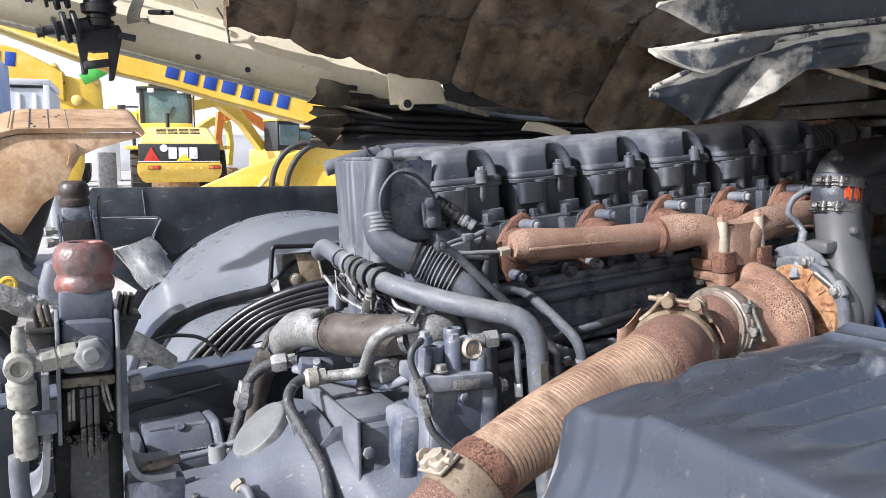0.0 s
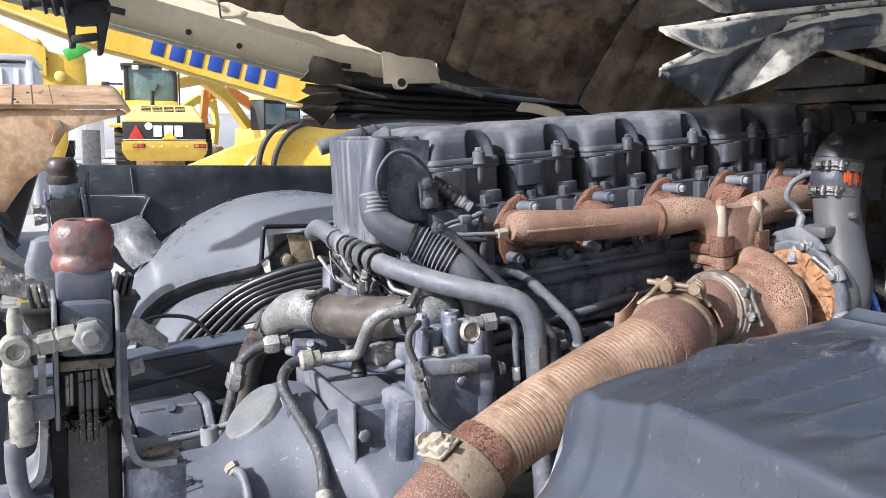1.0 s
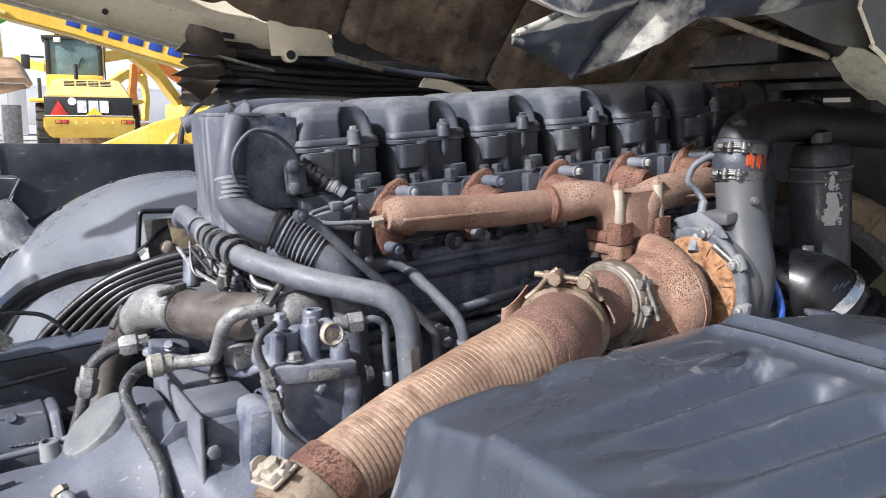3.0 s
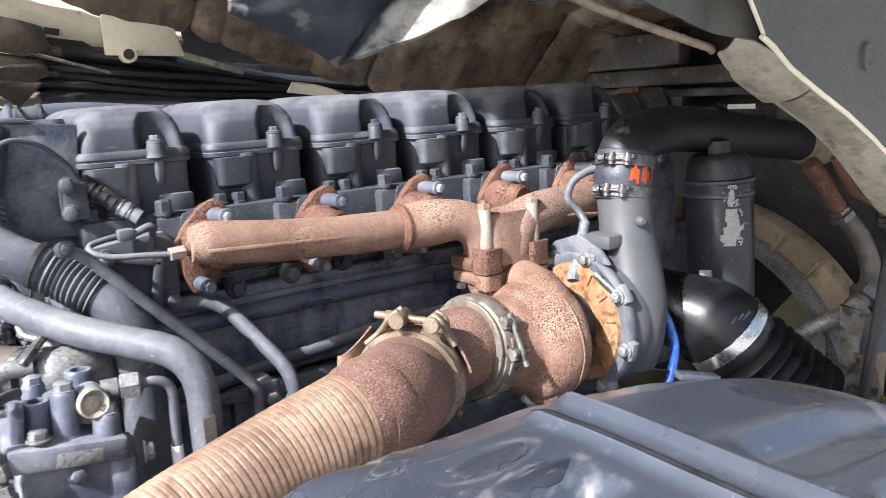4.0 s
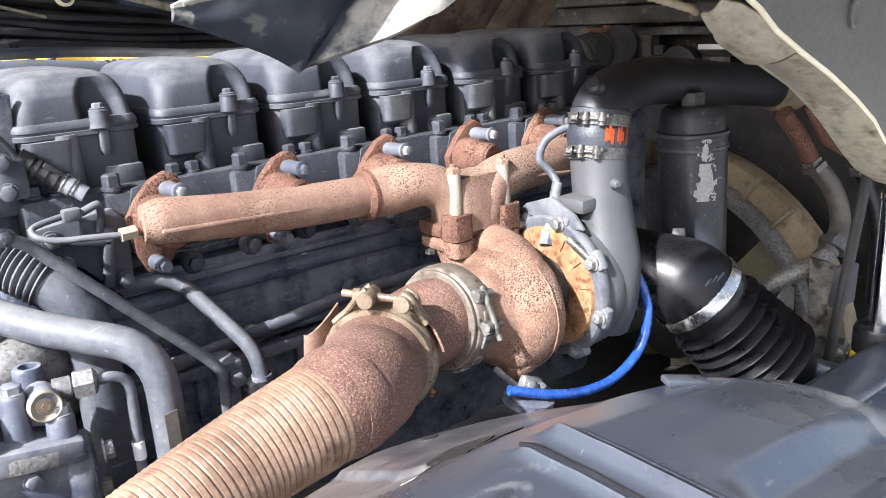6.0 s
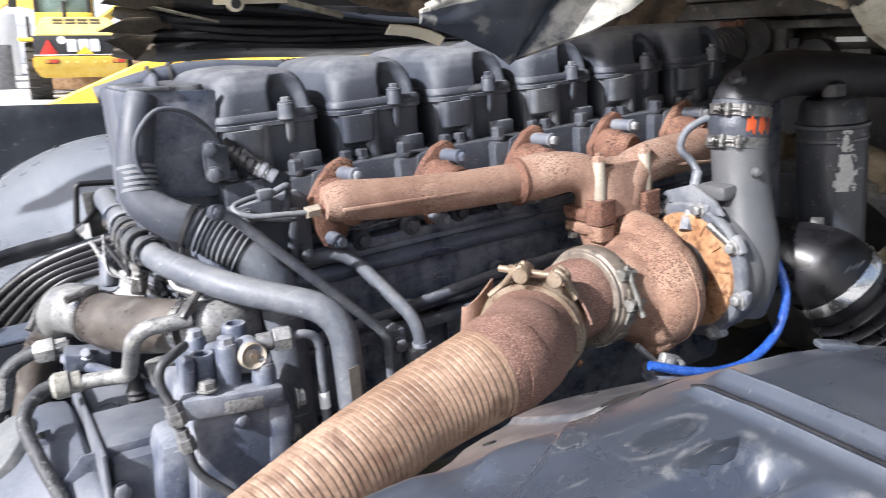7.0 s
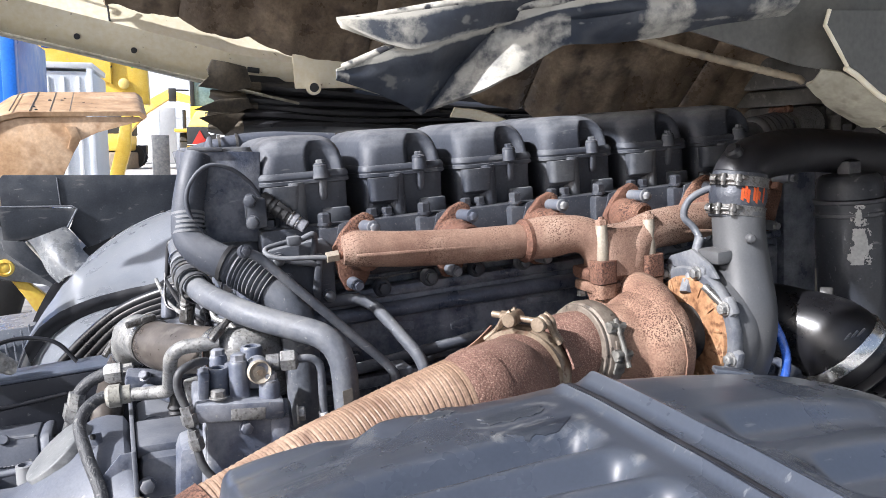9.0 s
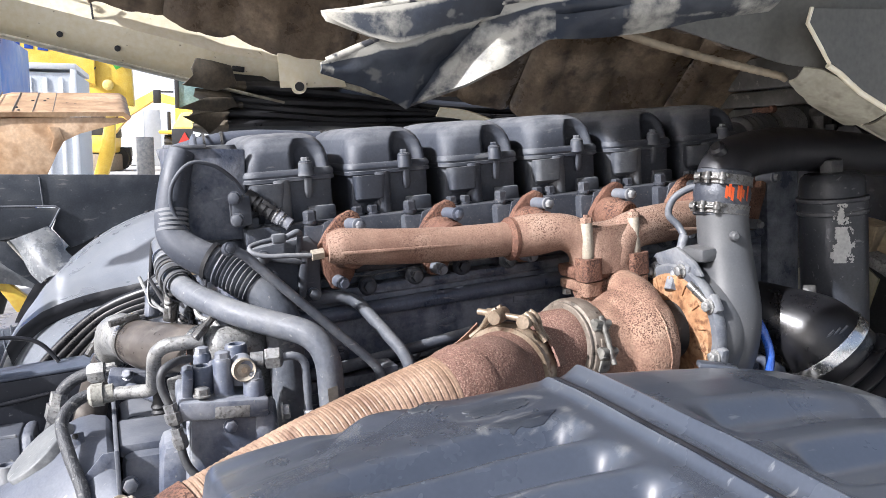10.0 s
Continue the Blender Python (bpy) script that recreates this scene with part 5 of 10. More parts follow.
loft(bm, [bell_ring(*row) for row in ((-0.16, 0.27, 0.265, 0, 0.72), (-0.19, 0.27, 0.265, 0, 0.72), (-0.20, 0.25, 0.240, 0, 0.72), (-0.27, 0.245, 0.232, 0, 0.72), (-0.30, 0.235, 0.225, 0, 0.72), (-0.31, 0.235, 0.235, 0.01, 0.75), (-0.325, 0.232, 0.262, 0.04, 0.86), (-0.345, 0.226, 0.268, 0.05, 0.92),
                                      (-0.365, 0.220, 0.266, 0.055, 0.94), (-0.382, 0.214, 0.259, 0.057, 0.95), (-0.398, 0.208, 0.250, 0.056, 0.95), (-0.418, 0.202, 0.2385, 0.050, 0.94), (-0.436, 0.196, 0.2240, 0.04, 0.92), (-0.452, 0.192, 0.208, 0.03, 0.88), (-0.468, 0.188, 0.195, 0.02, 0.84),
                                      (-0.486, 0.187, 0.1875, 0.01, 0.70), (-0.51, 0.188, 0.184, 0, 0.55), (-0.62, 0.186, 0.180, 0, 0.48), (-0.90, 0.17, 0.17, 0, 0.5))])
housing = part("housing", bm, CAST, gearbox)
bm = B()
box(bm, (-0.255, 0.02, -0.392), (0.09, 0.22, 0.035), 0.012)
box(bm, (-0.255, -0.09, -0.405), (0.10, 0.05, 0.03), 0.010)
box(bm, (-0.24, -0.13, -0.46), (0.065, 0.03, 0.05), 0.012)
part("top_pad", bm, CAST, gearbox)
# front block of the bell housing with its joint
bm = B()
box(bm, (-0.268, 0.0, -0.458), (0.088, 0.27, 0.215), 0.014, (0, 3, 0))
part("bell_front", bm, CAST, gearbox)
bm = B()
box(bm, (-0.266, -0.062, -0.350), (0.086, 0.11, 0.020), 0.006, (0, 3, 0))
part("bell_ledge", bm, CAST, gearbox)
bm = B()
box(bm, (-0.264, -0.139, -0.455), (0.062, 0.012, 0.10), 0.008, (0, 3, 0))
part("bell_pad", bm, CAST, gearbox)
bm = B()
box(bm, (-0.317, 0.0, -0.452), (0.006, 0.286, 0.235), 0.002, (0, 3, 0))
part("joint_flange", bm, CAST, gearbox, "joint flange with a pale edge")
for q in ((-0.300, -0.137, -0.385), (-0.238, -0.137, -0.39)):
    bm = B()
    hexbolt(bm, q, (0, -1, 0.1), 0.0085, 0.008, 1.35)
    part("housing_bolt", bm, CAST, gearbox)
for q, r in (((-0.282, 0.017, -0.362), 0.013), ((-0.247, 0.010, -0.372), 0.017)):
    bm = B()
    rev(bm, [(-0.012, r * 1.3), (0.012, r * 1.1), (0.014, r * 0.9), (0.004, r * 0.6), (0.003, r * 0.2)], q, (0, 0, 1), 20)
    part("lug", bm, CAST, gearbox)
bm = B()
box(bm, (-0.548, 0.040, -0.436), (0.046, 0.008, 0.014), 0.002, (0, 0, 14))
part("rib", bm, CAST, gearbox)
bm = B()
sweep(bm, smooth_path([(-0.62, 0.160, -0.446), (-0.54, 0.160, -0.440), (-0.49, 0.156, -0.437), (-0.44, 0.140, -0.425)]), 0.0055, 10)
part("edge_bead", bm, CAST, gearbox)
bm = B()
rev(bm, [(-0.02, 0.020), (0.004, 0.019), (0.012, 0.0155), (0.016, 0.009)], (-0.468, 0.0, -0.452), (0, -0.1, 1), 24)
part("hose_boss", bm, CAST, gearbox)
bm = B()
box(bm, (-0.366, -0.014, -0.368), (0.030, 0.048, 0.004), 0.001, (50, 0, 8))
drilled = part("drilled_plate", bm, GREY_DARK, gearbox, "dark drilled plate")
for q in ((-0.3685, -0.0255, -0.3785), (-0.3645, -0.0020, -0.3530)):
    bm = B()
    rev(bm, [(-0.001, 0.0042), (0.0028, 0.0042)], q, (0, -0.766, 0.643), 14)
    part("hole", bm, INK, drilled)
# round inspection cover, tilted
bm = B()
rev(bm, [(-0.012, 0.0545), (0.0015, 0.0535), (0.0035, 0.0520), (0.0042, 0.0495), (0.0046, 0.030), (0.0046, 0.010)], (-0.4175, 0.045, -0.3785), (-0.60, -0.05, 0.80), 48)
part("inspection_cover", bm, COVER_DUST, gearbox, "dusty grey round cover")
for p, ax, r in (((-0.473, 0.142, -0.432), (0, 0, 1), 0.0105), ((-0.25, 0.08, -0.372), (0, 0, 1), 0.012), ((-0.22, -0.04, -0.372), (0, 0, 1), 0.010), ((-0.30, -0.06, -0.385), (-0.2, -0.2, 1), 0.010)):
    bm = B()
    rev(bm, [(-0.02, r * 1.5), (0.008, r * 1.35), (0.009, r * 1.0), (0.0, r * 0.75), (-0.002, r * 0.2)], p, ax, 18)
    part("lug", bm, CAST, gearbox)
bm = B()
box(bm, (-0.548, -0.045, -0.441), (0.052, 0.040, 0.012), 0.003, (0, 0, 12))
pad = part("bolt_pad", bm, GREY_DARK, gearbox)
for q in ((-0.558, -0.050, -0.434), (-0.538, -0.040, -0.434)):
    bm = B()
    hexbolt(bm, q, (0, -0.1, 1), 0.0065, 0.007)
    part("bolt", bm, STEEL, pad)
# selector housing across the rear, with raised maker's mark as plain bars
sel = thing("gear_selector_housing", "grey cast shift actuator with raised lettering bars", "actuator", (-0.60, 0.15, -0.42))
bm = B()
box(bm, (-0.620, 0.175, -0.440), (0.060, 0.16, 0.05), 0.016, (0, 0, -8))
part("case", bm, CAST, sel)
bm = B()
box(bm, (-0.615, 0.11, -0.420), (0.058, 0.08, 0.03), 0.012, (0, 0, -8))
part("mark_pad", bm, CAST, sel)
bm = B()
box(bm, (-0.615, 0.00, -0.45), (0.11, 0.09, 0.05), 0.014, (0, 0, -8))
part("foot", bm, CAST, sel)
for i in range(6):
    bm = B()
    box(bm, (-0.606 + 0.0012 * i, 0.082 + 0.0105 * i, -0.4045), (0.009, 0.0060, 0.003), 0.0012, (0, 0, -8))
    part("raised_bar", bm, GREY, sel)
for q, r in (((-0.584, -0.055, -0.425), 0.011),):
    bm = B()
    hexbolt(bm, q, (0, -0.2, 1), r, r)
    part("case_bolt", bm, CAST, sel)
bm = B()
sweep(bm, smooth_path([(-0.64, -0.02, -0.47), (-0.645, -0.08, -0.50), (-0.65, -0.16, -0.58)]), 0.035, 22)
part("outlet", bm, CAST, sel)
# accumulator block behind it
acc = thing("valve_block", "grey box-shaped actuator with embossed bars", "actuator", (-0.52, 0.33, -0.5))
ACT = [(0.372, -0.56), (0.374, -0.434), (0.369, -0.424), (0.358, -0.4200), (0.320, -0.4160), (0.283, -0.4135), (0.268, -0.4135), (0.260, -0.4165), (0.254, -0.4235), (0.246, -0.4345), (0.237, -0.4490), (0.231, -0.4640), (0.229, -0.480), (0.229, -0.56)]
bm = B()
loft(bm, [[(x, 0.315 + (ay - 0.315) * f, az - 0.007 * (x + 0.575) / 0.115 - g) for ay, az in ACT] for x, f, g in ((-0.5775, 0.96, 0.004), (-0.5755, 0.99, 0.001), (-0.570, 1.0, 0.0), (-0.468, 1.0, 0.0), (-0.4655, 0.99, 0.001), (-0.464, 0.96, 0.004))])
part("case", bm, CAST, acc)
bm = B()
loft(bm, [[(x, 0.318 + (ay - 0.318) * f, az - 0.007 - g) for ay, az in ACT] for x, f, g in ((-0.466, 0.93, 0.006), (-0.458, 0.985, 0.001), (-0.454, 1.0, 0.0), (-0.448, 1.0, 0.0), (-0.444, 0.97, 0.003))])
part("end_frame", bm, CAST, acc)
bm = B()
sweep(bm, [(-0.568, 0.266, -0.4150), (-0.470, 0.266, -0.4212)], 0.0042, 8)
part("ridge", bm, CAST, acc)
bm = B()
rev(bm, [(-0.010, 0.0085), (0.006, 0.0085), (0.008, 0.007)], (-0.515, 0.262, -0.4180), (0, -0.8, 0.5), 18)
part("boss", bm, CAST, acc)
for i in range(8):
    bm = B()
    box(bm, (-0.522 + 0.0062 * i, 0.2365 - 0.0003 * i, -0.4555 - 0.0004 * i), (0.0042 if i != 4 else 0.002, 0.0025, 0.0055 if i % 3 else 0.0075), 0.0006, (30, 0, 0))
    part("embossed_bar", bm, CAST, acc)
bm = B()
box(bm, (-0.594, 0.305, -0.465), (0.030, 0.115, 0.075), 0.012)
part("side_case", bm, CAST, acc)
bm = B()
box(bm, (-0.594, 0.246, -0.462), (0.026, 0.020, 0.022), 0.008)
part("side_lug", bm, STEEL, acc)
bm = B()
rev(bm, [(0, 0.008), (0.012, 0.008), (0.013, 0.011), (0.03, 0.011), (0.03, 0.007), (0.045, 0.007)], (-0.444, 0.30, -0.444), (1, 0, 0), 14)
part("union", bm, MBLACK, acc)

PUMP = material("pump_paint", [(0.054, 0.064, 0.093), (0.073, 0.085, 0.118), (0.102, 0.115, 0.148)], 0.4, 0, 12, 260, 0.12, speck=(0.20, 0.196, 0.185), speck_scale=150, speck_at=0.70, dust_lit=(0.255, 0.266, 0.290), dust_lit_at=(0.45, 1.05), scuff_glint=(0.28, 0.28, 0.28), relief=0.5)
# ---- hydraulic valve with gauge-like cap ----
valve = thing("fuel_pump", "grey cast pump unit with unions and a round brass cap", "pump", (-0.17, -0.19, -0.45))
TILT = (0, 7, -3)
bm = B()
box(bm, (-0.180, -0.170, -0.360), (0.098, 0.100, 0.150), 0.007, TILT)
part("body", bm, PUMP, valve)
bm = B()
box(bm, (-0.226, -0.190, -0.370), (0.016, 0.050, 0.150), 0.006, TILT)
part("side_pillar", bm, PUMP, valve)
bm = B()
box(bm, (-0.140, -0.215, -0.352), (0.026, 0.020, 0.110), 0.006, TILT)
part("corner_post", bm, PUMP, valve)
bm = B()
box(bm, (-0.180, -0.172, -0.281), (0.108, 0.112, 0.024), 0.0045, TILT)
lid = part("top_plate", bm, PUMP, valve)
bm = B()
box(bm, (-0.175, -0.165, -0.455), (0.110, 0.110, 0.070), 0.014, TILT)
part("lower_body", bm, PUMP, valve)
bm = B()
box(bm, (-0.242, -0.135, -0.385), (0.045, 0.085, 0.110), 0.018, TILT)
part("side_housing", bm, PUMP, valve)
bm = B()
box(bm, (-0.1735, -0.2275, -0.2845), (0.042, 0.003, 0.0155), 0.0014, TILT)
part("name_plate", bm, ALU, lid, "blank worn plate")
bm = B()
hexbolt(bm, (-0.206, -0.214, -0.2620), (0.1, -0.05, 1), 0.0082, 0.008, 1.35)
part("plate_bolt", bm, ALU, lid)
bm = B()
hexbolt(bm, (-0.177, -0.2205, -0.304), (0.1, -1, 0), 0.0068, 0.006, 1.35)
part("body_screw", bm, PUMP, valve)
for p, r, h in (((-0.2015, -0.185, -0.268), 0.0138, 0.036), ((-0.178, -0.198, -0.270), 0.0125, 0.046), ((-0.1435, -0.208, -0.290), 0.0135, 0.036), ((-0.154, -0.150, -0.270), 0.0150, 0.050), ((-0.196, -0.140, -0.268), 0.0120, 0.040)):
    bm = B()
    rev(bm, [(0, r * 1.12), (0.004, r), (h - 0.003, r * 0.96), (h, r * 0.84), (h, r * 0.56), (h - 0.008, r * 0.5)], p, (0.05, 0, 1), 22)
    part("cylinder", bm, PUMP, valve)
for q, r in (((-0.1415, -0.208, -0.2540), 0.0092), ((-0.1755, -0.198, -0.2250), 0.0085), ((-0.194, -0.140, -0.2290), 0.0080), ((-0.215, -0.148, -0.2480), 0.0070)):
    bm = B()
    hexbolt(bm, q, (0.05, 0, 1), r, r * 0.9, 1.25)
    part("bolt", bm, PUMP, valve)
bm = B()
box(bm, (-0.2200, -0.192, -0.250), (0.013, 0.026, 0.040), 0.003, TILT)
box(bm, (-0.208, -0.158, -0.254), (0.030, 0.020, 0.030), 0.004, TILT)
box(bm, (-0.178, -0.152, -0.252), (0.026, 0.030, 0.030), 0.006, TILT)
part("rear_block", bm, PUMP, valve)
bm = B()
box(bm, (-0.150, -0.186, -0.250), (0.038, 0.032, 0.032), 0.008, (0, 7, -16))
rev(bm, [(0, 0.0148), (0.026, 0.0148), (0.028, 0.0135)], (-0.1515, -0.186, -0.2385), (-0.05, -1, -0.02), 24)
part("cap_seat", bm, PUMP, valve)
bm = B()
rev(bm, [(0, 0.0150), (0.007, 0.0150), (0.009, 0.0136), (0.0075, 0.0124), (0.006, 0.0085), (0.0068, 0.0074)], (-0.1530, -0.2085, -0.2393), (0.06, -1, 0.10), 36)
cap = part("round_cap", bm, SPACER, valve, "round tarnished aluminium cap")
bm = B()
rev(bm, [(0.005, 0.0042), (0.009, 0.0042)], (-0.1530, -0.2085, -0.2393), (0.06, -1, 0.10), 6)
part("centre_screw", bm, BRASS, cap)
bm = B()
rev(bm, [(0, 0.0105), (0.016, 0.0105), (0.0165, 0.0085), (0.020, 0.0085)], (-0.140, -0.192, -0.2345), (1, -0.22, 0.0), 18)
rev(bm, [(0.018, 0.0138), (0.020, 0.0145), (0.036, 0.0145), (0.038, 0.0125), (0.040, 0.0080)], (-0.140, -0.192, -0.2345), (1, -0.22, 0.0), 6)
un = part("union_nut", bm, ALU, valve)
part("delivery_line", tube([(-0.104, -0.200, -0.2345), (-0.088, -0.203, -0.2345), (-0.076, -0.204, -0.243), (-0.074, -0.205, -0.262), (-0.076, -0.206, -0.32), (-0.078, -0.206, -0.42)], 0.0054, 12), PIPE, un)
bm = B()
ring_band(bm, (-0.0762, -0.206, -0.318), (0, 0, 1), 0.0056, 0.020, 0.0006, 14)
part("white_tag", bm, CONT_WHITE, un)
bm = B()
rev(bm, [(-0.012, 0.036), (0.006, 0.036), (0.010, 0.030)], (-0.124, -0.186, -0.325), (1, -0.15, 0), 28)
part("flange", bm, PUMP, valve)
for q in ((-0.112, -0.214, -0.302), (-0.112, -0.180, -0.358)):
    bm = B()
    hexbolt(bm, q, (1, -0.2, 0), 0.0085, 0.008, 1.4)
    part("flange_bolt", bm, ALU, valve)
# coolant hose and its knees
hose = thing("coolant_hose", "brown-grey rubber coolant hose with worm clamps", "hose", (-0.22, 0.05, -0.30))
SLEEVE = material("oily_brown_hose", [(0.040, 0.034, 0.030), (0.075, 0.064, 0.056), (0.125, 0.108, 0.092)], 0.36, 0, 10, 180, 0.10, speck=(0.20, 0.185, 0.165), speck_scale=26, speck_at=0.66, soft=0.10)
bm = B()
path = smooth_path([(-0.180, -0.074, -0.239, 0.0300), (-0.195, -0.045, -0.243, 0.0325), (-0.224, 0.008, -0.250, 0.0360), (-0.252, 0.055, -0.253, 0.0365), (-0.270, 0.098, -0.252, 0.0335)], 8)
sweep(bm, path, [float(q[3]) for q in path], 30)
part("rubber_sleeve", bm, SLEEVE, hose)
bm = B()
path = smooth_path([(-0.264, 0.085, -0.252, 0.0320), (-0.281, 0.140, -0.252, 0.0345), (-0.293, 0.200, -0.262, 0.0345), (-0.300, 0.270, -0.290, 0.0325), (-0.303, 0.330, -0.324, 0.0300)], 8)
sweep(bm, path, [float(q[3]) for q in path], 28)
for v in bm.verts:
    v.co += 0.0016 * Vector((noise.noise(v.co * 45), noise.noise(v.co * 45 + Vector((7, 0, 0))), noise.noise(v.co * 45 + Vector((0, 7, 0)))))
part("metal_elbow", bm, ALU, hose, "pale oxidised aluminium elbow")
bm = B()
sweep(bm, smooth_path([(-0.303, 0.315, -0.318), (-0.322, 0.365, -0.355), (-0.350, 0.385, -0.415), (-0.380, 0.365, -0.52)]), 0.0285, 24)
part("lower_hose", bm, SLEEVE, hose)
bm = B()
path = smooth_path([(-0.186, -0.064, -0.240, 0.0285), (-0.156, -0.080, -0.239, 0.0300), (-0.130, -0.072, -0.246, 0.0325), (-0.112, -0.050, -0.268, 0.0335), (-0.106, -0.03, -0.31, 0.034)], 6)
sweep(bm, path, [float(q[3]) for q in path], 26)
part("thermostat_neck", bm, ALU, hose)
for c, ax, rr, sv in (((-0.184, -0.068, -0.2395), (0.5, -0.86, 0.05), 0.0318, (-0.006, -0.026, 0.028)), ((-0.267, 0.092, -0.252), (-0.35, 0.93, 0), 0.0350, (-0.004, 0.0, 0.038)), ((-0.3015, 0.305, -0.309), (-0.08, 0.82, -0.5), 0.0322, (-0.026, 0.0, 0.022))):
    bm = B()
    ring_band(bm, c, ax, rr, 0.011, 0.0016, 34)
    cl = part("worm_clamp", bm, SHINY if rr < 0.034 else STEEL, hose)
    bm = B()
    axis = Vector(ax).normalized()
    cv = Vector(c) + Vector(sv)
    turn = axis.cross(Vector(sv).normalized()).normalized()
    m = Matrix((axis, turn, axis.cross(turn))).transposed().to_4x4()
    box(bm, cv, (0.014, 0.024, 0.011), 0.003, m)
    rev(bm, [(0, 0.0055), (0.022, 0.0055)], cv - turn * 0.011, -turn, 8)
    part("worm_screw", bm, STEEL, cl)
    bm = B()
    out = Vector(sv).normalized()
    for k in range(9):
        a = radians(-14 - 5.2 * k)
        radial = out * math.cos(a) + turn * math.sin(a)
        box(bm, Vector(c) + radial * (rr + 0.0022), (0.0085, 0.0016, 0.0014), 0.0, Matrix((axis, radial.cross(axis), radial)).transposed().to_4x4())
    part("clamp_thread", bm, SHINY, cl)
# metal line that bends over the hose
pipe_thing("steel_line", "stained steel line bent above the gearbox", [(-0.186, -0.095, -0.222), (-0.236, -0.088, -0.222), (-0.250, -0.072, -0.236), (-0.256, -0.020, -0.300), (-0.270, 0.004, -0.306), (-0.330, 0.020, -0.305)], 0.0098, ALU, 0.022, 14)
pipe_thing("steel_line", "bent steel line joining the fittings", [(-0.19, -0.06, -0.31), (-0.215, -0.03, -0.33), (-0.26, 0.08, -0.335), (-0.31, 0.2, -0.335)], 0.0085, GREY_DARK, 0.03, 12)
# braided hoses in front of the gearbox
def hose_thing(name, label, pts, r, mat, fits=()):
    top = thing(name, label, "hose", pts[-1][:3])
    part("hose", tube(pts, r, 14, 6), mat, top)
    for c, ax, rr, ln, m in fits:
        bm = B()
        rev(bm, [(-ln / 2, rr), (-ln * 0.1, rr), (-ln * 0.1, rr * 1.25), (ln * 0.35, rr * 1.25), (ln / 2, rr * 0.9)], c, ax, 6 if m is not FITTING else 18)
        part("fitting", bm, m, top)
    return top


hose_thing("braided_hose", "worn braided hose curving down over the gearbox", [(-0.312, 0.018, -0.3045), (-0.352, 0.022, -0.306), (-0.378, -0.005, -0.326), (-0.372, -0.05, -0.360), (-0.358, -0.10, -0.41), (-0.372, -0.16, -0.46), (-0.385, -0.20, -0.50)], 0.0088, BRAID,
           (((-0.3246, 0.019, -0.3045), (-1, 0.1, 0), 0.0135, 0.034, FITTING), ((-0.374, -0.165, -0.464), (-0.2, -0.75, -0.6), 0.0125, 0.04, FITTING)))
hose_thing("black_hose", "black hose running down beside the gearbox", [(-0.30, 0.215, -0.325), (-0.345, 0.23, -0.325), (-0.385, 0.235, -0.345), (-0.405, 0.235, -0.39), (-0.43, 0.225, -0.45), (-0.46, 0.20, -0.50)], 0.0105, BRAID,
           (((-0.325, 0.225, -0.325), (-1, 0.1, 0), 0.015, 0.045, ALU), ((-0.400, 0.235, -0.375), (-0.3, 0, -1), 0.014, 0.05, ALU)))
hose_thing("breather_hose", "short pale grey hose stub on the gearbox", [(-0.475, -0.07, -0.42), (-0.468, -0.085, -0.425), (-0.468, -0.11, -0.45), (-0.485, -0.15, -0.50), (-0.50, -0.17, -0.55)], 0.008, PIPE, (((-0.478, -0.066, -0.417), (-0.3, 0.6, 0.6), 0.009, 0.016, SPACER),))
hose_thing("control_cable", "black control cable beside the pump", [(-0.212, -0.165, -0.226), (-0.2300, -0.205, -0.2165), (-0.2471, -0.216, -0.222), (-0.2514, -0.217, -0.241), (-0.2437, -0.220, -0.270), (-0.2393, -0.224, -0.303), (-0.2321, -0.230, -0.342), (-0.2033, -0.240, -0.376)], 0.0052, RUBBER_DUSTY, (((-0.2425, -0.2205, -0.276), (0.15, -0.1, -0.95), 0.0085, 0.026, ALU), ((-0.2385, -0.2245, -0.306), (0.15, -0.1, -0.95), 0.0075, 0.026, ALU)))
bm = B()
rev(bm, [(-0.02, 0.014), (0.0, 0.014), (0.004, 0.012), (0.008, 0.014), (0.012, 0.012), (0.016, 0.014), (0.020, 0.012), (0.026, 0.0095), (0.045, 0.009), (0.048, 0.006)], (-0.247, 0.010, -0.350), (0, 0, 1), 18)
single("sensor_switch", bm, MBLACK, "black ribbed sensor plug on the gearbox", "sensor", (-0.247, 0.010, -0.365))
bm = B()
plate(bm, [(-0.37, -0.40), (-0.33, -0.36), (-0.315, -0.36), (-0.305, -0.43), (-0.325, -0.48), (-0.36, -0.47)], "y", -0.075, 0.004, 0.001)
single("hose_bracket", bm, GREY_DARK, "flat grey bracket carrying the hose", "bracket", (-0.34, -0.075, -0.48))
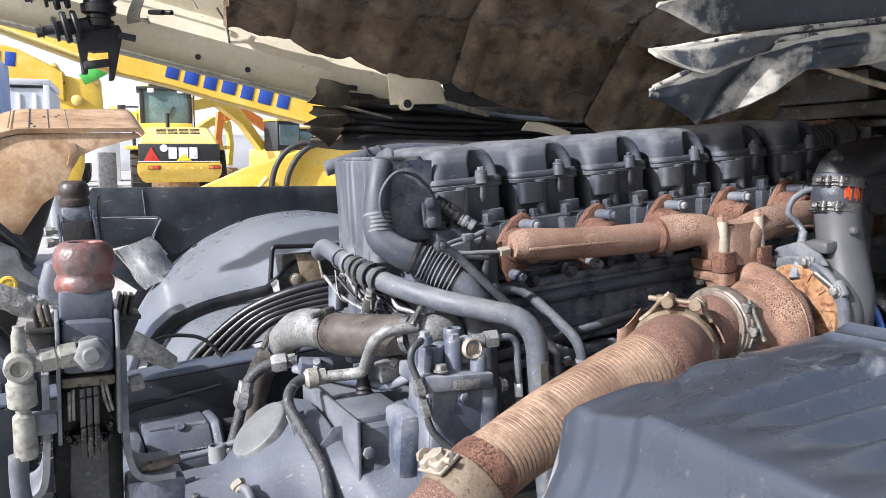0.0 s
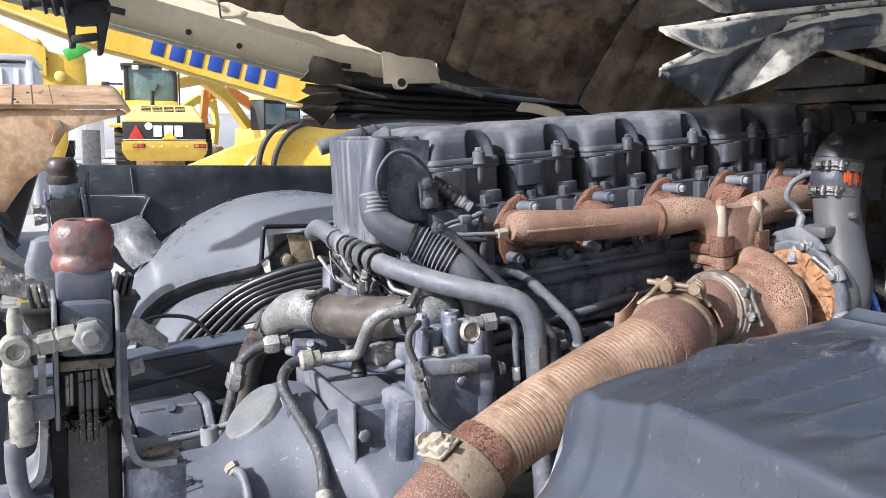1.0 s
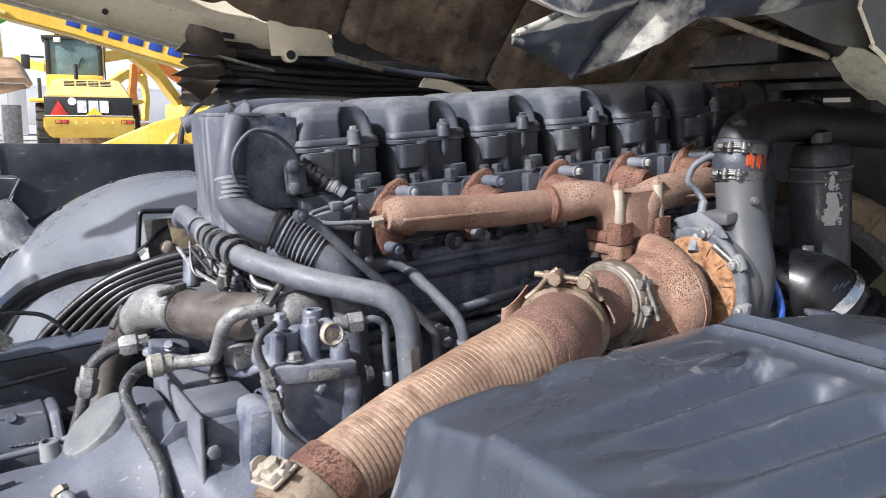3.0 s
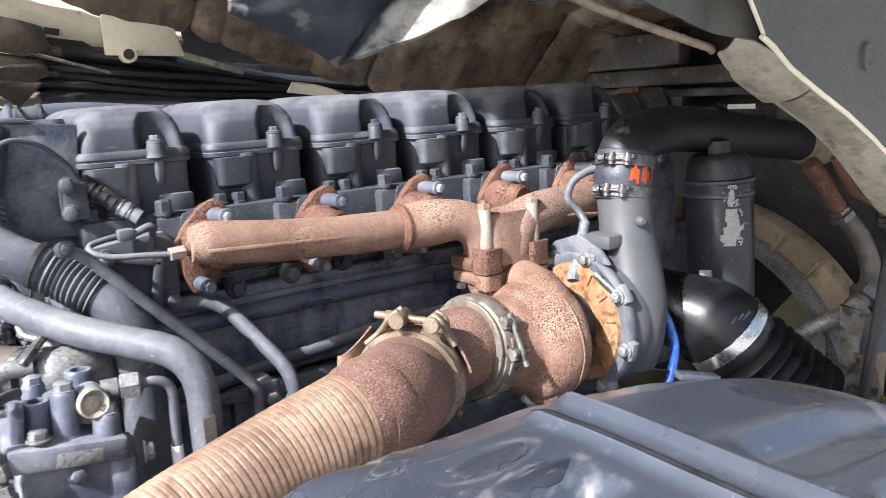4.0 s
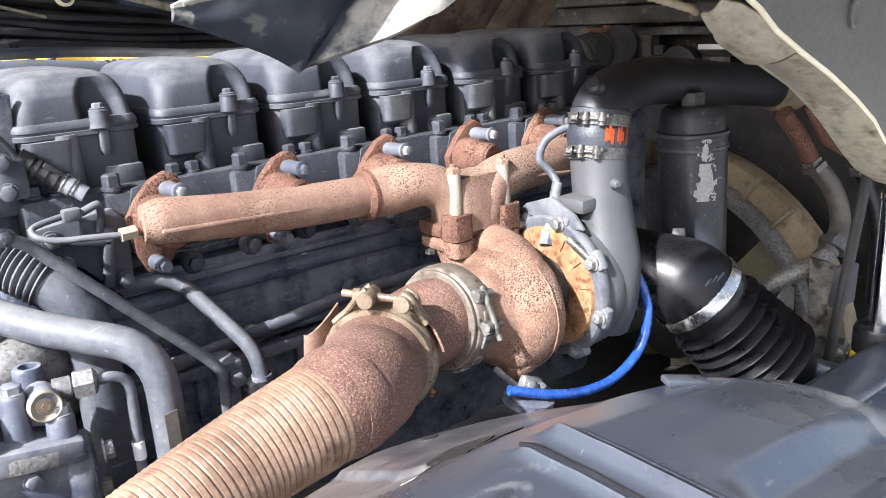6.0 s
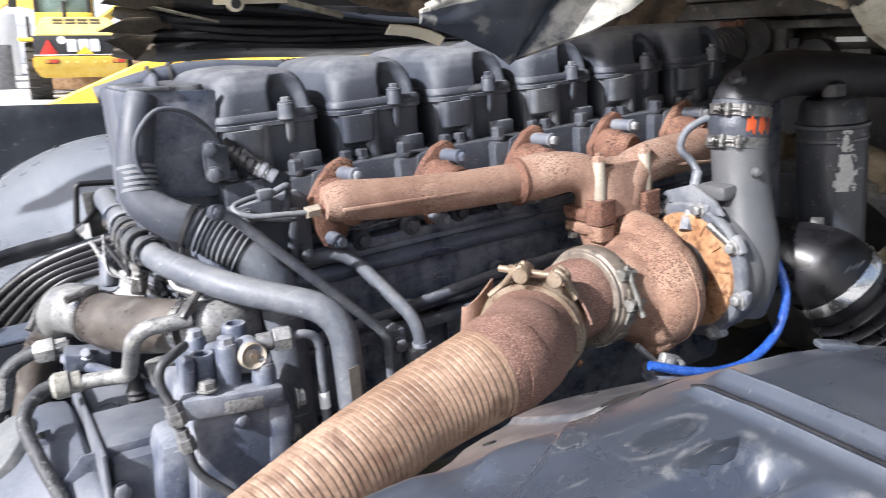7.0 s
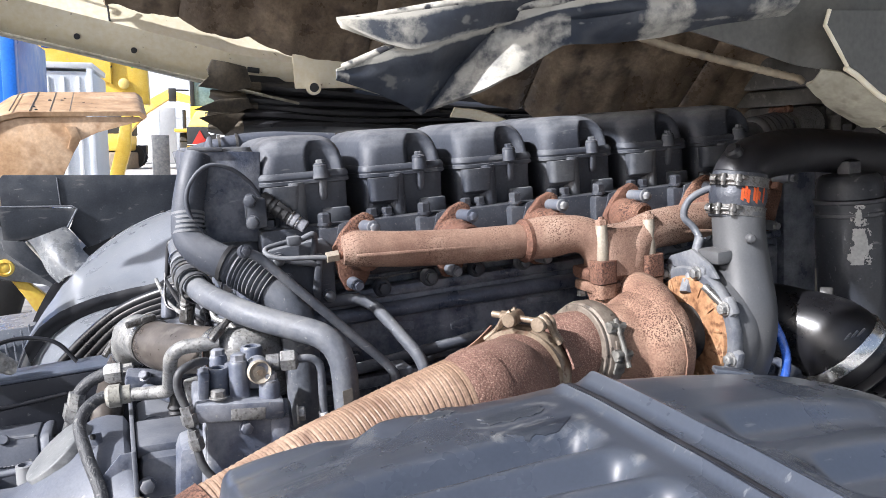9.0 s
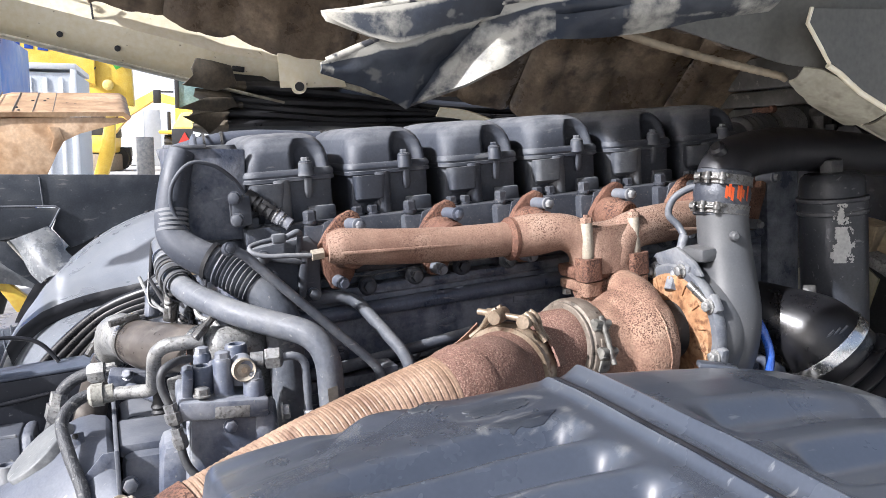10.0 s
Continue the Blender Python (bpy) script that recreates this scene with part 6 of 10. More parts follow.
# clutter of fittings between hoses and control box
fit_block = thing("fitting_block", "cluster of small grey pipe fittings and clips", "fitting", (-0.24, 0.06, -0.34))
for p, s, mt in (((-0.285, 0.15, -0.325), (0.06, 0.03, 0.03), GREY_DARK), ((-0.225, 0.10, -0.30), (0.03, 0.06, 0.03), GREY_DARK), ((-0.21, -0.03, -0.30), (0.05, 0.03, 0.03), ALU), ((-0.20, 0.12, -0.185), (0.03, 0.05, 0.05), ALU), ((-0.235, 0.15, -0.205), (0.02, 0.03, 0.05), GREY_DARK), ((-0.18, 0.06, -0.195), (0.035, 0.03, 0.04), CAST), ((-0.215, 0.035, -0.20), (0.02, 0.02, 0.035), STEEL)):
    bm = B()
    box(bm, p, s, 0.005, (random.uniform(-20, 20), random.uniform(-20, 20), random.uniform(-40, 40)))
    hexbolt(bm, (p[0], p[1] - s[1] / 2, p[2] + s[2] / 3), (-0.3, -0.6, 0.6), 0.007, 0.008)
    part("fitting", bm, mt, fit_block)
for i in range(4):
    bm = tube([(-0.25 + 0.014 * i, 0.16 - 0.03 * i, -0.165), (-0.235 + 0.02 * i, 0.11 - 0.03 * i, -0.20 - 0.006 * i), (-0.20 + 0.012 * i, 0.06 - 0.02 * i, -0.225), (-0.17 + 0.01 * i, 0.02 - 0.02 * i, -0.245)], 0.0032, 8)
    part("wire", bm, (ALU, RUBBER, GREY, RUBBER)[i], fit_block)

random.seed(21)
for i in range(7):
    x0, y0 = -0.235 + 0.012 * i, 0.14 - 0.022 * i
    bm = tube([(x0, y0, -0.155 - 0.004 * (i % 3)), (x0 + random.uniform(-0.01, 0.015), y0 - 0.03, -0.185 - random.uniform(0, 0.02)), (x0 + random.uniform(0.0, 0.03), y0 - 0.055, -0.205 - random.uniform(0, 0.02)), (x0 + random.uniform(0.01, 0.05), y0 - 0.08, -0.222 - random.uniform(0, 0.03))], 0.0022 + 0.001 * (i % 3), 8)
    part("wire", bm, (RUBBER, ALU, PLASTIC, RUBBER_DUSTY)[i % 4], fit_block)
for i, (q, ax) in enumerate((((-0.206, 0.150, -0.1465), (0, -1, -0.1)), ((-0.206, 0.085, -0.152), (0, -1, -0.1)), ((-0.203, 0.024, -0.158), (0.1, -1, -0.1)))):
    bm = B()
    cq = Vector(q) + Vector((-0.012, -0.004, -0.020))
    box(bm, cq, (0.012, 0.014, 0.010), 0.002, (20, 0, 30))
    sweep(bm, [cq, cq + Vector((-0.004, -0.004, -0.030))], 0.0025, 8)
    part("clip", bm, MBLACK if i % 2 else STEEL, fit_block)

# ---- chassis ----
rail = thing("chassis_rail", "dark steel chassis rail with grey top flange", "chassis", (-0.6, 0.42, -0.62), kind="structure")
bm = B()
box(bm, (-0.25, 0.383, -0.49), (2.6, 0.008, 0.27), 0.003)
part("web", bm, CHASSIS, rail)
bm = B()
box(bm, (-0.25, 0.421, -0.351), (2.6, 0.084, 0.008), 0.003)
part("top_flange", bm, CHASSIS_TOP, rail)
bm = B()
box(bm, (-0.25, 0.421, -0.629), (2.6, 0.084, 0.008), 0.003)
part("bottom_flange", bm, CHASSIS, rail)
bm = B()
box(bm, (-0.66, 0.53, -0.345), (0.07, 0.18, 0.02), 0.004)
part("mount_foot", bm, CHASSIS, rail)
bm = B()
sweep(bm, [Vector((-0.30, 0.44, -0.40)), Vector((-0.30, 0.60, -0.42)), Vector((-0.30, 0.90, -0.36))], 0.018, 12)
part("arch_arm", bm, CHASSIS, rail)
for hx in (-0.70, -0.33):
    bm = B()
    hexbolt(bm, (hx, 0.379, -0.385 - 0.03 * (hx == -0.595)), (0, -1, 0), 0.011, 0.010, 1.4)
    part("rail_bolt", bm, CHASSIS_TOP, rail)
near_rail = thing("chassis_rail", "dark steel chassis rail under the hose", "chassis", (-0.2, -0.42, -0.62), kind="structure")
bm = B()
box(bm, (-0.25, -0.47, -0.56), (2.6, 0.008, 0.24), 0.003)
part("web", bm, CHASSIS, near_rail)
bm = B()
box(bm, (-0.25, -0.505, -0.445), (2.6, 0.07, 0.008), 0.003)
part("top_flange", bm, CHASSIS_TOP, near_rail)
bm = B()
box(bm, (-0.66, -0.575, -0.46), (0.08, 0.13, 0.02), 0.004)
part("mount_foot", bm, CHASSIS, near_rail)
for i in range(3):
    hose_thing("air_line", "thin black air line on the chassis rail", [(-0.78, 0.36, -0.47 + 0.02 * i), (-0.68, 0.345, -0.44 + 0.012 * i), (-0.6, 0.35, -0.40 + 0.006 * i), (-0.5, 0.36, -0.39), (-0.42, 0.365, -0.385)], 0.0038, RUBBER)

# ---- bundle of black hoses by the far wheel arch ----
for i in range(5):
    o = 0.019 * i
    hose_thing("black_hose", "thick black hose in a bundle beside the wheel arch", [(-0.50 + o * 0.9, 0.60 - o * 0.3, -0.46), (-0.43 + o * 0.9, 0.58 - o * 0.3, -0.372 - o * 0.25), (-0.33 + o * 0.6, 0.54 - o * 0.3, -0.288 - o * 0.35), (-0.23 + o * 0.2, 0.49, -0.245 - o * 0.6), (-0.12, 0.45, -0.228 - o * 0.7), (0.02, 0.42, -0.225 - o * 0.7)], 0.0105, SHINY_RUBBER)

# ---- tilted cab above ----
SLOPE = -0.295


cab_rail = thing("cab_floor_beam", "cream-painted beam along the tilted cab's floor", "cab beam", (0.0, 0.70, 0.18), kind="structure")
bm = B()


def beam(u, v):
    x = -1.30 + 1.575 * u
    top, bot = 0.292 + SLOPE * x, 0.158 + SLOPE * x * (1 if x < -0.05 else 0.25)
    zz = lerp_table([(0, top), (0.12, top - 0.006), (0.45, 0.55 * top + 0.45 * bot), (0.58, 0.40 * top + 0.60 * bot), (1, bot)], v)
    yy = lerp_table([(0, 0.735), (0.10, 0.722), (0.45, 0.684), (0.52, 0.692), (1, 0.745)], v)
    return (x, yy, zz)


sheet(bm, beam, 48, 20, -0.03)
part("beam", bm, CREAM, cab_rail, "cream-painted pressed steel beam", angle=25)
bm = B()
box(bm, (-0.45, 0.715, 0.158 + 0.295 * 0.45 - 0.004), (1.2, 0.05, 0.006), 0.002, (0, math.degrees(math.atan(-SLOPE)), 0))
part("lower_flange", bm, CREAM_DIRTY_SHADED, cab_rail)
bm = B()
sweep(bm, smooth_path([(0.168, 0.74, 0.152), (0.156, 0.66, 0.150)]), 0.0165, 22)
part("cross_tube", bm, CREAM, cab_rail)
bm = B()
sweep(bm, [Vector((0.1575, 0.668, 0.1502)), Vector((0.156, 0.6575, 0.1500))], 0.0105, 18)
part("tube_bore", bm, MBLACK, cab_rail)
bm = B()
plate(bm, [(0.115, 0.15), (0.115, 0.235), (0.25, 0.22), (0.272, 0.145)], "y", 0.672, 0.006, 0.002)
part("end_gusset", bm, CREAM, cab_rail)
for hx in (-0.22, -0.33, -0.03, -0.52, -0.62, -0.76):
    bm = B()
    rev(bm, [(0, 0.0065), (0.003, 0.0065), (0.0035, 0.005)], (hx, 0.716, 0.175 + SLOPE * hx + 0.012), (0, -1, -0.1), 16)
    part("hole_plug", bm, MBLACK if hx > -0.4 else CREAM_DIRTY_SHADED, cab_rail)
bm = B()
box(bm, (0.03, 0.704, 0.200), (0.028, 0.006, 0.016), 0.002, (0, 10, 0))
part("slot", bm, MBLACK, cab_rail)
# inner side of the cab floor above the beam
bm = B()
sheet(bm, lambda u, v: (-1.30 + 1.18 * u, 0.733 - 0.05 * v, 0.288 + SLOPE * (-1.30 + 1.18 * u) + 0.20 * v), 24, 6, 0.01)
part("floor_side", bm, CREAM, cab_rail, "cream floor side panel")
bm = B()
sweep(bm, bent([(-0.62, 0.690, 0.50), (-0.40, 0.690, 0.432), (-0.335, 0.688, 0.41), (-0.325, 0.684, 0.385)], 0.02), 0.003, 8)
part("panel_seam", bm, CREAM_DIRTY_SHADED, cab_rail)
# thin lip that runs on to the front
bm = B()
box(bm, (0.325, 0.69, 0.133), (0.16, 0.012, 0.014), 0.003, (0, math.degrees(math.atan(0.30)), 0))
part("lip", bm, CREAM_DIRTY_SHADED, cab_rail)
bm = B()
sheet(bm, lambda u, v: (0.50 + 0.14 * u, 0.66 + 0.03 * v, 0.085 - 0.045 * u - 0.02 * v + 0.012 * math.sin(2.5 * u)), 8, 4, 0.004)
part("pressed_foot", bm, CREAM, cab_rail)
bm = B()
sweep(bm, bent([(-0.28, 0.693, 0.39), (-0.262, 0.6875, 0.352), (-0.262, 0.6855, 0.31)], 0.02), 0.0022, 8)
part("wire", bm, MBLACK, cab_rail)

# quilted insulation on the underside of the cab's floor
quilt = thing("cab_insulation", "grimy brown quilted insulation under the cab floor", "insulation", (0.3, 0.1, 0.2), kind="structure")


def quilt_at(u, v):
    x = -0.27 + 1.65 * u
    y = 0.69 - 1.25 * v
    z = 0.300 + SLOPE * x + lerp_table([(-0.62, 0.12), (-0.50, 0.22), (-0.38, 0.30), (-0.25, 0.33), (0.30, 0.33), (0.45, 0.26), (0.58, 0.13), (0.69, 0.0)], y)
    sag = 0.030 * math.sin(math.pi * min(1, max(0, v * 1.02))) * (0.7 + 0.5 * math.sin(x * 9 + 1))
    seam_x = abs(((x + 0.05 + 0.10 * y) / 0.41) % 1.0 - 0.5) * 2
    seam_y = abs(((y + 0.16 * x) / 0.31) % 1.0 - 0.5) * 2
    puff = 0.024 * (1 - seam_x ** 14) * (1 - seam_y ** 10)
    cre = 0.012 * noise.noise(Vector((x * 8, y * 4, 0.3))) + 0.016 * noise.noise(Vector((x * 15, y * 1.6, 4.3))) + 0.010 * noise.noise(Vector((x * 24, y * 6 + 3, 0.7))) + 0.003 * noise.noise(Vector((x * 60, y * 30, 1.7)))
    return (x, y, z - puff - sag * 0.6 + cre)


bm = B()
sheet(bm, quilt_at, 210, 100, -0.02)
part("blanket", bm, QUILT, quilt, angle=75)
# steel floor above the insulation closes the cab
bm = B()
box(bm, (0.62, 0.07, 0.53), (1.6, 1.3, 0.02), 0.004, (0, math.degrees(math.atan(0.295)), 0))
part("floor_pan", bm, CREAM_DIRTY_SHADED, quilt)

# black gaiter that hangs below the far beam
gaiter = thing("rubber_gaiter", "black folded rubber gaiter below the cab beam", "gaiter", (0.2, 0.76, 0.05))
for i, (z0, tip, tw) in enumerate(((0.178, -0.028, 0.035), (0.152, -0.064, 0.032), (0.126, -0.040, 0.026), (0.108, -0.074, 0.024), (0.080, -0.077, 0.034))):
    bm = B()

    def fold(u, v, z0=z0, tip=tip, tw=tw):
        x = tip + 0.80 * u ** 1.15
        open_ = math.sin(math.pi * v) * 0.5 + 0.0
        reach = 0.060 * (1 - 0.4 * u)
        y = 0.735 + 0.03 * v - reach * math.sin(math.pi * v) * min(1, 0.25 + 3 * u)
        z = z0 - (0.050 + 0.085 * max(0, z0 - 0.080) / 0.12) * u ** 0.9 + tw * (0.5 - v) * (0.35 + min(1, 6 * u)) * (1 - 0.45 * u) + 0.004 * math.sin(9 * u + z0 * 60)
        return (x, y, z)
    sheet(bm, fold, 26, 10, 0.004)
    part("fold", bm, BLACKRUB, gaiter)
    bm = B()
    sheet(bm, lambda u, v, fold=fold: tuple(Vector(fold(u * 0.13, v)) + Vector((-0.004, -0.006, 0))), 6, 10, 0.003)
    part("worn_edge", bm, BELLOWTIP, gaiter, "brown worn rubber edge")
# torn pointed ends of the folds
for outline, y in (([(-0.066, 0.222), (-0.078, 0.200), (-0.072, 0.186), (-0.101, 0.166), (-0.060, 0.158), (-0.030, 0.150), (0.020, 0.160), (0.012, 0.205), (-0.030, 0.215)], 0.668),
                   ([(-0.115, 0.116), (-0.085, 0.126), (-0.050, 0.138), (0.010, 0.136), (0.020, 0.116), (-0.020, 0.104), (-0.070, 0.110)], 0.690),
                   ([(-0.108, 0.098), (-0.060, 0.104), (0.000, 0.102), (-0.016, 0.086), (-0.034, 0.068), (-0.054, 0.056), (-0.066, 0.074)], 0.676)):
    bm = B()
    plate(bm, outline, "y", y, 0.005, 0.0015)
    for v in bm.verts:
        v.co.y += 0.25 * (v.co.x + 0.05) + 0.010 * math.sin(40 * v.co.x + 30 * v.co.z)
    part("torn_end", bm, BELLOWTIP, gaiter, "brown torn rubber end")
bm = B()
plate(bm, [(-0.038, 0.228), (0.05, 0.205), (0.11, 0.165), (0.11, 0.14), (0.02, 0.175), (-0.03, 0.19)], "y", 0.716, 0.008, 0.002)
part("hanger", bm, GRIME, gaiter)
bm = B()
box(bm, (0.50, 0.80, 0.085), (0.84, 0.02, 0.09), 0.006, (0, 4, 0))
part("backing", bm, BLACKRUB, gaiter)

bm = B()
sheet(bm, lambda u, v: (0.12 + 1.25 * u, 0.83, (0.34 + SLOPE * (0.12 + 1.25 * u)) * (1 - v) + (0.10 - 0.05 * u) * v if 0.34 + SLOPE * (0.12 + 1.25 * u) > 0.10 - 0.05 * u else 0.10 - 0.05 * u + 0.04 * (1 - v)), 24, 4, 0.006)
part("upper_skirt", bm, BLACKRUB, gaiter, "black rubber skirt")

# worn rubber flaps at the near side of the cab
PALE_EDGE = material("scuffed_rubber_edge", [(0.16, 0.155, 0.14), (0.34, 0.325, 0.28), (0.48, 0.46, 0.40)], 0.6, 0, 40, 150, 0.4, speck=(0.03, 0.03, 0.035), speck_scale=60, speck_at=0.60)
flap = thing("rubber_wheel_arch_flap", "worn black rubber flap with pale scuffed edges", "rubber flap", (0.1, -0.6, 0.10))


def flap_wear_shade(u, v):
    """Dust and painted light on the rolled top edge and the faces that look up; dark rubber and painted shade in the
    folds.
    """
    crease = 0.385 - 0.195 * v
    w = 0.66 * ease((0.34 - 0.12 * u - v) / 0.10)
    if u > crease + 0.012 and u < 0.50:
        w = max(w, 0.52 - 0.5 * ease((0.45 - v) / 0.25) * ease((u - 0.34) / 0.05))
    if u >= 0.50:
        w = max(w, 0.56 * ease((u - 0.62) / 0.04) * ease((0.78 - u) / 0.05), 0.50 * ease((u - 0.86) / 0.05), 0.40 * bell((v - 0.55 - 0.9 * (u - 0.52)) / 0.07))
    # the crease is darkened to paint in the shade of its fold
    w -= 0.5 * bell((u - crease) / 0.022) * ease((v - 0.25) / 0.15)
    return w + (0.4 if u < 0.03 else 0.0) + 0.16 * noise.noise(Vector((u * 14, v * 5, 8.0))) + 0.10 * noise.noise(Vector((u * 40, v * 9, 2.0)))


def near_flap(u, v):
    x = -0.118 + 0.40 * u
    top = lerp_table([(0, 0.101), (0.24, 0.136), (0.42, 0.146), (0.75, 0.152), (1, 0.150)], u)
    bot = lerp_table([(0, 0.096), (0.09, 0.082), (0.19, 0.062), (0.30, 0.076), (0.475, 0.110), (0.56, 0.113), (0.70, 0.116), (0.82, 0.124), (1, 0.13)], u)
    z = top + (bot - top) * v
    # a valley runs from the low corner up to the top edge; beyond it the rubber bulges out
    d = (u - (0.385 - 0.195 * v)) / (0.17 if u > 0.385 - 0.195 * v else 0.20)
    y = -0.578 - 0.055 * u + 0.026 * max(0.0, 1 - abs(d)) ** 1.3 * min(1.0, 0.25 + 1.4 * v)
    y -= 0.016 * math.sin(math.pi * v) * ease((u - 0.45) / 0.2) + 0.008 * ease((v - 0.30) / 0.12) * ease((u - 0.46) / 0.1) * math.sin(9 * u)
    y += 0.0035 * noise.noise(Vector((x * 34, z * 50, 1)))
    return (x, y, z)


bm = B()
wear_sheet(bm, near_flap, 130, 40, 0.004, flap_wear_shade)
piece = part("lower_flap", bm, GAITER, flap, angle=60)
bm = B()
sweep(bm, [Vector(near_flap(0.012 + i / 40 * 0.98, 0)) + Vector((0, -0.002, -0.001)) for i in range(41)], 0.0032, 10)
part("rolled_edge", bm, PALE_EDGE, piece, "pale scuffed rubber edge")


def upper_flap(u, v):
    x = -0.112 + 0.42 * u
    top = lerp_table([(0, 0.138), (0.2, 0.148), (0.42, 0.155), (0.75, 0.164), (1, 0.17)], u)
    bot = lerp_table([(0, 0.132), (0.08, 0.118), (0.13, 0.112), (0.25, 0.126), (0.45, 0.146), (1, 0.155)], u)
    return (x, -0.572 - 0.05 * u - 0.012 * math.sin(6 * u + v), top + (bot - top) * v)


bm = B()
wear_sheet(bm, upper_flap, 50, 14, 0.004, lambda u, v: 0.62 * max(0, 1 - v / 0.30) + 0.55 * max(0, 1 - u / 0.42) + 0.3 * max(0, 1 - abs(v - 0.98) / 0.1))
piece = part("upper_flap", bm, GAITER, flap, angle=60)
bm = B()
sweep(bm, [Vector(upper_flap(0.012 + i / 40 * 0.98, 0)) + Vector((0, -0.002, -0.001)) for i in range(41)], 0.0032, 10)
part("rolled_edge", bm, PALE_EDGE, piece, "pale scuffed rubber edge")
bm = B()
wear_sheet(bm, lambda u, v: (-0.092 + 0.46 * u, -0.567 - 0.05 * u + 0.004 * v, 0.188 + 0.02 * u - 0.042 * v * min(1, 0.06 + 7 * u) * (1 - 0.35 * u) + 0.003 * math.sin(8 * u)), 40, 10, 0.004, lambda u, v: 0.6 * max(0, 1 - u / 0.35) + 0.3 * max(0, v - 0.6))
part("top_flap", bm, GAITER, flap, angle=60)

# cream body panel of the near wheel arch and cab side
body = thing("cab_side_panel", "cream cab side panel with folded lower edge", "cab panel", (0.35, -0.63, 0.06), kind="structure")


def body_edge(x):
    """Lower edge of the folded flange."""
    return lerp_table([(0.05, 0.205), (0.30, 0.134), (0.485, 0.087), (0.523, 0.057), (0.574, 0.031), (0.629, 0.004), (0.689, -0.023), (0.755, -0.064), (0.83, -0.120), (0.88, -0.154), (0.945, -0.182), (1.05, -0.205)], x)


def rim_z(x):
    """The fold from which the side panel rises."""
    return lerp_table([(0.05, 0.208), (0.30, 0.136), (0.47, 0.089), (0.503, 0.080), (0.543, 0.050), (0.5955, 0.0240), (0.667, -0.009), (0.732, -0.044), (0.783, -0.076), (0.821, -0.110), (0.90, -0.165), (1.05, -0.22)], x)


def rim_y(x):
    return lerp_table([(0.05, -0.478), (0.30, -0.472), (0.47, -0.468), (0.515, -0.494), (1.05, -0.500)], x)


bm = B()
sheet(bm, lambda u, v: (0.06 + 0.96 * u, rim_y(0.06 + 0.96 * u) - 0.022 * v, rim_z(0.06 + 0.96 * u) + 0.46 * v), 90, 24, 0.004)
part("outer_skin", bm, PANEL_CREAM, body, "grey-cream side panel, darkened as in shade")
# out-of-view sill, added only to keep sun and sky off the panel
bm = B()
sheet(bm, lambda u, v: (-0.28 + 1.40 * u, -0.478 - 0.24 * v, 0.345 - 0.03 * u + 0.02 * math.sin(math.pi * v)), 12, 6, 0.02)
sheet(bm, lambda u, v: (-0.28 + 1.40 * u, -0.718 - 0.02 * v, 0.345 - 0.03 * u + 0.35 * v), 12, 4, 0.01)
part("shade_sill", bm, CREAM, body, "unseen cream sill added to shade the side panel")
bm = B()
rim_run = [0.497 + 0.503 * i / 30 for i in range(31)]
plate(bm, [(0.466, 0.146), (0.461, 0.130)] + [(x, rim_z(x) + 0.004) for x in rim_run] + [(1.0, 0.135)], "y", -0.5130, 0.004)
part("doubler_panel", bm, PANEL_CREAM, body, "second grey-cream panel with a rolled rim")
bm = B()
sweep(bm, [Vector((x, -0.5100 + 0.004 * ease((0.52 - x) / 0.05), rim_z(x) + 0.001)) for x in rim_run], 0.0036, 10)
sweep(bm, [Vector((0.468, -0.5125, 0.147)), Vector((0.4615, -0.5125, 0.130)), Vector((0.497, -0.5105, rim_z(0.497) + 0.003))], 0.0024, 8)
part("rolled_rim", bm, CREAM, body)
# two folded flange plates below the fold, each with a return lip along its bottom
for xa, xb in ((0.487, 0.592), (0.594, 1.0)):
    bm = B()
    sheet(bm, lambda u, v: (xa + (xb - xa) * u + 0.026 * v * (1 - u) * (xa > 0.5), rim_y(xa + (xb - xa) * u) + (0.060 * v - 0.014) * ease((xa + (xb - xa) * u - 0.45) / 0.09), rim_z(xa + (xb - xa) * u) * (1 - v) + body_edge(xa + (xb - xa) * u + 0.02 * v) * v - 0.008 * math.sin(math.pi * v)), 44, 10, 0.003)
    part("inner_flange", bm, CREAM_DIRTY_SHADED, body, "dirty cream folded flange")
    bm = B()
    sweep(bm, [Vector((x + 0.02, -0.449, body_edge(x + 0.02))) for x in (xa + (xb - xa) * i / 30 for i in range(31))], 0.0032, 10)
    part("return_lip", bm, CREAM_DIRTY_SHADED, body)
bm = B()
sweep(bm, smooth_path([(0.588, -0.500, rim_z(0.588) - 0.002), (0.596, -0.480, 0.018), (0.618, -0.452, 0.010)]), 0.0026, 8)
part("flange_joint", bm, CREAM, body)
bm = B()
loft(bm, [[(0.700 + f * 0.010 * math.cos(2 * math.pi * i / 20), -0.5130 - h, 0.058 + f * 0.017 * math.sin(2 * math.pi * i / 20)) for i in range(20)] for f, h in ((1.0, -0.002), (1.0, 0.0045), (0.85, 0.0060), (0.6, 0.0035))])
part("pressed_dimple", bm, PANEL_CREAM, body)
bm = B()
cord = [Vector((0.14 + 0.35 * i / 60, -0.452, body_edge(0.14 + 0.35 * i / 60) - 0.012 - 0.004 * math.sin(math.pi * i / 60))) for i in range(61)]
sweep(bm, cord, [0.0042 + 0.0008 * (i % 2) for i in range(61)], 10)
part("braided_cord", bm, SHROUD, body)

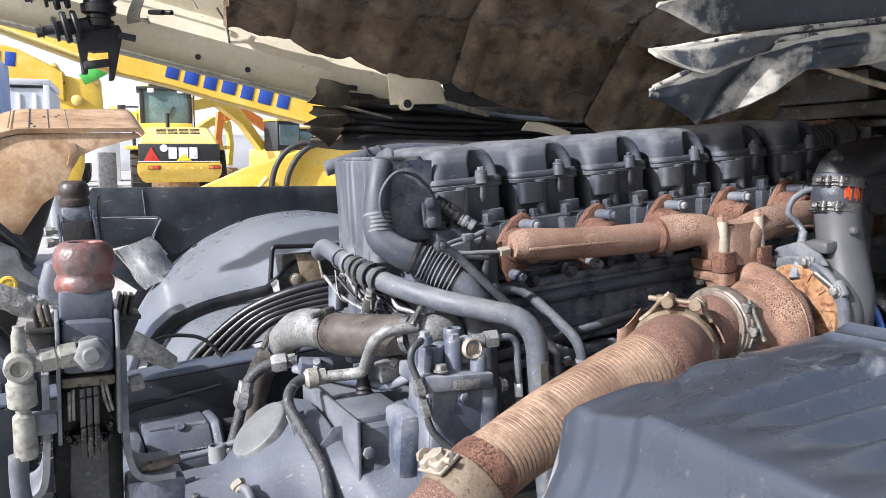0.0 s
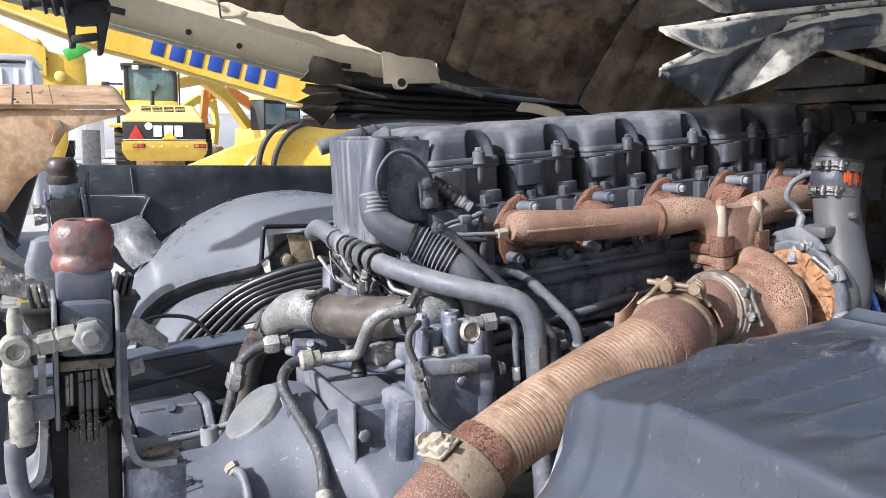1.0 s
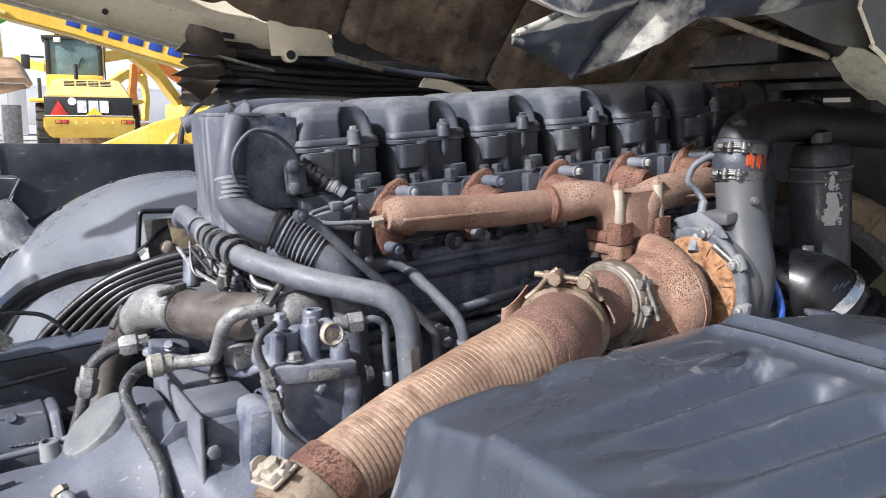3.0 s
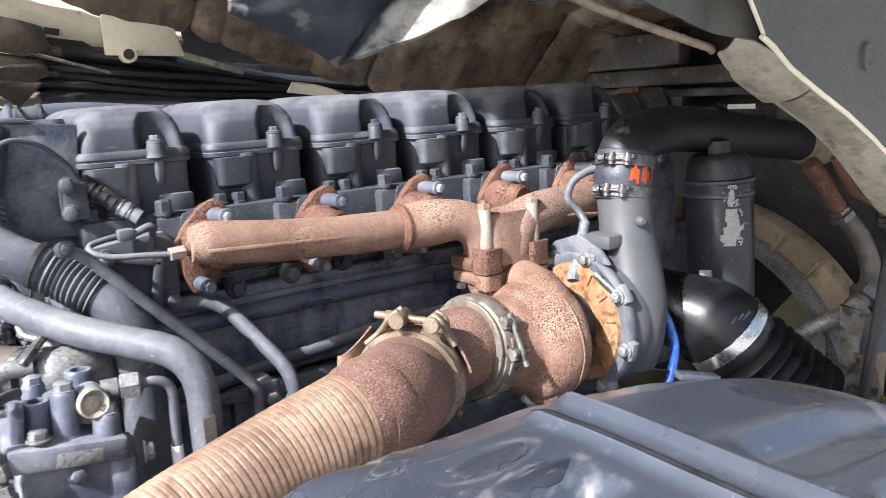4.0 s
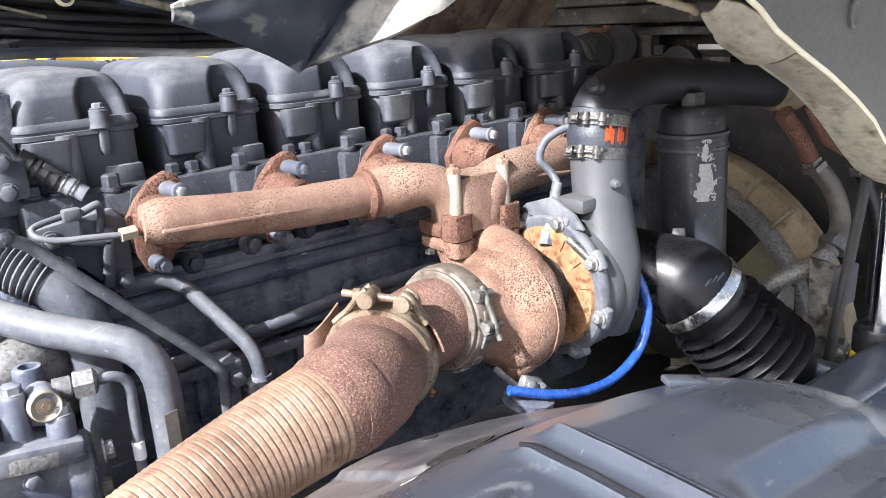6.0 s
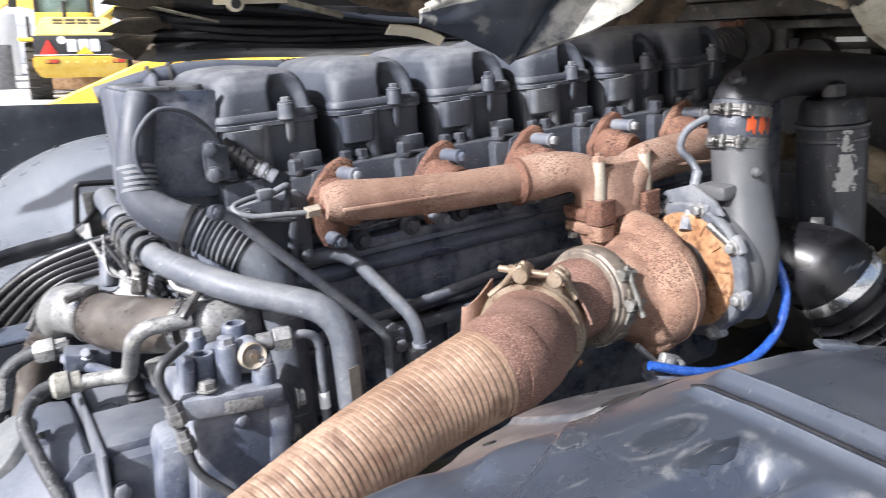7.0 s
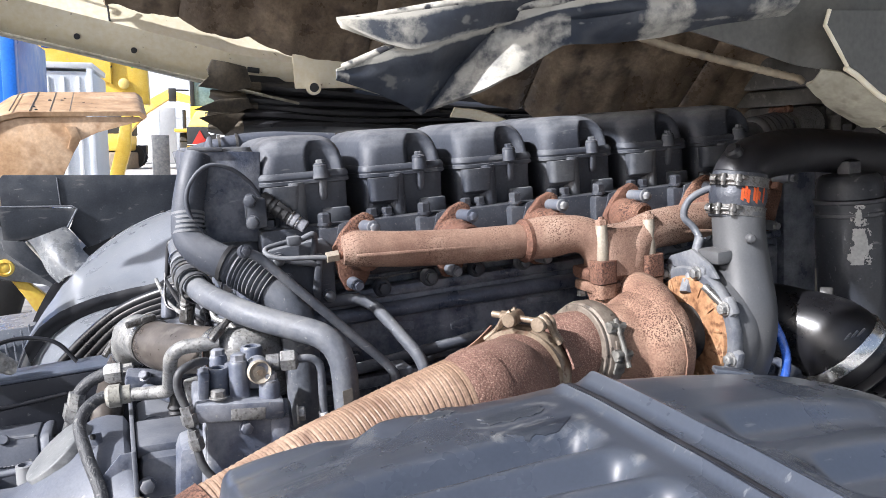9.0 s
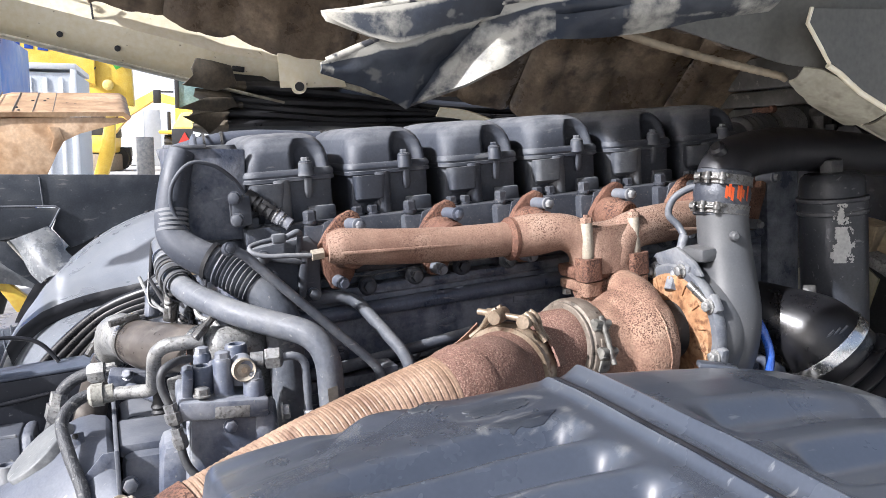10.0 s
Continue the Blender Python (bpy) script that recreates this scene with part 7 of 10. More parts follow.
# ---- near wheel arch cover in the foreground ----
cover = thing("wheel_arch_cover", "dark grey ribbed plastic wheel arch cover, scuffed and dusty", "wheel arch cover", (0.05, -0.8, -0.3))


COVER_SLOPE = [(-1.30, -0.185), (-1.0, -0.166), (-0.85, -0.160), (-0.72, -0.158), (-0.68, -0.161), (-0.64, -0.172), (-0.60, -0.196), (-0.56, -0.219), (-0.50, -0.247), (-0.44, -0.274)]


def cover_z(x, y):
    """Height of the moulded cover: rolled far edge, ribs along it and two seams across."""
    base = lerp_table(COVER_SLOPE, y) - 0.15 * (x - 0.09) ** 2 - lerp_table([(0.04, 0.0), (0.10, 0.005), (0.16, 0.012), (0.21, 0.020), (0.25, 0.028), (0.30, 0.042), (0.5, 0.13)], x) - 0.22 * max(0, -0.12 - x) ** 2
    # raised crest along the far edge
    base += lerp_table([(-0.25, 0.0165), (-0.22, 0.0165), (-0.19, 0.0155), (-0.16, 0.0145), (-0.13, 0.0150), (-0.10, 0.0125), (-0.06, 0.006), (0.0, 0.003), (0.05, 0.002), (0.12, 0.0)], x) * bell((y - lerp_table([(-0.24, -0.590), (-0.15, -0.616), (-0.10, -0.645), (0.0, -0.668)], x)) / 0.035)
    flat = ease((-0.655 - y) / 0.03)
    # soft troughs on the rear half, ending in pockets at the seam
    k = ease((-0.004 - x) / 0.022) * ease((-0.724 - y) / 0.025) * ease((x + 0.240) / 0.12)
    for n in range(8):
        d = abs(y - (-0.764 - 0.050 * n - (0.098 + 0.07 * min(n, 1)) * x))
        if d < 0.0245:
            base -= 0.0185 * k * (0.5 + 0.5 * math.cos(math.pi * d / 0.0245)) ** 0.9
    # pressed facet at the rear corner
    base -= 0.007 * ease((-0.150 - x + 0.5 * (y + 0.70)) / 0.035) * ease((y + 0.705) / 0.02) * ease((-0.600 - y) / 0.03)
    # broad ribs on the front half
    for n in range(3):
        base -= 0.018 * ease((x - 0.066) / 0.035) * ease((0.036 - abs(y + 0.800 + 0.085 * n - 0.05 * x)) / 0.026)
    # the two seams, a strip between them
    base += flat * (0.0050 * bell((x - 0.0145) / 0.0035) + 0.0095 * bell((x - 0.0415) / 0.0055) + 0.0025 * bell((x - 0.056) / 0.003) + 0.002 * ease((x - 0.012) / 0.004) * ease((0.062 - x) / 0.006))
    # the top plate stands a little above the dusty flange
    d = lerp_table(COVER_EDGE, max(x, -0.24)) - y
    base += 0.005 * ease((d - 0.136) / 0.009) * ease((0.010 - x) / 0.01) * ease((x + 0.17) / 0.03) - 0.005 * ease((0.010 - x) / 0.01) * ease((x + 0.17) / 0.03)
    return base + 0.0012 * noise.noise(Vector((x * 14, y * 14, 2.0)))


COVER_EDGE = [(-0.24, -0.578), (-0.13, -0.540), (-0.09, -0.520), (-0.06, -0.490), (-0.03, -0.476), (0.06, -0.450), (0.13, -0.464), (0.19, -0.484), (0.222, -0.508), (0.245, -0.560), (0.27, -0.640), (0.32, -0.745), (0.5, -0.83)]


COVER_TAIL = [(0.0, -0.46, -0.150), (0.02, -0.40, -0.138), (0.035, -0.34, -0.122), (0.05, -0.298, -0.102), (0.06, -0.270, -0.079), (0.07, -0.253, -0.050), (0.078, -0.2445, -0.018), (0.082, -0.2415, -0.006), (0.086, -0.2385, -0.0015), (0.090, -0.2355, 0.0), (0.10, -0.228, 0.0), (1.0, 0.50, 0.0)]


def near_cover(u, v):
    """The cover from its rear end, which curves down, to the front."""
    x = lerp_table([(q[0], q[1]) for q in COVER_TAIL], u)
    drop = lerp_table([(q[0], q[2]) for q in COVER_TAIL], u)
    ey = lerp_table(COVER_EDGE, max(x, -0.24))
    y = ey + (-1.16 - ey) * v
    return (x, y, cover_z(max(x, -0.25), y) + drop)


STAINS = ((-0.042, -0.702, 0.026, 0.011), (-0.036, -0.734, 0.024, 0.008), (-0.088, -0.672, 0.012, 0.006))


def cover_wear(u, v):
    """Dust on the far flange, on the seam strip and in a rim round each stain."""
    x, y, z = near_cover(u, v)
    d = lerp_table(COVER_EDGE, max(x, -0.24)) - y
    w = 0.44 * ease((0.15 - d) / 0.03) * ease((x + 0.14) / 0.05)
    for sx, sy, ra, rb in STAINS:
        q = math.hypot((x - sx) / ra, (y - sy) / rb)
        w = max(w, 0.46 * bell((q - 1.35) / 0.35), 0.30 * bell((q - 2.2) / 0.6))
    w = max(w, 0.34 * bell((x + 0.006) / 0.012) * ease((-0.70 - y) / 0.02))
    return w + 0.12 * noise.noise(Vector((x * 30, y * 30, 5.0)))


bm = B()
wear_sheet(bm, near_cover, 340, 220, -0.004, cover_wear)
part("shell", bm, FENDER, cover, angle=50)
# black strips along the seam, standing in for the shade in its gaps
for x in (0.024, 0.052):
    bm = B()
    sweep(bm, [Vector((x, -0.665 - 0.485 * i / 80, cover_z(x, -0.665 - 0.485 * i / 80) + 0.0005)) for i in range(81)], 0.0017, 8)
    part("seam_gap_strip", bm, RUBBER, cover, "thin black strip drawn as the dark seam gap")
bm = B()
sheet(bm, lambda u, v: (near_cover(u, 0)[0], near_cover(u, 0)[1] + 0.004 * v, near_cover(u, 0)[2] - 0.02 * v), 80, 3, 0.004)
part("edge_skirt", bm, FENDER, cover)


def on_cover(bm, outline, lift=0.0012):
    """A thin patch that lies on the cover."""
    cx, cy = sum(p[0] for p in outline) / len(outline), sum(p[1] for p in outline) / len(outline)
    rings = [[(cx + (px - cx) * f, cy + (py - cy) * f, cover_z(cx + (px - cx) * f, cy + (py - cy) * f) + h) for px, py in outline] for f, h in ((1.0, -0.002), (1.0, lift), (0.66, lift), (0.33, lift))]
    loft(bm, rings)


for hx, hy, ra, rb in ((0.093, -0.474, 0.0085, 0.0075), (-0.048, -0.512, 0.006, 0.005)):
    bm = B()
    on_cover(bm, [(hx + ra * math.cos(2 * math.pi * i / 18), hy + rb * math.sin(2 * math.pi * i / 18)) for i in range(18)])
    part("clip_hole", bm, INK, cover)
bm = B()
on_cover(bm, [(-0.002, -0.606), (0.010, -0.585), (0.040, -0.572), (0.062, -0.574), (0.068, -0.590), (0.045, -0.612), (0.012, -0.628)])
part("oval_slot", bm, INK, cover, "dark slot in the edge")
bm = B()
on_cover(bm, [(0.018, -0.626), (0.050, -0.618), (0.072, -0.616), (0.050, -0.625), (0.028, -0.632)])
part("slit", bm, INK, cover)
bm = B()
on_cover(bm, [(-0.022, -0.600), (-0.014, -0.590), (-0.002, -0.588), (0.004, -0.594), (-0.004, -0.610), (-0.018, -0.612)], 0.003)
part("pale_pad", bm, ALU, cover, "pale worn plastic boss")
for k, (sx, sy, ra, rb) in enumerate(STAINS):
    bm = B()
    on_cover(bm, [(sx + ra * math.cos(a) * (1 + 0.5 * noise.noise(Vector((1.9 * math.cos(a), 1.9 * math.sin(a), 3.1 + k)))), sy + rb * math.sin(a) * (1 + 0.7 * noise.noise(Vector((2.6 * math.cos(a), 2.6 * math.sin(a), 7.7 + k))))) for a in (2 * math.pi * i / 44 for i in range(44))], 0.0005)
    part("oil_stain", bm, FLAPDARK, cover, "dark oily stain")
bm = B()
box(bm, (0.205, -0.652, cover_z(0.205, -0.652) + 0.003), (0.035, 0.014, 0.006), 0.002, (0, 10, -25))
part("tab", bm, FENDER, cover)

# ---- cab rear mounts ----
def near_mount(y):
    """The sprung latch: block with its buffer between two cheek plates, a stack of latch plates below."""
    top = thing("cab_latch_mount", "steel cab latch bracket with a red-brown rubber buffer", "cab mount", (-0.66, y, -0.25))
    lean = (0, 5.7, 0)

    def p(x, dy, z):
        return (-0.657 + x + 0.10 * z, y + dy, z)
    bm = B()
    rev(bm, [(-0.0180, 0.0150), (-0.0165, 0.0178), (-0.0145, 0.0190), (-0.0110, 0.0195), (-0.0080, 0.0190), (-0.0062, 0.0178), (-0.0045, 0.0174), (-0.0030, 0.0180), (0.0000, 0.0195), (0.0040, 0.0201), (0.0085, 0.0198), (0.0130, 0.0184), (0.0162, 0.0158), (0.0178, 0.0125), (0.0172, 0.0098), (0.0140, 0.0080), (0.0100, 0.0076)], p(0, 0, 0), (0.10, 0, 1), 40)
    part("rubber_buffer", bm, REDRUB, top, "scuffed red-brown rubber")
    bm = B()
    box(bm, p(0.0, 0.0, -0.026), (0.0335, 0.036, 0.024), 0.003, lean)
    part("neck_block", bm, CAST, top)
    bm = B()
    box(bm, p(0.0, -0.006, -0.051), (0.0335, 0.044, 0.036), 0.005, lean)
    part("head_block", bm, CAST, top, "dusty blue-grey head block")
    for sx in (-0.0185, 0.0185):
        bm = B()
        box(bm, p(sx, -0.006, -0.071), (0.0026, 0.050, 0.084), 0.001, lean)
        part("cheek_plate", bm, PIPE, top, "plate with pale edges")
    bm = B()
    hexbolt(bm, p(0.0015, -0.028, -0.0545), (0, -1, 0.06), 0.0100, 0.009, 1.18)
    rev(bm, [(0.009, 0.0062), (0.015, 0.0058), (0.016, 0.0046)], p(0.0015, -0.028, -0.0545), (0, -1, 0.06), 16)
    part("through_bolt", bm, COVER_DUST, top, "large dusty hexagon nut")
    # ivory air fittings beside the block
    elbow = p(-0.041, -0.034, -0.054)
    bm = B()
    rev(bm, [(-0.010, 0.0082), (-0.006, 0.0094), (0.006, 0.0094), (0.010, 0.0082), (0.0102, 0.0052), (0.0085, 0.0050), (0.0085, 0.0020)], elbow, (0, -1, 0), 22)
    rev(bm, [(0, 0.0046), (0.012, 0.0046), (0.016, 0.0036), (0.018, 0.0036)], p(-0.041, -0.034, -0.046), (0.1, 0, 1), 12)
    part("elbow", bm, FITTING, top, "ivory plastic elbow fitting")
    bm = B()
    rev(bm, [(0.004, 0.0070), (0.012, 0.0070), (0.0125, 0.0086), (0.021, 0.0086), (0.0215, 0.0078), (0.023, 0.0078), (0.0235, 0.0090), (0.034, 0.0090), (0.034, 0.0074)], p(-0.041, -0.034, -0.054), (1, 0.12, 0.03), 6)
    part("union_nut", bm, FITTING, top)
    bm = B()
    rev(bm, [(0.004, 0.0072), (0.010, 0.0078), (0.011, 0.0090), (0.026, 0.0088), (0.027, 0.0074)], elbow, (-0.06, 0, -1), 18)
    part("drop_nut", bm, FITTING, top)
    bm = B()
    rev(bm, [(0.026, 0.0044), (0.031, 0.0044), (0.033, 0.0066), (0.058, 0.0074), (0.061, 0.0066)], elbow, (-0.06, 0, -1), 18)
    part("sleeve", bm, FITTING, top)
    bm = B()
    box(bm, p(-0.0305, -0.026, -0.0960), (0.022, 0.012, 0.015), 0.003, lean)
    part("branch_fitting", bm, PIPE, top)
    bm = B()
    sweep(bm, smooth_path([p(-0.0435, -0.034, -0.112), p(-0.043, -0.034, -0.135), p(-0.039, -0.034, -0.150), p(-0.028, -0.032, -0.160)]), 0.0060, 14)
    part("air_hose", bm, PIPE, top, "grey air hose")
    # latch plates in the slot, with return springs and a cross plate above
    for i in range(3):
        bm = B()
        sx = -0.0042 + 0.0042 * i
        box(bm, p(sx, -0.020, -0.0835), (0.0036, 0.010, 0.010), 0.001, lean)
        box(bm, p(sx, -0.022, -0.0955), (0.0037, 0.012, 0.022), 0.0012, lean)
        part("latch_plate", bm, LATCH, top)
        bm = B()
        box(bm, p(sx, -0.024, -0.115), (0.0038, 0.012, 0.022 + 0.0012 * (i % 2)), 0.0012, lean)
        part("latch_tip", bm, OILY, top, "oily worn steel tip")
    for pts in (((-0.0125, -0.080), (-0.0125, -0.100)), ((-0.0098, -0.079), (-0.0100, -0.100)), ((0.0082, -0.0785), (0.0100, -0.090), (0.0128, -0.0985)), ((0.0105, -0.0780), (0.0130, -0.090), (0.0150, -0.0980))):
        bm = B()
        sweep(bm, smooth_path([p(a, -0.022, b) for a, b in pts]), 0.0011, 8)
        part("spring_wire", bm, FITTING, top, "pale spring wire")
    bm = B()
    box(bm, p(0.0, -0.010, -0.0745), (0.034, 0.030, 0.007), 0.0015, lean)
    part("cross_plate", bm, TAN_DIRT, top, "rust-stained cross plate")
    bm = B()
    for i in range(26):
        a = 2.399 * i
        box(bm, p((-1 if i % 2 else 1) * (0.0090 + 0.0050 * abs(math.sin(a))), -0.016 + 0.004 * math.cos(3 * a), -0.104 - 0.014 * abs(math.cos(2.3 * a))), (0.0030, 0.0030, 0.0034), 0.0008, (40 * a, 25 * a, 0))
    tagged(part("caked_grease", bm, OILY, top, "lumps of caked grease"), kind="stuff")
    bm = B()
    box(bm, p(0.0, 0.012, -0.100), (0.034, 0.006, 0.060), 0.001, lean)
    part("slot_back", bm, GRIME, top)
    bm = B()
    box(bm, p(0.0, 0.000, -0.27), (0.0255, 0.012, 0.31), 0.002, lean)
    part("back_plate", bm, LATCH, top, "dusty dark plate")
    bm = B()
    box(bm, p(0.0, 0.016, -0.27), (0.046, 0.008, 0.31), 0.002, lean)
    part("channel_web", bm, GRIME, top)
    # bent side plates of the channel
    for side, run in ((1, ((0.0245, -0.058), (0.0250, -0.100), (0.0262, -0.128), (0.0300, -0.1440), (0.0370, -0.1505), (0.0560, -0.1530))), (-1, ((-0.0245, -0.066), (-0.0245, -0.110), (-0.0265, -0.140), (-0.033, -0.150), (-0.046, -0.153)))):
        path = smooth_path([p(a, 0, b) for a, b in run])
        bm = B()
        sheet(bm, lambda u, v: (lambda q: (q[0], y - 0.020 + 0.050 * v, q[2]))(path[min(int(u * (len(path) - 1) + 0.5), len(path) - 1)]), len(path) - 1, 2, 0.0045)
        part("channel_side", bm, PIPE, top)
    for sx, w in ((0.044, 0.040), (-0.040, 0.036)):
        bm = B()
        box(bm, p(sx, 0.004, -0.235), (w, 0.030, 0.155), 0.004, lean)
        part("lower_bracket", bm, GREY_DARK, top)
    bm = B()
    box(bm, p(-0.034, -0.036, -0.170), (0.036, 0.022, 0.022), 0.007, lean)
    part("hose_clip", bm, CAST, top)
    bm = B()
    sweep(bm, [p(0.034, -0.010, -0.148), p(0.048, -0.012, -0.147), p(0.060, -0.012, -0.1455)], [0.0066, 0.0064, 0.0040], 12, squash=0.6)
    part("flattened_tube", bm, TAN_DIRT, top, "flattened rusty tube end")
    bm = B()
    hexbolt(bm, p(0.0275, -0.004, -0.087), (1, 0, 0.1), 0.0055, 0.007, 1.1)
    part("side_nut", bm, FITTING, top)
    # dark folded ears of the cradle behind the block
    for side in (-1, 1):
        bm = B()
        plate(bm, [(p(side * 0.0195, 0, -0.047)[0], -0.047), (p(side * 0.0375, 0, -0.043)[0], -0.043), (p(side * 0.0370, 0, -0.048)[0], -0.048), (p(side * 0.0230, 0, -0.078)[0], -0.078), (p(side * 0.0195, 0, -0.078)[0], -0.078)], "y", y + 0.024, 0.004, 0.001)
        part("ear_plate", bm, GRIME, top, "dark folded ear plate")
        bm = B()
        box(bm, p(side * 0.0285, 0.034, -0.0435), (0.020, 0.030, 0.004), 0.0015, lean)
        part("ear_rim", bm, GRIME, top)
        for i in range(3):
            bm = B()
            box(bm, p(side * (0.0235 + 0.0042 * i), 0.032, -0.034 - 0.001 * i), (0.0026, 0.020, 0.016), 0.0008, (0, 5.7 + side * 12, 0))
            part("shim", bm, TAN_DIRT if i == 1 else GRIME, top)
    return top


def far_mount(y):
    top = thing("cab_latch_mount", "black steel cab latch bracket with a black rubber buffer", "cab mount", (-0.66, y, -0.25))
    k = 1.45

    def p(x, dy, z):
        return (-0.6285 + x * k, y + dy * k, 0.004 + z * k)
    bm = B()
    rev(bm, [(-0.018 * k, 0.0185 * k), (-0.014 * k, 0.0205 * k), (-0.008 * k, 0.0205 * k), (-0.006 * k, 0.0185 * k), (-0.003 * k, 0.0185 * k), (0.000, 0.0205 * k), (0.006 * k, 0.0205 * k), (0.013 * k, 0.0190 * k), (0.018 * k, 0.015 * k), (0.0190 * k, 0.011 * k), (0.016 * k, 0.008 * k)], p(0, 0, 0), (0.08, 0, 1), 32)
    part("rubber_buffer", bm, BROWN_RUBBER, top, "black ribbed rubber")
    bm = B()
    box(bm, p(-0.001, 0.0, -0.032), (0.036 * k, 0.036 * k, 0.030 * k), 0.003 * k)
    part("neck_block", bm, GREY_DARK, top)
    bm = B()
    box(bm, p(-0.002, -0.004, -0.056), (0.040 * k, 0.040 * k, 0.038 * k), 0.003 * k)
    part("head_block", bm, GRIME, top)
    for sx in (-0.025, 0.021):
        bm = B()
        box(bm, p(sx, -0.004, -0.100), (0.004 * k, 0.038 * k, 0.150 * k), 0.0015)
        part("cheek_plate", bm, GREY_DARK, top)
    bm = B()
    box(bm, p(-0.003, 0.0, -0.16), (0.05 * k, 0.03, 0.24), 0.004)
    part("post", bm, GRIME, top)
    bm = B()
    sweep(bm, bent([p(0.032, 0.0, -0.004), p(0.029, 0.0, -0.03), p(0.030, 0.0, -0.08), p(0.02, 0.0, -0.14)], 0.01), 0.004, 10)
    part("air_line", bm, STEEL, top)
    for dz in (-0.048, -0.064):
        bm = B()
        rev(bm, [(0, 0.0075), (0.012, 0.0075), (0.013, 0.010), (0.026, 0.010), (0.027, 0.006)], p(-0.026, -0.012, dz), (-1, -0.2, 0), 6)
        part("union", bm, FITTING, top, "ivory union")
    return top


near_mount(-0.627)
far_mount(0.606)
# black spring strut hanging from the cab's rear corner
strut = thing("cab_damper", "black rubber bump stop and bracket hanging from the cab", "damper", (-0.55, 0.60, 0.28))
SX, SY, SZ = -0.535, 0.60, 0.385
bm = B()
rev(bm, [(-0.052, 0.012), (-0.048, 0.026), (-0.036, 0.030), (-0.033, 0.024), (-0.026, 0.024), (-0.022, 0.033), (-0.006, 0.035), (-0.003, 0.029), (0.004, 0.029), (0.008, 0.037), (0.030, 0.040), (0.034, 0.034), (0.060, 0.034)], (SX, SY, SZ), (0.1, 0, 1), 28)
part("body", bm, RUBBER, strut)
for z0, x0 in ((-0.040, 0.0), (0.022, -0.012)):
    bm = B()
    axis = Vector((-1, 0, -0.16 if z0 < 0 else -0.1)).normalized()
    root = Vector((SX + x0 - 0.012, SY - 0.005, SZ + z0))
    rev(bm, [(0.0, 0.013), (0.030, 0.013), (0.031, 0.029), (0.038, 0.031), (0.041, 0.029), (0.042, 0.016), (0.049, 0.016), (0.050, 0.030), (0.058, 0.032), (0.061, 0.030), (0.062, 0.014), (0.070, 0.014), (0.071, 0.024), (0.077, 0.025), (0.078, 0.009), (0.098, 0.009)], root, axis, 24)
    stop = part("bump_stop", bm, MBLACK, strut)
    bm = B()
    hexbolt(bm, root + axis * 0.098, axis, 0.010, 0.010)
    part("nut", bm, GRIME, stop)
bm = B()
plate(bm, [(SX - 0.052, SZ - 0.040), (SX + 0.034, SZ - 0.044), (SX + 0.040, SZ - 0.062), (SX + 0.012, SZ - 0.155), (SX + 0.002, SZ - 0.155), (SX + 0.012, SZ - 0.092), (SX - 0.020, SZ - 0.098), (SX - 0.034, SZ - 0.090), (SX - 0.036, SZ - 0.140), (SX - 0.048, SZ - 0.140), (SX - 0.046, SZ - 0.080)], "y", SY, 0.03, 0.003)
box(bm, (SX - 0.018, SY, SZ - 0.122), (0.05, 0.016, 0.016), 0.004, (0, -6, 0))
sweep(bm, [Vector((SX + 0.030, SY - 0.01, SZ - 0.066)), Vector((SX + 0.062, SY - 0.01, SZ - 0.074))], 0.007, 12)
part("bracket", bm, MBLACK, strut)
bm = B()
sheet(bm, lambda u, v: (SX + 0.062 + 0.022 * v + 0.010 * math.sin(5 * u), SY + 0.02 - 0.03 * v * u, SZ + 0.06 - 0.10 * u), 14, 6, 0.003)
sheet(bm, lambda u, v: (SX + 0.064 + 0.030 * u, SY + 0.01 - 0.02 * v, SZ - 0.032 - 0.014 * u * v), 8, 4, 0.003)
part("folded_bracket", bm, CREAM_DIRTY_SHADED, strut, "dirty cream folded bracket")
for px in (0.10, 0.118):
    bm = B()
    sweep(bm, [Vector((SX + px, SY + 0.02, SZ - 0.016)), Vector((SX + px + 0.022, SY - 0.01, SZ - 0.022))], 0.0055, 10)
    part("peg", bm, GRIME, strut)

# ---- front of the engine bay ----
duct = thing("intake_duct", "black rubber intake duct from the turbo to the front", "duct", (0.85, -0.15, -0.10))
bm = B()
path = smooth_path([(0.583, -0.231, -0.064, 0.0365), (0.590, -0.230, -0.053, 0.0365), (0.606, -0.226, -0.043, 0.0365), (0.636, -0.216, -0.037, 0.0365), (0.690, -0.198, -0.034, 0.0365), (0.78, -0.175, -0.036, 0.0365), (0.95, -0.155, -0.056, 0.0365), (1.175, -0.150, -0.088, 0.036)], 8)
sweep(bm, path, [float(q[3]) for q in path], 32)
part("elbow_and_tube", bm, DUCT, duct)
bm = B()
rev(bm, [(-0.01, 0.038), (0.0, 0.042), (0.012, 0.042), (0.014, 0.039), (0.05, 0.039), (0.055, 0.042), (0.065, 0.042)], (1.165, -0.150, -0.087), (1, 0, -0.13), 32)
part("beige_collar", bm, SHROUD, duct, "beige plastic collar")
bm = B()
rev(bm, [(0, 0.012), (0.014, 0.012), (0.018, 0.008)], (0.576, -0.240, -0.026), (-0.7, -0.2, 0.6), 14)
part("boss", bm, DUCT, duct)

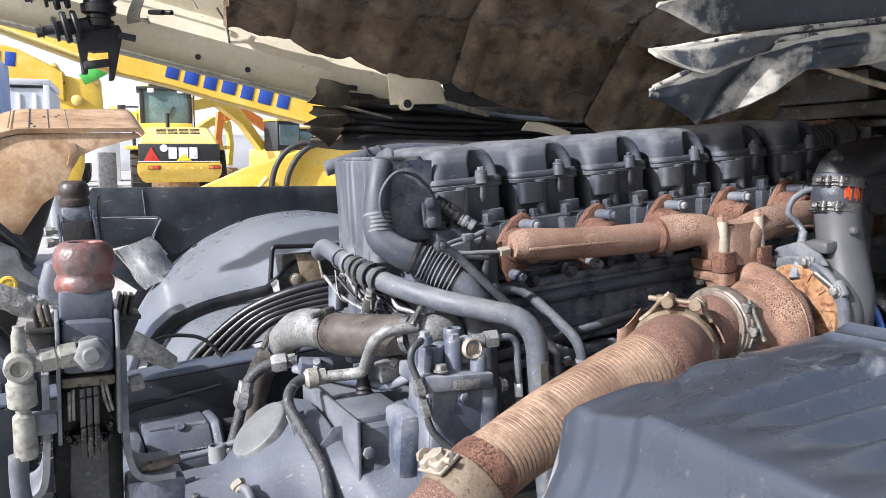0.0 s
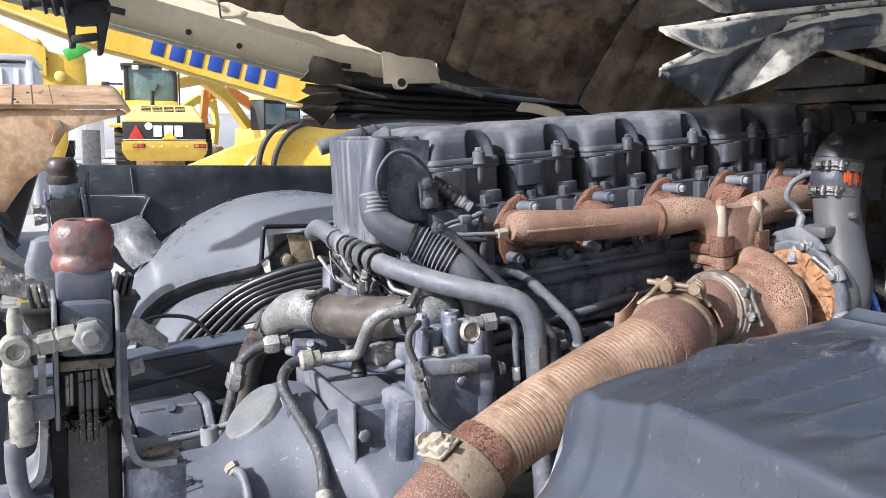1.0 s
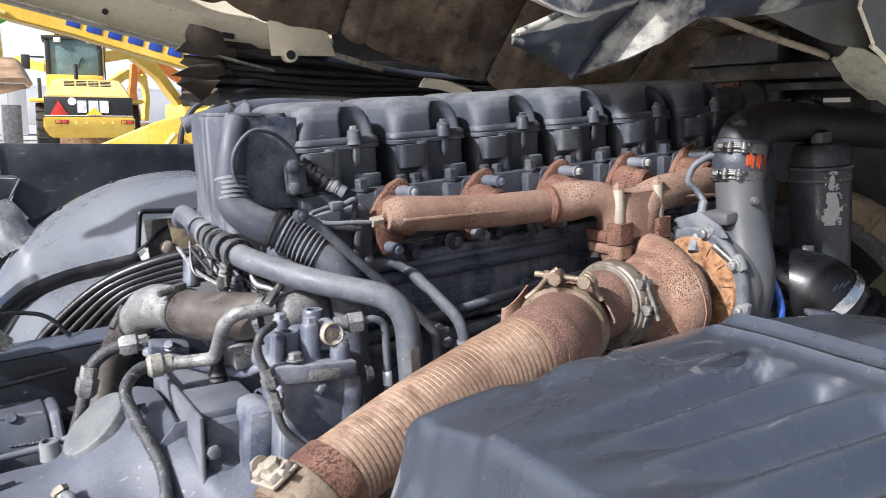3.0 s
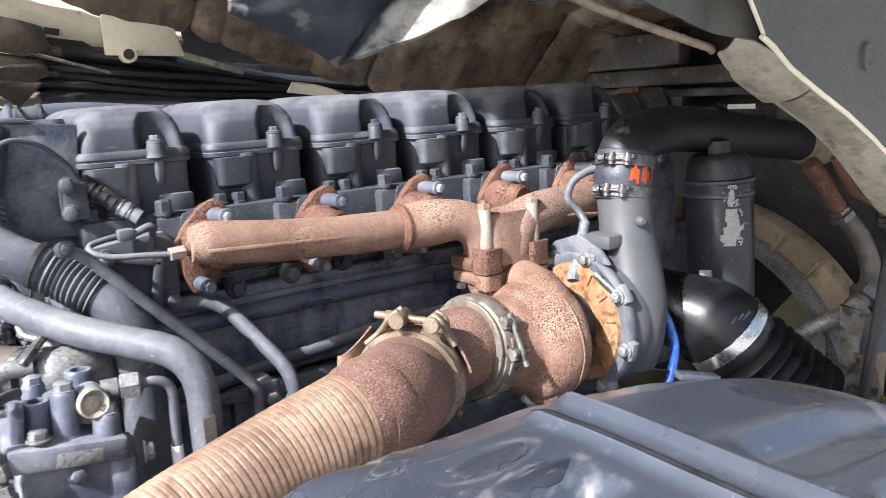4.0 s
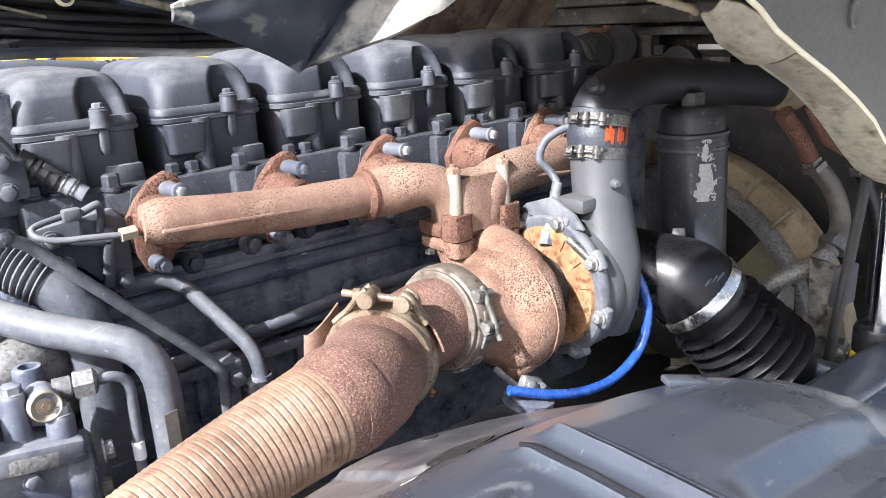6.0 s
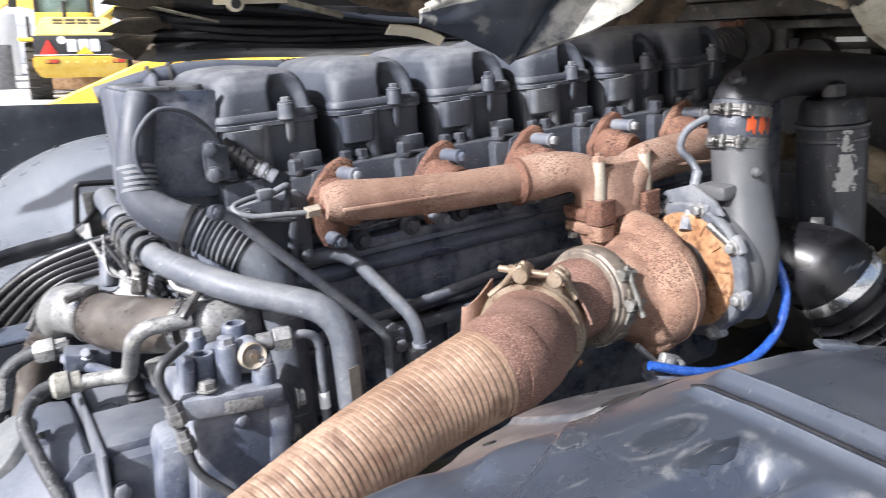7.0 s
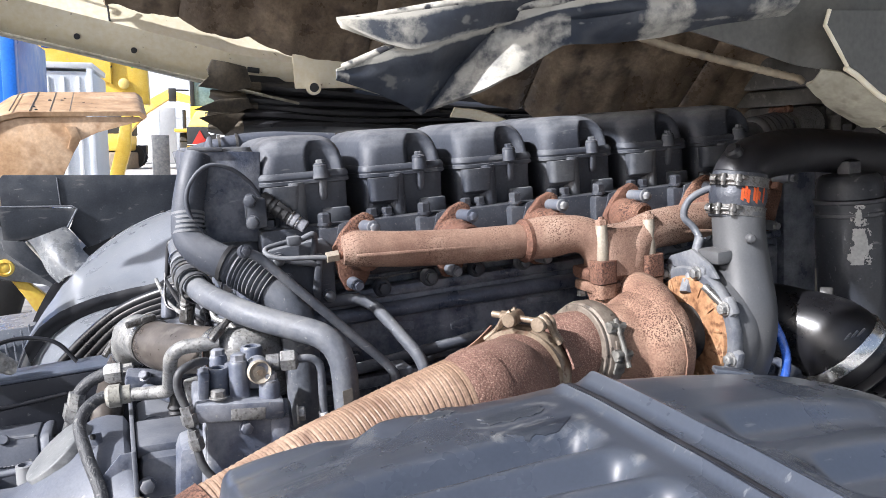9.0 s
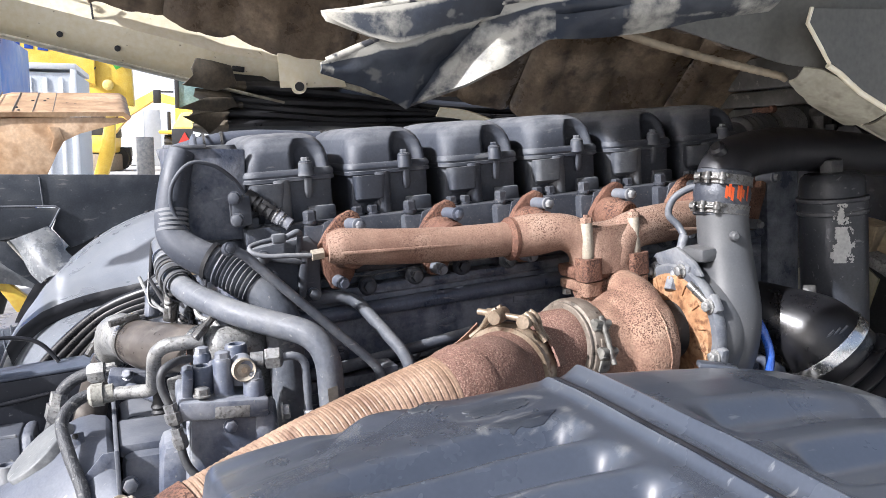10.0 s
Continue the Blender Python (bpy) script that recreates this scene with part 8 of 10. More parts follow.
# engine grey taken darker here, for the shade the filter stands in
FILTER = material("shaded_filter_paint", [(0.020, 0.022, 0.027), (0.030, 0.033, 0.040), (0.045, 0.048, 0.055)], 0.4, 0, 14, 240, 0.15, speck=(0.13, 0.13, 0.13), speck_scale=120, speck_at=0.71, scuff_glint=(0.16, 0.16, 0.165))
filt = thing("oil_filter_housing", "grey oil filter canister with chipped paint and hex cap", "oil filter", (0.865, -0.18, -0.36))
FX, FY = 0.848, -0.195
bm = B()
rev(bm, [(-0.36, 0.0530), (-0.150, 0.0545), (-0.148, 0.0570), (-0.143, 0.0570)], (FX, FY, 0), (-0.02, 0.02, 1), 40)
part("canister", bm, FILTER, filt)
bm = B()
rev(bm, [(-0.143, 0.0545), (-0.128, 0.0552), (-0.126, 0.0572), (-0.121, 0.0572), (-0.119, 0.0518), (-0.098, 0.0515), (-0.088, 0.0490), (-0.081, 0.0425), (-0.079, 0.024)], (FX, FY, 0), (-0.02, 0.02, 1), 40)
lid = part("cap", bm, FILTER, filt)
bm = B()
rev(bm, [(-0.080, 0.020), (-0.060, 0.020), (-0.058, 0.016)], (FX, FY, 0), (-0.02, 0.02, 1), 6)
part("hex", bm, FILTER, lid)
bm = B()
random.seed(5)
cells = {}
for i in range(96):
    for j in range(124):
        a = radians(207 + 0.54 * i)
        z = -0.226 + 0.0008 * j
        f = j / 123
        half = 13.0 * (1 - f) ** 0.8 * (0.75 if j < 12 else 1.0) + 1.5
        mid = 20 + 4 * f + 3 * math.sin(f * 5)
        p = Vector((i * 0.067, j * 0.067, 4.2))
        if abs(i * 0.415 - mid) + 9.0 * noise.noise(p) + 4.5 * noise.noise(p * 3.1) + 2.5 * noise.noise(p * 7.3) < half and not 0.61 < f + 0.01 * noise.noise(p * 4) < 0.65:
            cells[i, j] = (a, z)
for (i, j), (a, z) in cells.items():
    r = 0.0558 if z < -0.152 else 0.0580
    q = [(FX + r * math.cos(b) - 0.02 * zz, FY + r * math.sin(b) + 0.02 * zz, zz) for b, zz in ((a, z), (a + radians(0.55), z), (a + radians(0.55), z + 0.00082), (a, z + 0.00082))]
    bm.faces.new([bm.verts.new(p) for p in q])
bmesh.ops.remove_doubles(bm, verts=bm.verts, dist=0.0001)
part("bare_patch", bm, CHIPPED, filt, "pale bare metal where paint flaked off")

boot = thing("air_intake_boot", "black plastic intake elbow with ribbed rubber bellows", "intake hose", (0.72, -0.32, -0.45))
bm = B()
path = smooth_path([(0.625, AY, AZ, 0.056), (0.652, -0.222, -0.292, 0.0555), (0.677, -0.253, -0.302, 0.0585), (0.6995, -0.2900, -0.3160, 0.0655), (0.7100, -0.3030, -0.3275, 0.0680), (0.7225, -0.3130, -0.3450, 0.0685)], 7)
sweep(bm, path, [float(q[3]) for q in path], 36)
part("plastic_elbow", bm, SHINY_RUBBER, boot)
bd = Vector((0.52, -0.42, -0.74)).normalized()
bc = Vector((0.716, -0.308, -0.336))
bm = B()
rev(bm, [(-0.010, 0.069), (-0.010, 0.0705), (-0.008, 0.0712), (0.0, 0.0706), (0.008, 0.0712), (0.010, 0.0705), (0.010, 0.069)], bc, bd, 44, caps=False)
bandp = part("clamp_band", bm, SHINY, boot, "shiny steel hose clamp")
bm = B()
box(bm, bc + Vector((0.035, 0.035, 0.058)), (0.03, 0.016, 0.014), 0.003, (0, 35, 40))
box(bm, bc + Vector((0.02, 0.05, 0.075)), (0.03, 0.02, 0.016), 0.003, (0, 35, 40))
part("clamp_screw", bm, GRIME, bandp)
bm = B()
for i in range(3):
    box(bm, bc + Vector((-0.042 + 0.009 * i, -0.045 - 0.004 * i, 0.036 + 0.003 * i)), (0.003, 0.003, 0.018), 0.0008, (20, 40, 0))
part("moulded_mark", bm, GREY, boot)
prof, h = [(0.012, 0.066), (0.03, 0.066)], 0.034
for i in range(7):
    r = 0.0755 + 0.0018 * i
    prof += [(h, r - 0.015), (h + 0.005, r - 0.008), (h + 0.0072, r - 0.002), (h + 0.009, r), (h + 0.0108, r - 0.002), (h + 0.013, r - 0.008), (h + 0.018, r - 0.015)]
    h += 0.0190
prof += [(h + 0.005, 0.064), (h + 0.03, 0.062)]
bm = B()
rev(bm, prof, bc, bd, 44)
part("bellows", bm, SHINY_RUBBER, boot, "black ribbed rubber bellows", angle=70)
bm = B()
sweep(bm, smooth_path([bc + bd * (h - 0.005), bc + bd * (h + 0.05), bc + bd * (h + 0.12) + Vector((0.02, -0.01, 0.02)), bc + bd * (h + 0.2) + Vector((0.06, -0.02, 0.05))]), 0.060, 30)
part("lower_tube", bm, FENDER, boot)

hose_thing("blue_air_hose", "glossy blue air hose looping under the turbo", [(0.590, -0.26, -0.240), (0.598, -0.29, -0.280), (0.612, -0.30, -0.335), (0.592, -0.302, -0.388), (0.540, -0.302, -0.415), (0.48, -0.302, -0.415), (0.42, -0.30, -0.40), (0.36, -0.28, -0.38)], 0.0068, BLUE)

lever = thing("wastegate_actuator", "dark actuator with a pale lever below the turbine", "actuator", (0.40, -0.24, -0.45))
bm = B()
rev(bm, [(0, 0.036), (0.012, 0.036), (0.016, 0.030), (0.02, 0.016)], (0.405, -0.265, -0.415), (0.1, -0.25, 1), 28)
part("canister", bm, GREY_DARK, lever)
bm = B()
sweep(bm, [Vector((0.355, -0.262, -0.355)), Vector((0.392, -0.268, -0.395))], 0.0042, 10)
box(bm, (0.402, -0.275, -0.388), (0.036, 0.014, 0.022), 0.005, (0, 25, 0))
hexbolt(bm, (0.394, -0.283, -0.384), (0, -1, 0.2), 0.006, 0.006)
hexbolt(bm, (0.412, -0.283, -0.393), (0, -1, 0.2), 0.006, 0.006)
part("lever", bm, ALU, lever)

# fan shroud, its ring and the radiator behind
shroud = thing("fan_shroud", "beige plastic fan shroud ring, dirty and scuffed", "fan shroud", (1.15, 0.10, -0.60))
SC = Vector((1.13, 0.05, -0.60))
bm = B()
rev(bm, [(0.03, 0.350), (0.0, 0.352), (0.0, 0.358), (0.004, 0.372), (0.010, 0.391), (0.016, 0.395), (0.05, 0.395), (0.05, 0.350)], SC, (1, 0, 0), 72, caps=False)
part("ring", bm, SHROUD, shroud)
bm = B()
rev(bm, [(-0.014, 0.320), (-0.022, 0.323), (-0.026, 0.334), (-0.024, 0.345), (-0.016, 0.3505), (0.03, 0.351), (0.03, 0.312)], SC, (1, 0, 0), 72, caps=False)
part("inner_lip", bm, ALU, shroud, "pale worn inner lip")
for i in range(28):
    a = 2 * math.pi * i / 28 + 0.15
    bm = B()
    box(bm, SC + Vector((-0.004, -0.376 * math.cos(a), 0.376 * math.sin(a))), (0.026, 0.056, 0.006), 0.0015, (math.degrees(-a), 0, 0))
    part("stiffener", bm, SHROUD, shroud)
fan = thing("cooling_fan", "olive cooling fan behind the engine, coloured as if lit", "fan", (1.17, 0.05, -0.60))
# olive lightened to stand in for light falling on the fan
OLIVE = material("lit_olive_plastic", [(0.24, 0.225, 0.13), (0.32, 0.30, 0.19)], 0.5, 0, 10, 120, 0.1)
bm = B()
rev(bm, [(-0.05, 0.05), (-0.04, 0.085), (0.03, 0.09), (0.04, 0.05)], (1.17, 0.05, -0.60), (1, 0, 0), 30)
part("hub", bm, GRIME, fan)
for i in range(9):
    a = 2 * math.pi * i / 9
    bm = B()
    sheet(bm, lambda u, v, a=a: (1.17 + 0.05 * (v - 0.5), 0.05 - (0.08 + 0.21 * u) * math.cos(a + 0.34 * (v - 0.5)), -0.60 + (0.08 + 0.21 * u) * math.sin(a + 0.34 * (v - 0.5))), 6, 6, 0.004)
    part("blade", bm, OLIVE, fan)
rad = thing("radiator", "grimy black radiator and cooler stack", "radiator", (1.42, 0.1, -0.9), kind="structure")
bm = B()
box(bm, (1.36, 0.12, -0.50), (0.10, 1.15, 0.80), 0.01)
part("core", bm, GRIME, rad)
bm = B()
box(bm, (1.33, 0.12, -0.085), (0.06, 1.2, 0.045), 0.008)
box(bm, (1.335, 0.45, -0.02), (0.05, 0.30, 0.10), 0.01)
part("top_tank", bm, GRIMY_GREY, rad)
bm = B()
box(bm, (1.34, 0.12, 0.012), (0.03, 1.2, 0.02), 0.004)
part("upper_bar", bm, GRIMY_GREY, rad)
bm = B()
box(bm, (1.345, 0.53, -0.03), (0.03, 0.54, 0.10), 0.004)
box(bm, (1.345, -0.30, -0.03), (0.03, 0.62, 0.10), 0.004)
box(bm, (1.345, 0.2, -0.055), (0.03, 0.3, 0.02), 0.003)
part("header_plate", bm, GRIMY_GREY, rad)
for yy in (0.31, 0.225):
    bm = B()
    box(bm, (1.318, yy, -0.03), (0.016, 0.028, 0.024), 0.004)
    part("clip", bm, MBLACK, rad)
# white bar painted in where bright light shows on the radiator top
bm = B()
box(bm, (1.308, 0.081, -0.023), (0.004, 0.070, 0.011), 0.001)
part("gleam_strip", bm, CONT_WHITE, rad, "small white strip painted as a bright gleam")
bm = B()
rev(bm, [(0, 0.05), (0.03, 0.05), (0.035, 0.04)], (1.325, 0.16, -0.07), (-1, 0, 0), 26)
part("port", bm, MBLACK, rad)
# upper cross member and dirty front wall of the cab above it
wall = thing("cab_front_wall", "grimy dark metal wall with a beam at the front of the bay", "wall", (1.45, 0.1, 0.2), kind="structure")
bm = B()
sheet(bm, lambda u, v: (1.40 + 0.02 * math.sin(9 * v), 0.90 - 1.75 * u, -0.14 + 0.78 * v + 0.01 * math.sin(14 * u)), 24, 12, 0.02)
part("panel", bm, WALL_GRIME, wall)
bm = B()
box(bm, (1.30, 0.12, 0.052), (0.06, 1.4, 0.04), 0.006)
box(bm, (1.28, 0.42, 0.115), (0.05, 0.42, 0.08), 0.01)
part("beam", bm, WALL_GRIME, wall)
# bellows hose between the last cover and the radiator
link = thing("coolant_hose", "black ribbed hose with steel clamp at the engine front", "hose", (1.05, 0.30, -0.06))
prof, h = [], 0.0
for i in range(5):
    prof += [(h, 0.036), (h + 0.005, 0.045), (h + 0.013, 0.045), (h + 0.018, 0.036)]
    h += 0.023
bm = B()
rev(bm, prof, (1.05, 0.25, -0.03), (1, 0.30, 0.06), 28)
part("bellows", bm, RUBBER_DUSTY, link, angle=70)
bm = B()
ring_band(bm, (1.168, 0.286, -0.023), (1, 0.30, 0.06), 0.044, 0.018, 0.003, 30)
part("clamp_band", bm, STEEL, link)
bm = B()
box(bm, (1.160, 0.275, 0.025), (0.03, 0.05, 0.014), 0.004)
rev(bm, [(-0.006, 0.008), (0.006, 0.008)], (1.16, 0.25, 0.027), (1, 0, 0), 12)
part("clamp_bolt", bm, RUST, link)
bm = B()
rev(bm, [(0, 0.045), (0.12, 0.045)], (1.172, 0.287, -0.023), (1, 0.30, 0.06), 28)
part("neck", bm, ALU, link)
bm = B()
box(bm, (0.955, 0.20, -0.075), (0.13, 0.20, 0.10), 0.03)
rev(bm, [(0, 0.036), (0.05, 0.034)], (1.0, 0.235, -0.033), (1, 0.30, 0.06), 24)
part("thermostat_housing", bm, GREY, link)

# rusty heater pipes, hoses and bracket at the right
hose_thing("heater_pipe", "rusty pipe joined to a grey rubber hose", [(1.02, -0.255, -0.11), (1.05, -0.265, -0.145), (1.085, -0.27, -0.19), (1.105, -0.275, -0.215)], 0.0160, RUST, (((1.095, -0.272, -0.205), (0.5, -0.1, -0.75), 0.019, 0.025, STEEL),))
hose_thing("rubber_hose", "grey-green rubber hose bending down to the bracket", [(1.10, -0.275, -0.21), (1.135, -0.287, -0.25), (1.150, -0.297, -0.290), (1.145, -0.305, -0.325), (1.110, -0.312, -0.350), (1.085, -0.306, -0.370)], 0.0175, HOSE_BROWN, (((1.112, -0.312, -0.349), (-0.7, 0.1, -0.6), 0.0215, 0.026, STEEL),))
hose_thing("heater_pipe", "thin rusty pipe with a steel clamp", [(1.04, -0.29, -0.10), (1.075, -0.30, -0.155), (1.11, -0.305, -0.175), (1.16, -0.31, -0.20), (1.18, -0.31, -0.225)], 0.009, RUST, (((1.178, -0.31, -0.222), (0.5, 0, -0.6), 0.014, 0.025, STEEL),))
hose_thing("rubber_hose", "black hose running down the front corner", [(1.18, -0.31, -0.22), (1.22, -0.315, -0.27), (1.26, -0.32, -0.36), (1.27, -0.32, -0.5)], 0.014, RUBBER)
brk2 = thing("stabiliser_bracket", "weathered steel bracket with bolts at the chassis", "bracket", (1.05, -0.36, -0.60))
bm = B()
sweep(bm, smooth_path([(1.095, -0.310, -0.362), (1.065, -0.306, -0.378), (1.035, -0.285, -0.389), (1.010, -0.258, -0.412), (0.99, -0.232, -0.442), (0.98, -0.20, -0.49)]), 0.0165, 16)
part("arm", bm, ALU, brk2, "pale oxidised cast arm")
bm = B()
sheet(bm, lambda u, v: (1.000 + 0.012 * u + 0.030 * v, -0.329 - (0.030 + 0.010 * u) * v - 0.012 * math.sin(math.pi * v), lerp_table([(0, -0.345), (0.12, -0.352), (1, -0.575)], u) - 0.012 * v), 24, 8, 0.007)
part("bracket_plate", bm, WEATHERED, brk2, "weathered bent steel plate")
bm = B()
plate(bm, [(0.93, -0.33), (1.16, -0.33), (1.20, -0.48), (0.95, -0.48)], "z", -0.578, 0.012, 0.002)
part("foot_plate", bm, GRIME, brk2)
bm = B()
plate(bm, [(0.955, -0.420), (0.985, -0.395), (1.012, -0.405), (1.020, -0.560), (0.930, -0.560)], "y", -0.300, 0.006, 0.002)
part("gusset", bm, WEATHERED, brk2)
for p in ((1.06, -0.415, -0.565), (1.12, -0.40, -0.565)):
    bm = B()
    hexbolt(bm, p, (0, 0, 1), 0.013, 0.012)
    part("bolt", bm, GRIME, brk2)
bm = B()
rev(bm, [(0, 0.026), (0.03, 0.026), (0.034, 0.018), (0.034, 0.015), (0.055, 0.015)], (1.045, -0.345, -0.52), (0.35, -1, 0), 18)
part("pivot_bolt", bm, STEEL, brk2)
bm = B()
box(bm, (1.030, -0.382, -0.33), (0.024, 0.012, 0.46), 0.004, (0, 15, 0))
part("strut", bm, MBLACK, brk2, "black upright strut")
bottle = thing("gas_strut", "dark strut with a yellow warning label and chrome rod", "strut", (0.985, -0.455, -0.592))
bm = B()
rev(bm, [(-0.16, 0.036), (-0.02, 0.036), (0.0, 0.0355), (0.006, 0.033), (0.008, 0.016), (0.008, 0.012)], (0.985, -0.455, -0.432), (0, 0, 1), 28)
part("body", bm, PLASTIC, bottle)
bm = B()
rev(bm, [(0.0, 0.0150), (0.205, 0.0150)], (0.985, -0.455, -0.428), (0.02, 0, 1), 24)
rev(bm, [(0.205, 0.0165), (0.214, 0.0165), (0.219, 0.013), (0.219, 0.004)], (0.985, -0.455, -0.428), (0.02, 0, 1), 24)
part("rod", bm, CHROME, bottle, "polished chrome rod")
bm = B()
rev(bm, [(-0.135, 0.0364), (-0.135, 0.0372), (-0.035, 0.0372), (-0.035, 0.0364)], (0.985, -0.455, -0.432), (0, 0, 1), 28, caps=False)
lab = part("warning_label", bm, LABELYEL, bottle, "yellow label with black warning triangle")
bm = B()
for s in (-1, 0, 1):
    a = radians(228 + 14 * s)
    box(bm, (0.985 + 0.0378 * math.cos(a), -0.455 + 0.0378 * math.sin(a), -0.497 - 0.012 * abs(s)), (0.008, 0.002, 0.020 - 0.008 * abs(s)), 0.0005, (0, 0, math.degrees(a) + 90))
for j in range(6):
    a = radians(204)
    box(bm, (0.985 + 0.0378 * math.cos(a), -0.455 + 0.0378 * math.sin(a), -0.477 - 0.013 * j), (0.009, 0.0015, 0.004), 0.0004, (0, 0, math.degrees(a) + 90))
part("print", bm, INK, lab)
bm = B()
box(bm, (1.06, -0.36, -0.400), (0.08, 0.02, 0.07), 0.004, (0, 8, 8))
single("plastic_tag_box", bm, GREY, "dark grey box with a worn blank face at the front corner", "box", (1.06, -0.36, -0.44))
# added dark plate that closes the bay below and hides the sunlit ground
bm = B()
box(bm, (0.60, -0.06, -0.72), (1.7, 1.0, 0.02), 0.004)
single("dark_filler", bm, GRIME, "added dark plate below the engine bay, hiding the lit ground", "tray", (0.60, -0.06, -0.73), kind="structure")

# ---- far wheel arch ----
arch = thing("wheel_arch", "grey plastic wheel arch liner, shiny and dusty", "wheel arch", (-0.05, 1.0, -0.66))
AR, ACX, ACZ = 0.53, -0.05, -0.66


ARCH_EDGE = [(0, 0.545, 0.775), (30, 0.548, 0.775), (36, 0.541, 0.782), (41, 0.524, 0.790), (47, 0.495, 0.790), (54, 0.462, 0.785), (61, 0.436, 0.772), (66, 0.424, 0.760), (71, 0.430, 0.762), (76, 0.444, 0.775), (84, 0.455, 0.790), (95, 0.468, 0.792), (110, 0.500, 0.792), (135, 0.53, 0.80)]


def arch_at(a, v):
    """The arch at an angle (degrees) from its far rim (v = 0) to the edge that faces the engine (v = 1)."""
    re, ye = lerp_table([(q[0], q[1]) for q in ARCH_EDGE], a), lerp_table([(q[0], q[2]) for q in ARCH_EDGE], a)
    soft = 0.5 * (1 - math.cos(math.pi * v))
    r = AR + (re - AR) * (0.25 * v + 0.75 * soft ** 1.6) + 0.012 * math.sin(math.pi * v)
    return Vector((ACX - r * math.cos(radians(a)), 1.22 + (ye - 1.22) * v, ACZ + r * math.sin(radians(a))))


bm = B()
sheet(bm, lambda u, v: arch_at(4 + 128 * u, v), 128, 26, -0.005)
part("shell", bm, ARCH_GREY, arch)
bm = B()
sheet(bm, lambda u, v: arch_at(30.5 + 37 * u, 1) + Vector((0.004 * v, -0.010 - 0.004 * math.sin(math.pi * v), 0.004 - (0.034 - 0.014 * u) * v)), 60, 5, 0.006)
part("black_lip", bm, RUBBER, arch, "thick black rubber lip")
bm = B()
sweep(bm, [arch_at(66.5 + 42 * i / 60, 1) + Vector((0, -0.003, 0)) for i in range(61)], 0.0050, 10)
part("rubber_edge", bm, RUBBER, arch)
bm = B()
sweep(bm, bent([(-0.214, 0.764, -0.296), (-0.194, 0.764, -0.176), (-0.070, 0.764, -0.189)], 0.012), 0.0062, 10)
part("riser_edge", bm, RUBBER, arch, "black folded edge")
bm = B()
sheet(bm, lambda u, v: arch_at(66 + 4.4 * u, 1) + Vector((-0.022 * v * (1 - u), -0.006, -0.030 * v * (1 - 0.6 * u))), 8, 5, 0.003)
part("torn_corner", bm, CONT_WHITE, arch, "pale torn corner of the liner")
# lower step of the arch below the lip
bm = B()
sheet(bm, lambda u, v: Vector((ACX - (lerp_table([(q[0], q[1]) for q in ARCH_EDGE], 8 + 60 * u) - 0.030 - 0.075 * v) * math.cos(radians(8 + 60 * u)), 0.80 - 0.20 * v, ACZ + (lerp_table([(q[0], q[1]) for q in ARCH_EDGE], 8 + 60 * u) - 0.030 - 0.075 * v ** 1.5) * math.sin(radians(8 + 60 * u)))), 60, 14, 0.004)
part("inner_skirt", bm, ARCH_GREY, arch)
for a in (26, 44, 60, 76):
    bm = B()
    q = arch_at(a, 0.05)
    rev(bm, [(0, 0.008), (0.005, 0.007)], q, q - Vector((ACX, q.y, ACZ)), 12)
    part("clip", bm, MBLACK, arch)
bm = B()
sheet(bm, lambda u, v: arch_at(18 + 80 * u, 0) + Vector((0, 0.005 + 0.004 * v, 0)) + 0.028 * v * (arch_at(18 + 80 * u, 0) - Vector((ACX, 1.22, ACZ))).normalized(), 50, 3, 0.006)
part("outer_bead", bm, RUBBER, arch)
bm = B()
sweep(bm, [arch_at(18 + 80 * i / 60, 0.14) for i in range(61)], 0.0028, 8)
part("pressed_bead", bm, ARCH_GREY, arch)
# raised corner of the liner near the engine with a bright steel plate
bm = B()
plate(bm, [(-0.182, -0.315), (-0.186, -0.198), (-0.02, -0.206), (-0.02, -0.330)], "y", 0.775, 0.008, 0.002)
corner = part("bulkhead_plate", bm, GRIMY_GREY, arch, "worn grey steel bulkhead plate")
bm = B()
plate(bm, [(-0.124, -0.298), (-0.136, -0.203), (-0.080, -0.213), (-0.066, -0.314)], "y", 0.768, 0.006, 0.002)
part("steel_window", bm, SHROUD, corner, "dirty beige plate")
bm = B()
sweep(bm, [Vector((-0.080, 0.766, -0.213)), Vector((-0.066, 0.766, -0.314))], 0.0035, 8)
part("window_edge", bm, SPACER, corner)
for q, r in (((-0.1435, 0.768, -0.267), 0.0125), ((-0.052, 0.768, -0.279), 0.009)):
    bm = B()
    hexbolt(bm, q, (0, -1, 0), r, 0.009)
    part("bolt", bm, SPACER if r > 0.01 else MBLACK, corner)
# dark splash plate above it
GUIDE = material("scuffed_guide_sheet", [(0.13, 0.14, 0.155), (0.22, 0.23, 0.24), (0.36, 0.36, 0.35)], 0.28, 0.35, 16, 140, 0.25, speck=(0.55, 0.54, 0.52), speck_scale=36, speck_at=0.66, soft=0.06)
splash = thing("splash_guard", "dark plastic splash guard with a folded notch", "splash guard", (-0.3, 1.21, -0.25))
bm = B()
plate(bm, [(-0.580, -0.020), (-0.566, -0.006), (0.50, -0.10), (0.50, -0.30), (-0.08, -0.14), (-0.26, -0.17), (-0.36, -0.215), (-0.386, -0.222), (-0.424, -0.165), (-0.398, -0.114), (-0.41, -0.106), (-0.580, -0.090)], "y", 1.215, 0.008, 0.002)
part("panel", bm, FLAPDARK, splash)
bm = B()
